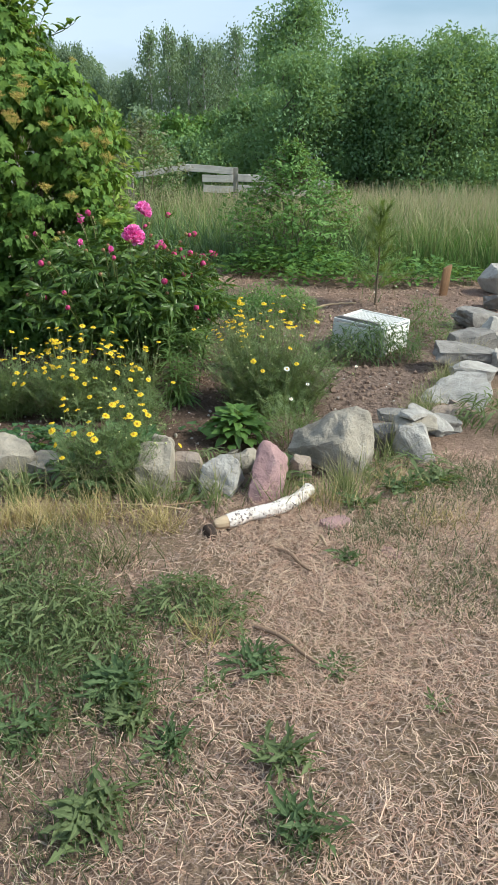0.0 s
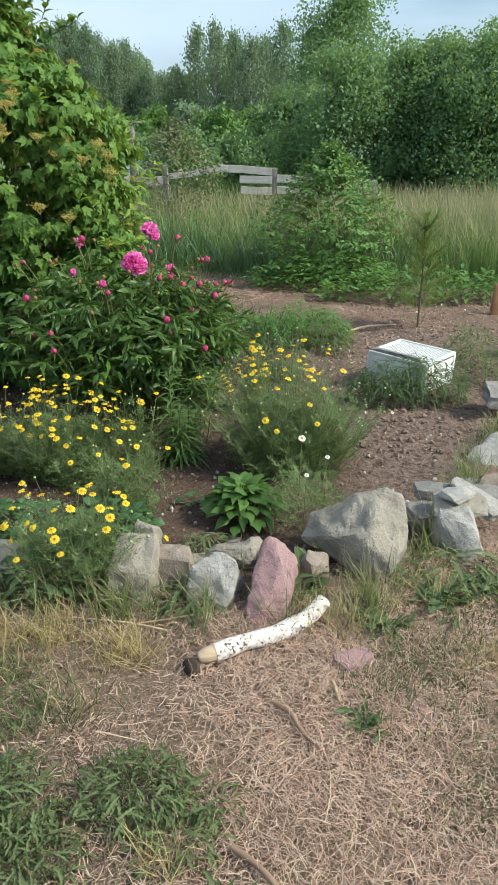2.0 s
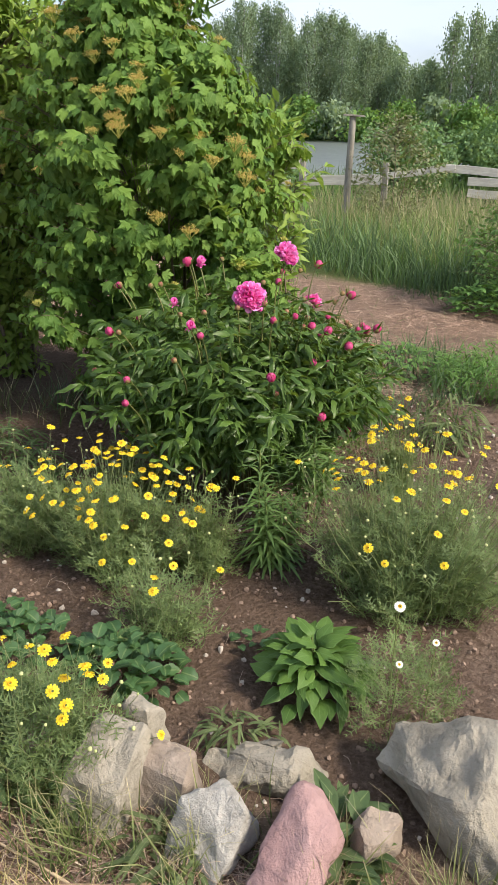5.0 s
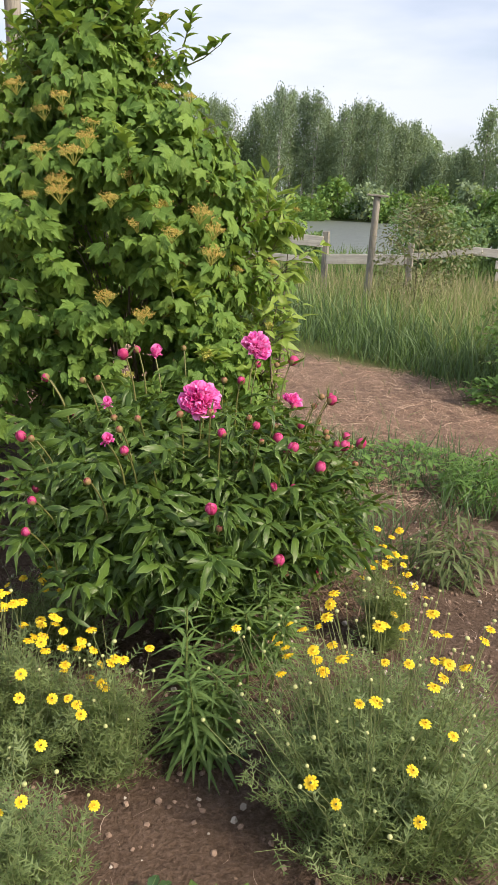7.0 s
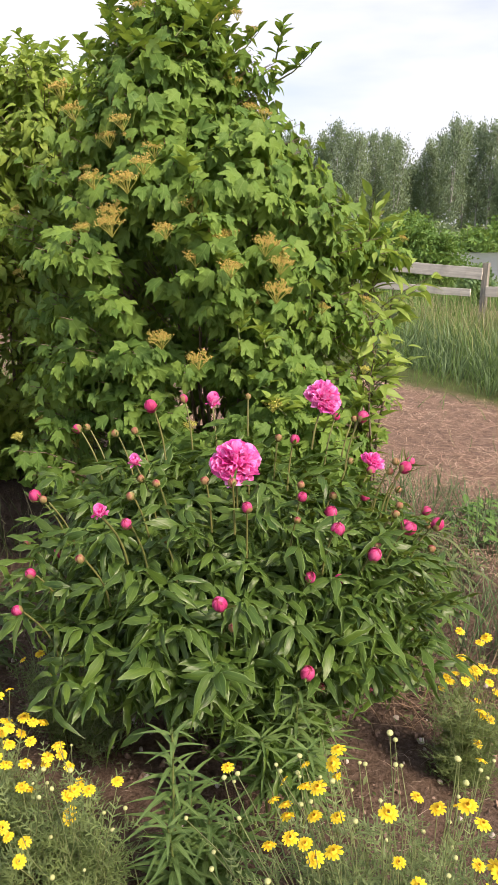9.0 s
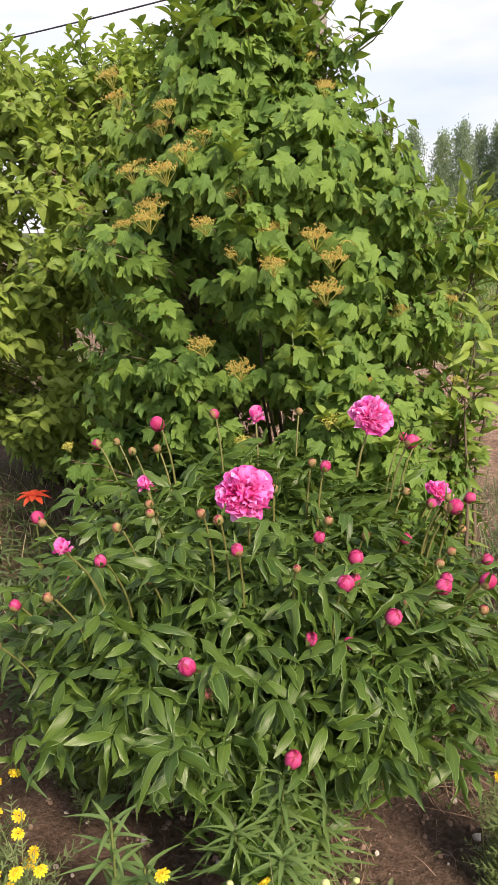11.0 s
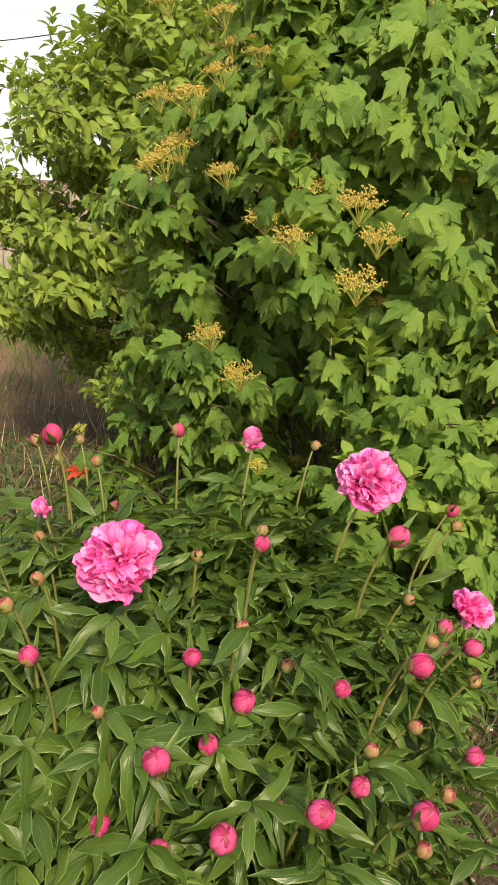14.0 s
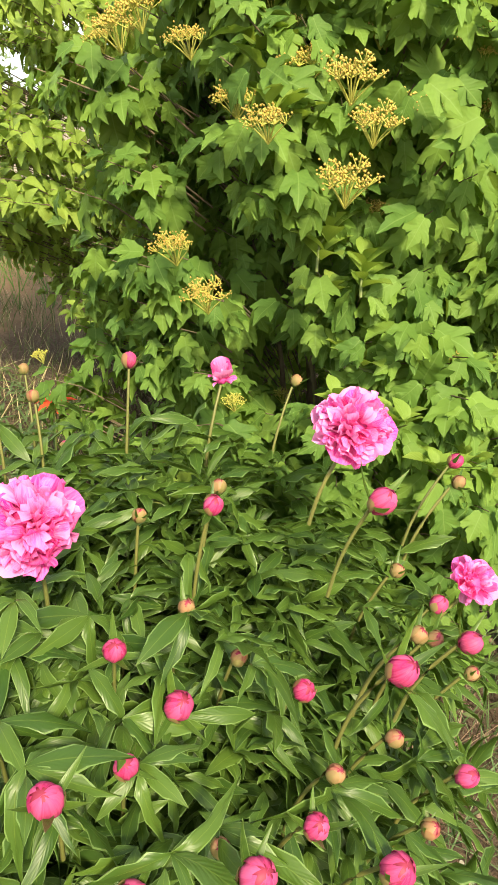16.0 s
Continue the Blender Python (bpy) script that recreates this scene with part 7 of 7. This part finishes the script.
def tree(name, x, y, tall, width, leaves, size, mat_, bark, label, seed, crown_from=0.25, trunks=1, category="tree", group="", lumps=14, shape="round", trunk_r=None):
    """A tapered trunk with limbs, and a crown of clumps of small leaves with gaps between."""
    g = np.random.default_rng(seed)
    root = thing(name, ground_at(x, y), label, category, group)
    tubes, centres = [], []
    tr = trunk_r or tall * 0.012
    for s in range(trunks):
        lean = g.normal(size=2) * tall * (0.03 if trunks == 1 or shape == "column" else 0.12)
        t = np.linspace(0, 1, 8)
        top = tall * g.uniform(0.82, 0.95)
        p = np.column_stack([lean[0] * t ** 1.4, lean[1] * t ** 1.4, -0.1 + top * t])
        tubes.append(tube(p, tr * (1.05 - t * 0.92), 7))
        for k in range(max(lumps // trunks, 4)):
            h = crown_from + ((1 if shape == "round" else 0.93) - crown_from) * ((k + 0.5) / max(lumps // trunks, 4)) ** 0.9
            c = (h - crown_from) / (1 - crown_from)
            wide = width * 0.5 * (math.sin(math.pi * min(0.18 + 0.80 * c, 1)) ** 0.7 if shape == "round" else min(0.62 + 1.6 * c, 1.0, 0.06 + 1.12 * max(1 - c, 0) ** 0.58))
            a = k * 2.39996 + g.uniform(0, 6)
            stem = np.array([np.interp(h * tall, p[:, 2], p[:, i]) for i in (0, 1)])
            r = wide * g.uniform(0.35, 0.85)
            ctr = np.array([stem[0] + r * math.cos(a), stem[1] + r * math.sin(a), h * tall + g.normal() * 0.03 * tall])
            b0 = np.array([stem[0], stem[1], max(h * tall - r * 0.7, 0.1)])
            tubes.append((*tube(np.array([b0, (b0 + ctr) / 2 + np.array([0, 0, 0.03 * tall]), ctr]), (tr * 0.4, tr * 0.25, tr * 0.08), 4)[:3], 1))
            centres.append((ctr, (0.20 + 0.14 * g.random()) * (0.8 if lumps > 40 else 1.0) * width * (0.6 + 0.5 * math.sin(math.pi * c)) * (0.7 if shape == "column" else 1.0)))
    part("trunk", mesh_of("trunk", tubes, bark, M_TRUNK), root)
    per = leaves // len(centres)
    pos = []
    for ctr, r in centres:
        m = per
        u = unit(g.normal(size=(m, 3)))
        rad = r * g.uniform(0.2, 1.0, m)[:, None] ** 0.55
        sub = unit(g.normal(size=(9, 3)))[g.integers(0, 9, m)]
        pos.append(ctr + u * rad * 0.62 * (1, 1, 0.85) + sub * r * 0.5)
    pos = np.concatenate(pos)
    m = int(len(pos) * (0.2 if shape == "round" else 0.55))       # the rest fills the crown between the clumps
    c = g.random(m) ** (0.9 if shape == "round" else 0.75)
    a = g.uniform(0, 6.283, m)
    wide = np.sin(np.pi * np.minimum(0.18 + 0.80 * c, 1)) ** 0.7 if shape == "round" else np.minimum(np.minimum(0.62 + 1.6 * c, 1.0), 0.06 + 1.12 * (1 - c) ** 0.58)
    r = width * 0.5 * wide * (1 + 0.14 * np.sin(3 * a + 7 * c + seed) + 0.1 * np.sin(5 * a - 13 * c)) * np.sqrt(g.random(m)) * 0.95
    pos[g.permutation(len(pos))[:m]] = np.column_stack([r * np.cos(a), r * np.sin(a), (crown_from + (1 - crown_from) * c) * tall * 0.97])
    n = len(pos)
    if shape == "column":
        pos = pos + g.normal(size=(n, 3)) * (0.32, 0.32, 0.5)
    d = g.normal(size=(n, 3)) + np.array([0, 0, -0.25])
    up = g.normal(size=(n, 3)) + np.array([0, 0, 1.0])
    if shape == "column":       # far crowns: sprays that hang, their faces turned outwards
        up = 0.7 * g.normal(size=(n, 3)) + unit(pos * (1, 1, 0.35) - np.array([0, 0, 0.16 * tall])) + np.array([0, 0, 0.75])
        d = 0.5 * d + np.array([0, 0, -1.0])
    rot = turns(d, up, g.uniform(0.7, 1.3, n) * size)
    part("crown", mesh_of("crown", [strewn(DIAMOND, pos, rot)], mat_), root, kind="stuff")
    return root


def toward(az, dist):
    """Plan point at degrees to the left of straight ahead, seen from the lawn."""
    return 0.2 - dist * math.sin(radians(az)), 1.5 + dist * math.cos(radians(az))


# willow thicket beyond the fence
for i, (az, dist, tall, wide, lv) in enumerate([(-0.5, 23, 2.9, 2.6, 7000), (-4.0, 21, 3.6, 3.2, 8000), (-7.6, 22, 3.95, 3.6, 9000), (-12.4, 21, 4.0, 3.6, 9000), (-16.0, 22, 3.6, 3.8, 8000), (-20, 23, 3.6, 4.0, 7000), (2.2, 27, 2.6, 2.0, 4000), (-10.0, 22.5, 4.0, 3.4, 9000), (-13.8, 25, 4.3, 3.6, 7000)]):
    tree("willow_bush", *toward(az, dist), tall, wide, int(lv * 2.2), 0.10, M_WILLOW, M_TRUNK, "dense green willow thicket beyond the fence", 100 + i, 0.05, 4, "shrub", "willow thicket", 28)
tree("willow_tree", *toward(-3.0, 30), 6.6, 5.0, 15000, 0.13, M_WILLOW, M_TRUNK, "tall open-crowned willow above the thicket", 130, 0.4, 2, "tree", "", 26)
tree("willow_tree", *toward(-7.6, 32), 5.4, 3.4, 7000, 0.13, M_WILLOW, M_TRUNK, "tall willow with sparse upright twigs", 131, 0.4, 3, "tree", "", 20)
# bushes by the water
for i, (az, dist, tall, wide, mt) in enumerate([(17.6, 25, 0.95, 1.2, M_WILLOW), (9.7, 24, 1.9, 1.9, M_WILLOW), (8.0, 25, 1.9, 2.4, M_WILLOW), (5.2, 27, 1.7, 2.2, M_WILLOW), (2.8, 26, 1.6, 2.0, M_WILLOW), (33, 26, 2.0, 3.0, M_SHRUB), (37, 22, 1.9, 3.0, M_SHRUB), (28.5, 30, 1.6, 2.6, M_SHRUB), (41, 21, 2.2, 3.0, M_SHRUB),
                                               (20.3, 30, 2.0, 2.4, M_SHRUB), (21.4, 30, 2.1, 2.4, M_SHRUB), (23.6, 30, 2.4, 2.6, M_SHRUB), (25.8, 30, 2.3, 2.6, M_SHRUB), (28.0, 31, 2.4, 2.6, M_SHRUB), (30.4, 31, 2.3, 2.6, M_SHRUB), (32.4, 31, 2.3, 2.6, M_SHRUB)]):
    tree("waterside_bush", *toward(az, dist), tall, wide, 3800, 0.14, mt, M_TRUNK, "green bush by the water", 150 + i, 0.02, 4, "shrub", "bushes by the water", 20)
for i in range(30):
    az = -20 + 2.3 * i
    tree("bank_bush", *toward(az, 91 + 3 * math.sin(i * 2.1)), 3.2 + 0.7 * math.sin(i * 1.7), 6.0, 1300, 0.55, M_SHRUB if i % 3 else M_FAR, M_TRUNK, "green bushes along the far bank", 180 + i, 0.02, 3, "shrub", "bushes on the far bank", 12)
# far trees: birch groves and woods, with haze painted into their leaf colours
GROVES = [(22.9, 14.0), (22.1, 15.4), (21.3, 16.6), (20.4, 17.0), (19.5, 16.4), (18.7, 16.2), (18.0, 14.6), (16.7, 14.0), (15.9, 15.4), (15.1, 15.3), (14.3, 14.2), (13.6, 13.6), (12.7, 12.2), (11.8, 12.3), (11.2, 10.6),
          (25.1, 14.2), (25.9, 15.8), (26.8, 15.4), (27.7, 15.0), (28.5, 16.0), (29.3, 16.8), (30.3, 15.6), (31.4, 15.0), (32.6, 15.6), (34, 15), (36, 15.6), (38, 16), (40, 15.6), (42, 16), (24.0, 10.6), (17.3, 11.6), (10.4, 8.2), (9.4, 8.0), (8.4, 8.4)]
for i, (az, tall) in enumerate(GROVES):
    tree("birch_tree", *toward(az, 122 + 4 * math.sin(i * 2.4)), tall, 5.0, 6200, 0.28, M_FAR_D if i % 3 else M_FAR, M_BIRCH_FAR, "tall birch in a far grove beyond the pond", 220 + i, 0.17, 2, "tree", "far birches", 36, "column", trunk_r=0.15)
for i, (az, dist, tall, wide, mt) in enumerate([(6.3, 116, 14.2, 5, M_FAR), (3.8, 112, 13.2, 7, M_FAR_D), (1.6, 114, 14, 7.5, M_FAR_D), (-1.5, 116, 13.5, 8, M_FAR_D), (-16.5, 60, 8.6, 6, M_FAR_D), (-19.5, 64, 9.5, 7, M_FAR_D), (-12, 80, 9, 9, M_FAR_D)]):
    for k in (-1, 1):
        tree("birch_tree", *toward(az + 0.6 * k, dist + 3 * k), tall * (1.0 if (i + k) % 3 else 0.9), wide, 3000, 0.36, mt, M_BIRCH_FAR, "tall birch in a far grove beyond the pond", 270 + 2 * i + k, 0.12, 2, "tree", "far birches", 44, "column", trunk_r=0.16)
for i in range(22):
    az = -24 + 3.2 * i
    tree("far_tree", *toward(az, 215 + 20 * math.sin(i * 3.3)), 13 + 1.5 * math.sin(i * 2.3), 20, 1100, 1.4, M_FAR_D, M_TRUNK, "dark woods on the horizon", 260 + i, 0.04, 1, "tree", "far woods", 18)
for i, (az, dist, tall) in enumerate([(88.5, 34, 4.6), (94, 36, 6), (84, 44, 5)]):
    tree("far_tree", *toward(az, dist), tall, 5, 3000, 0.3, M_FAR_D, M_TRUNK, "dark tree beyond the plank fence", 300 + i, 0.1, 1, "tree", "trees behind the plank fence", 18)
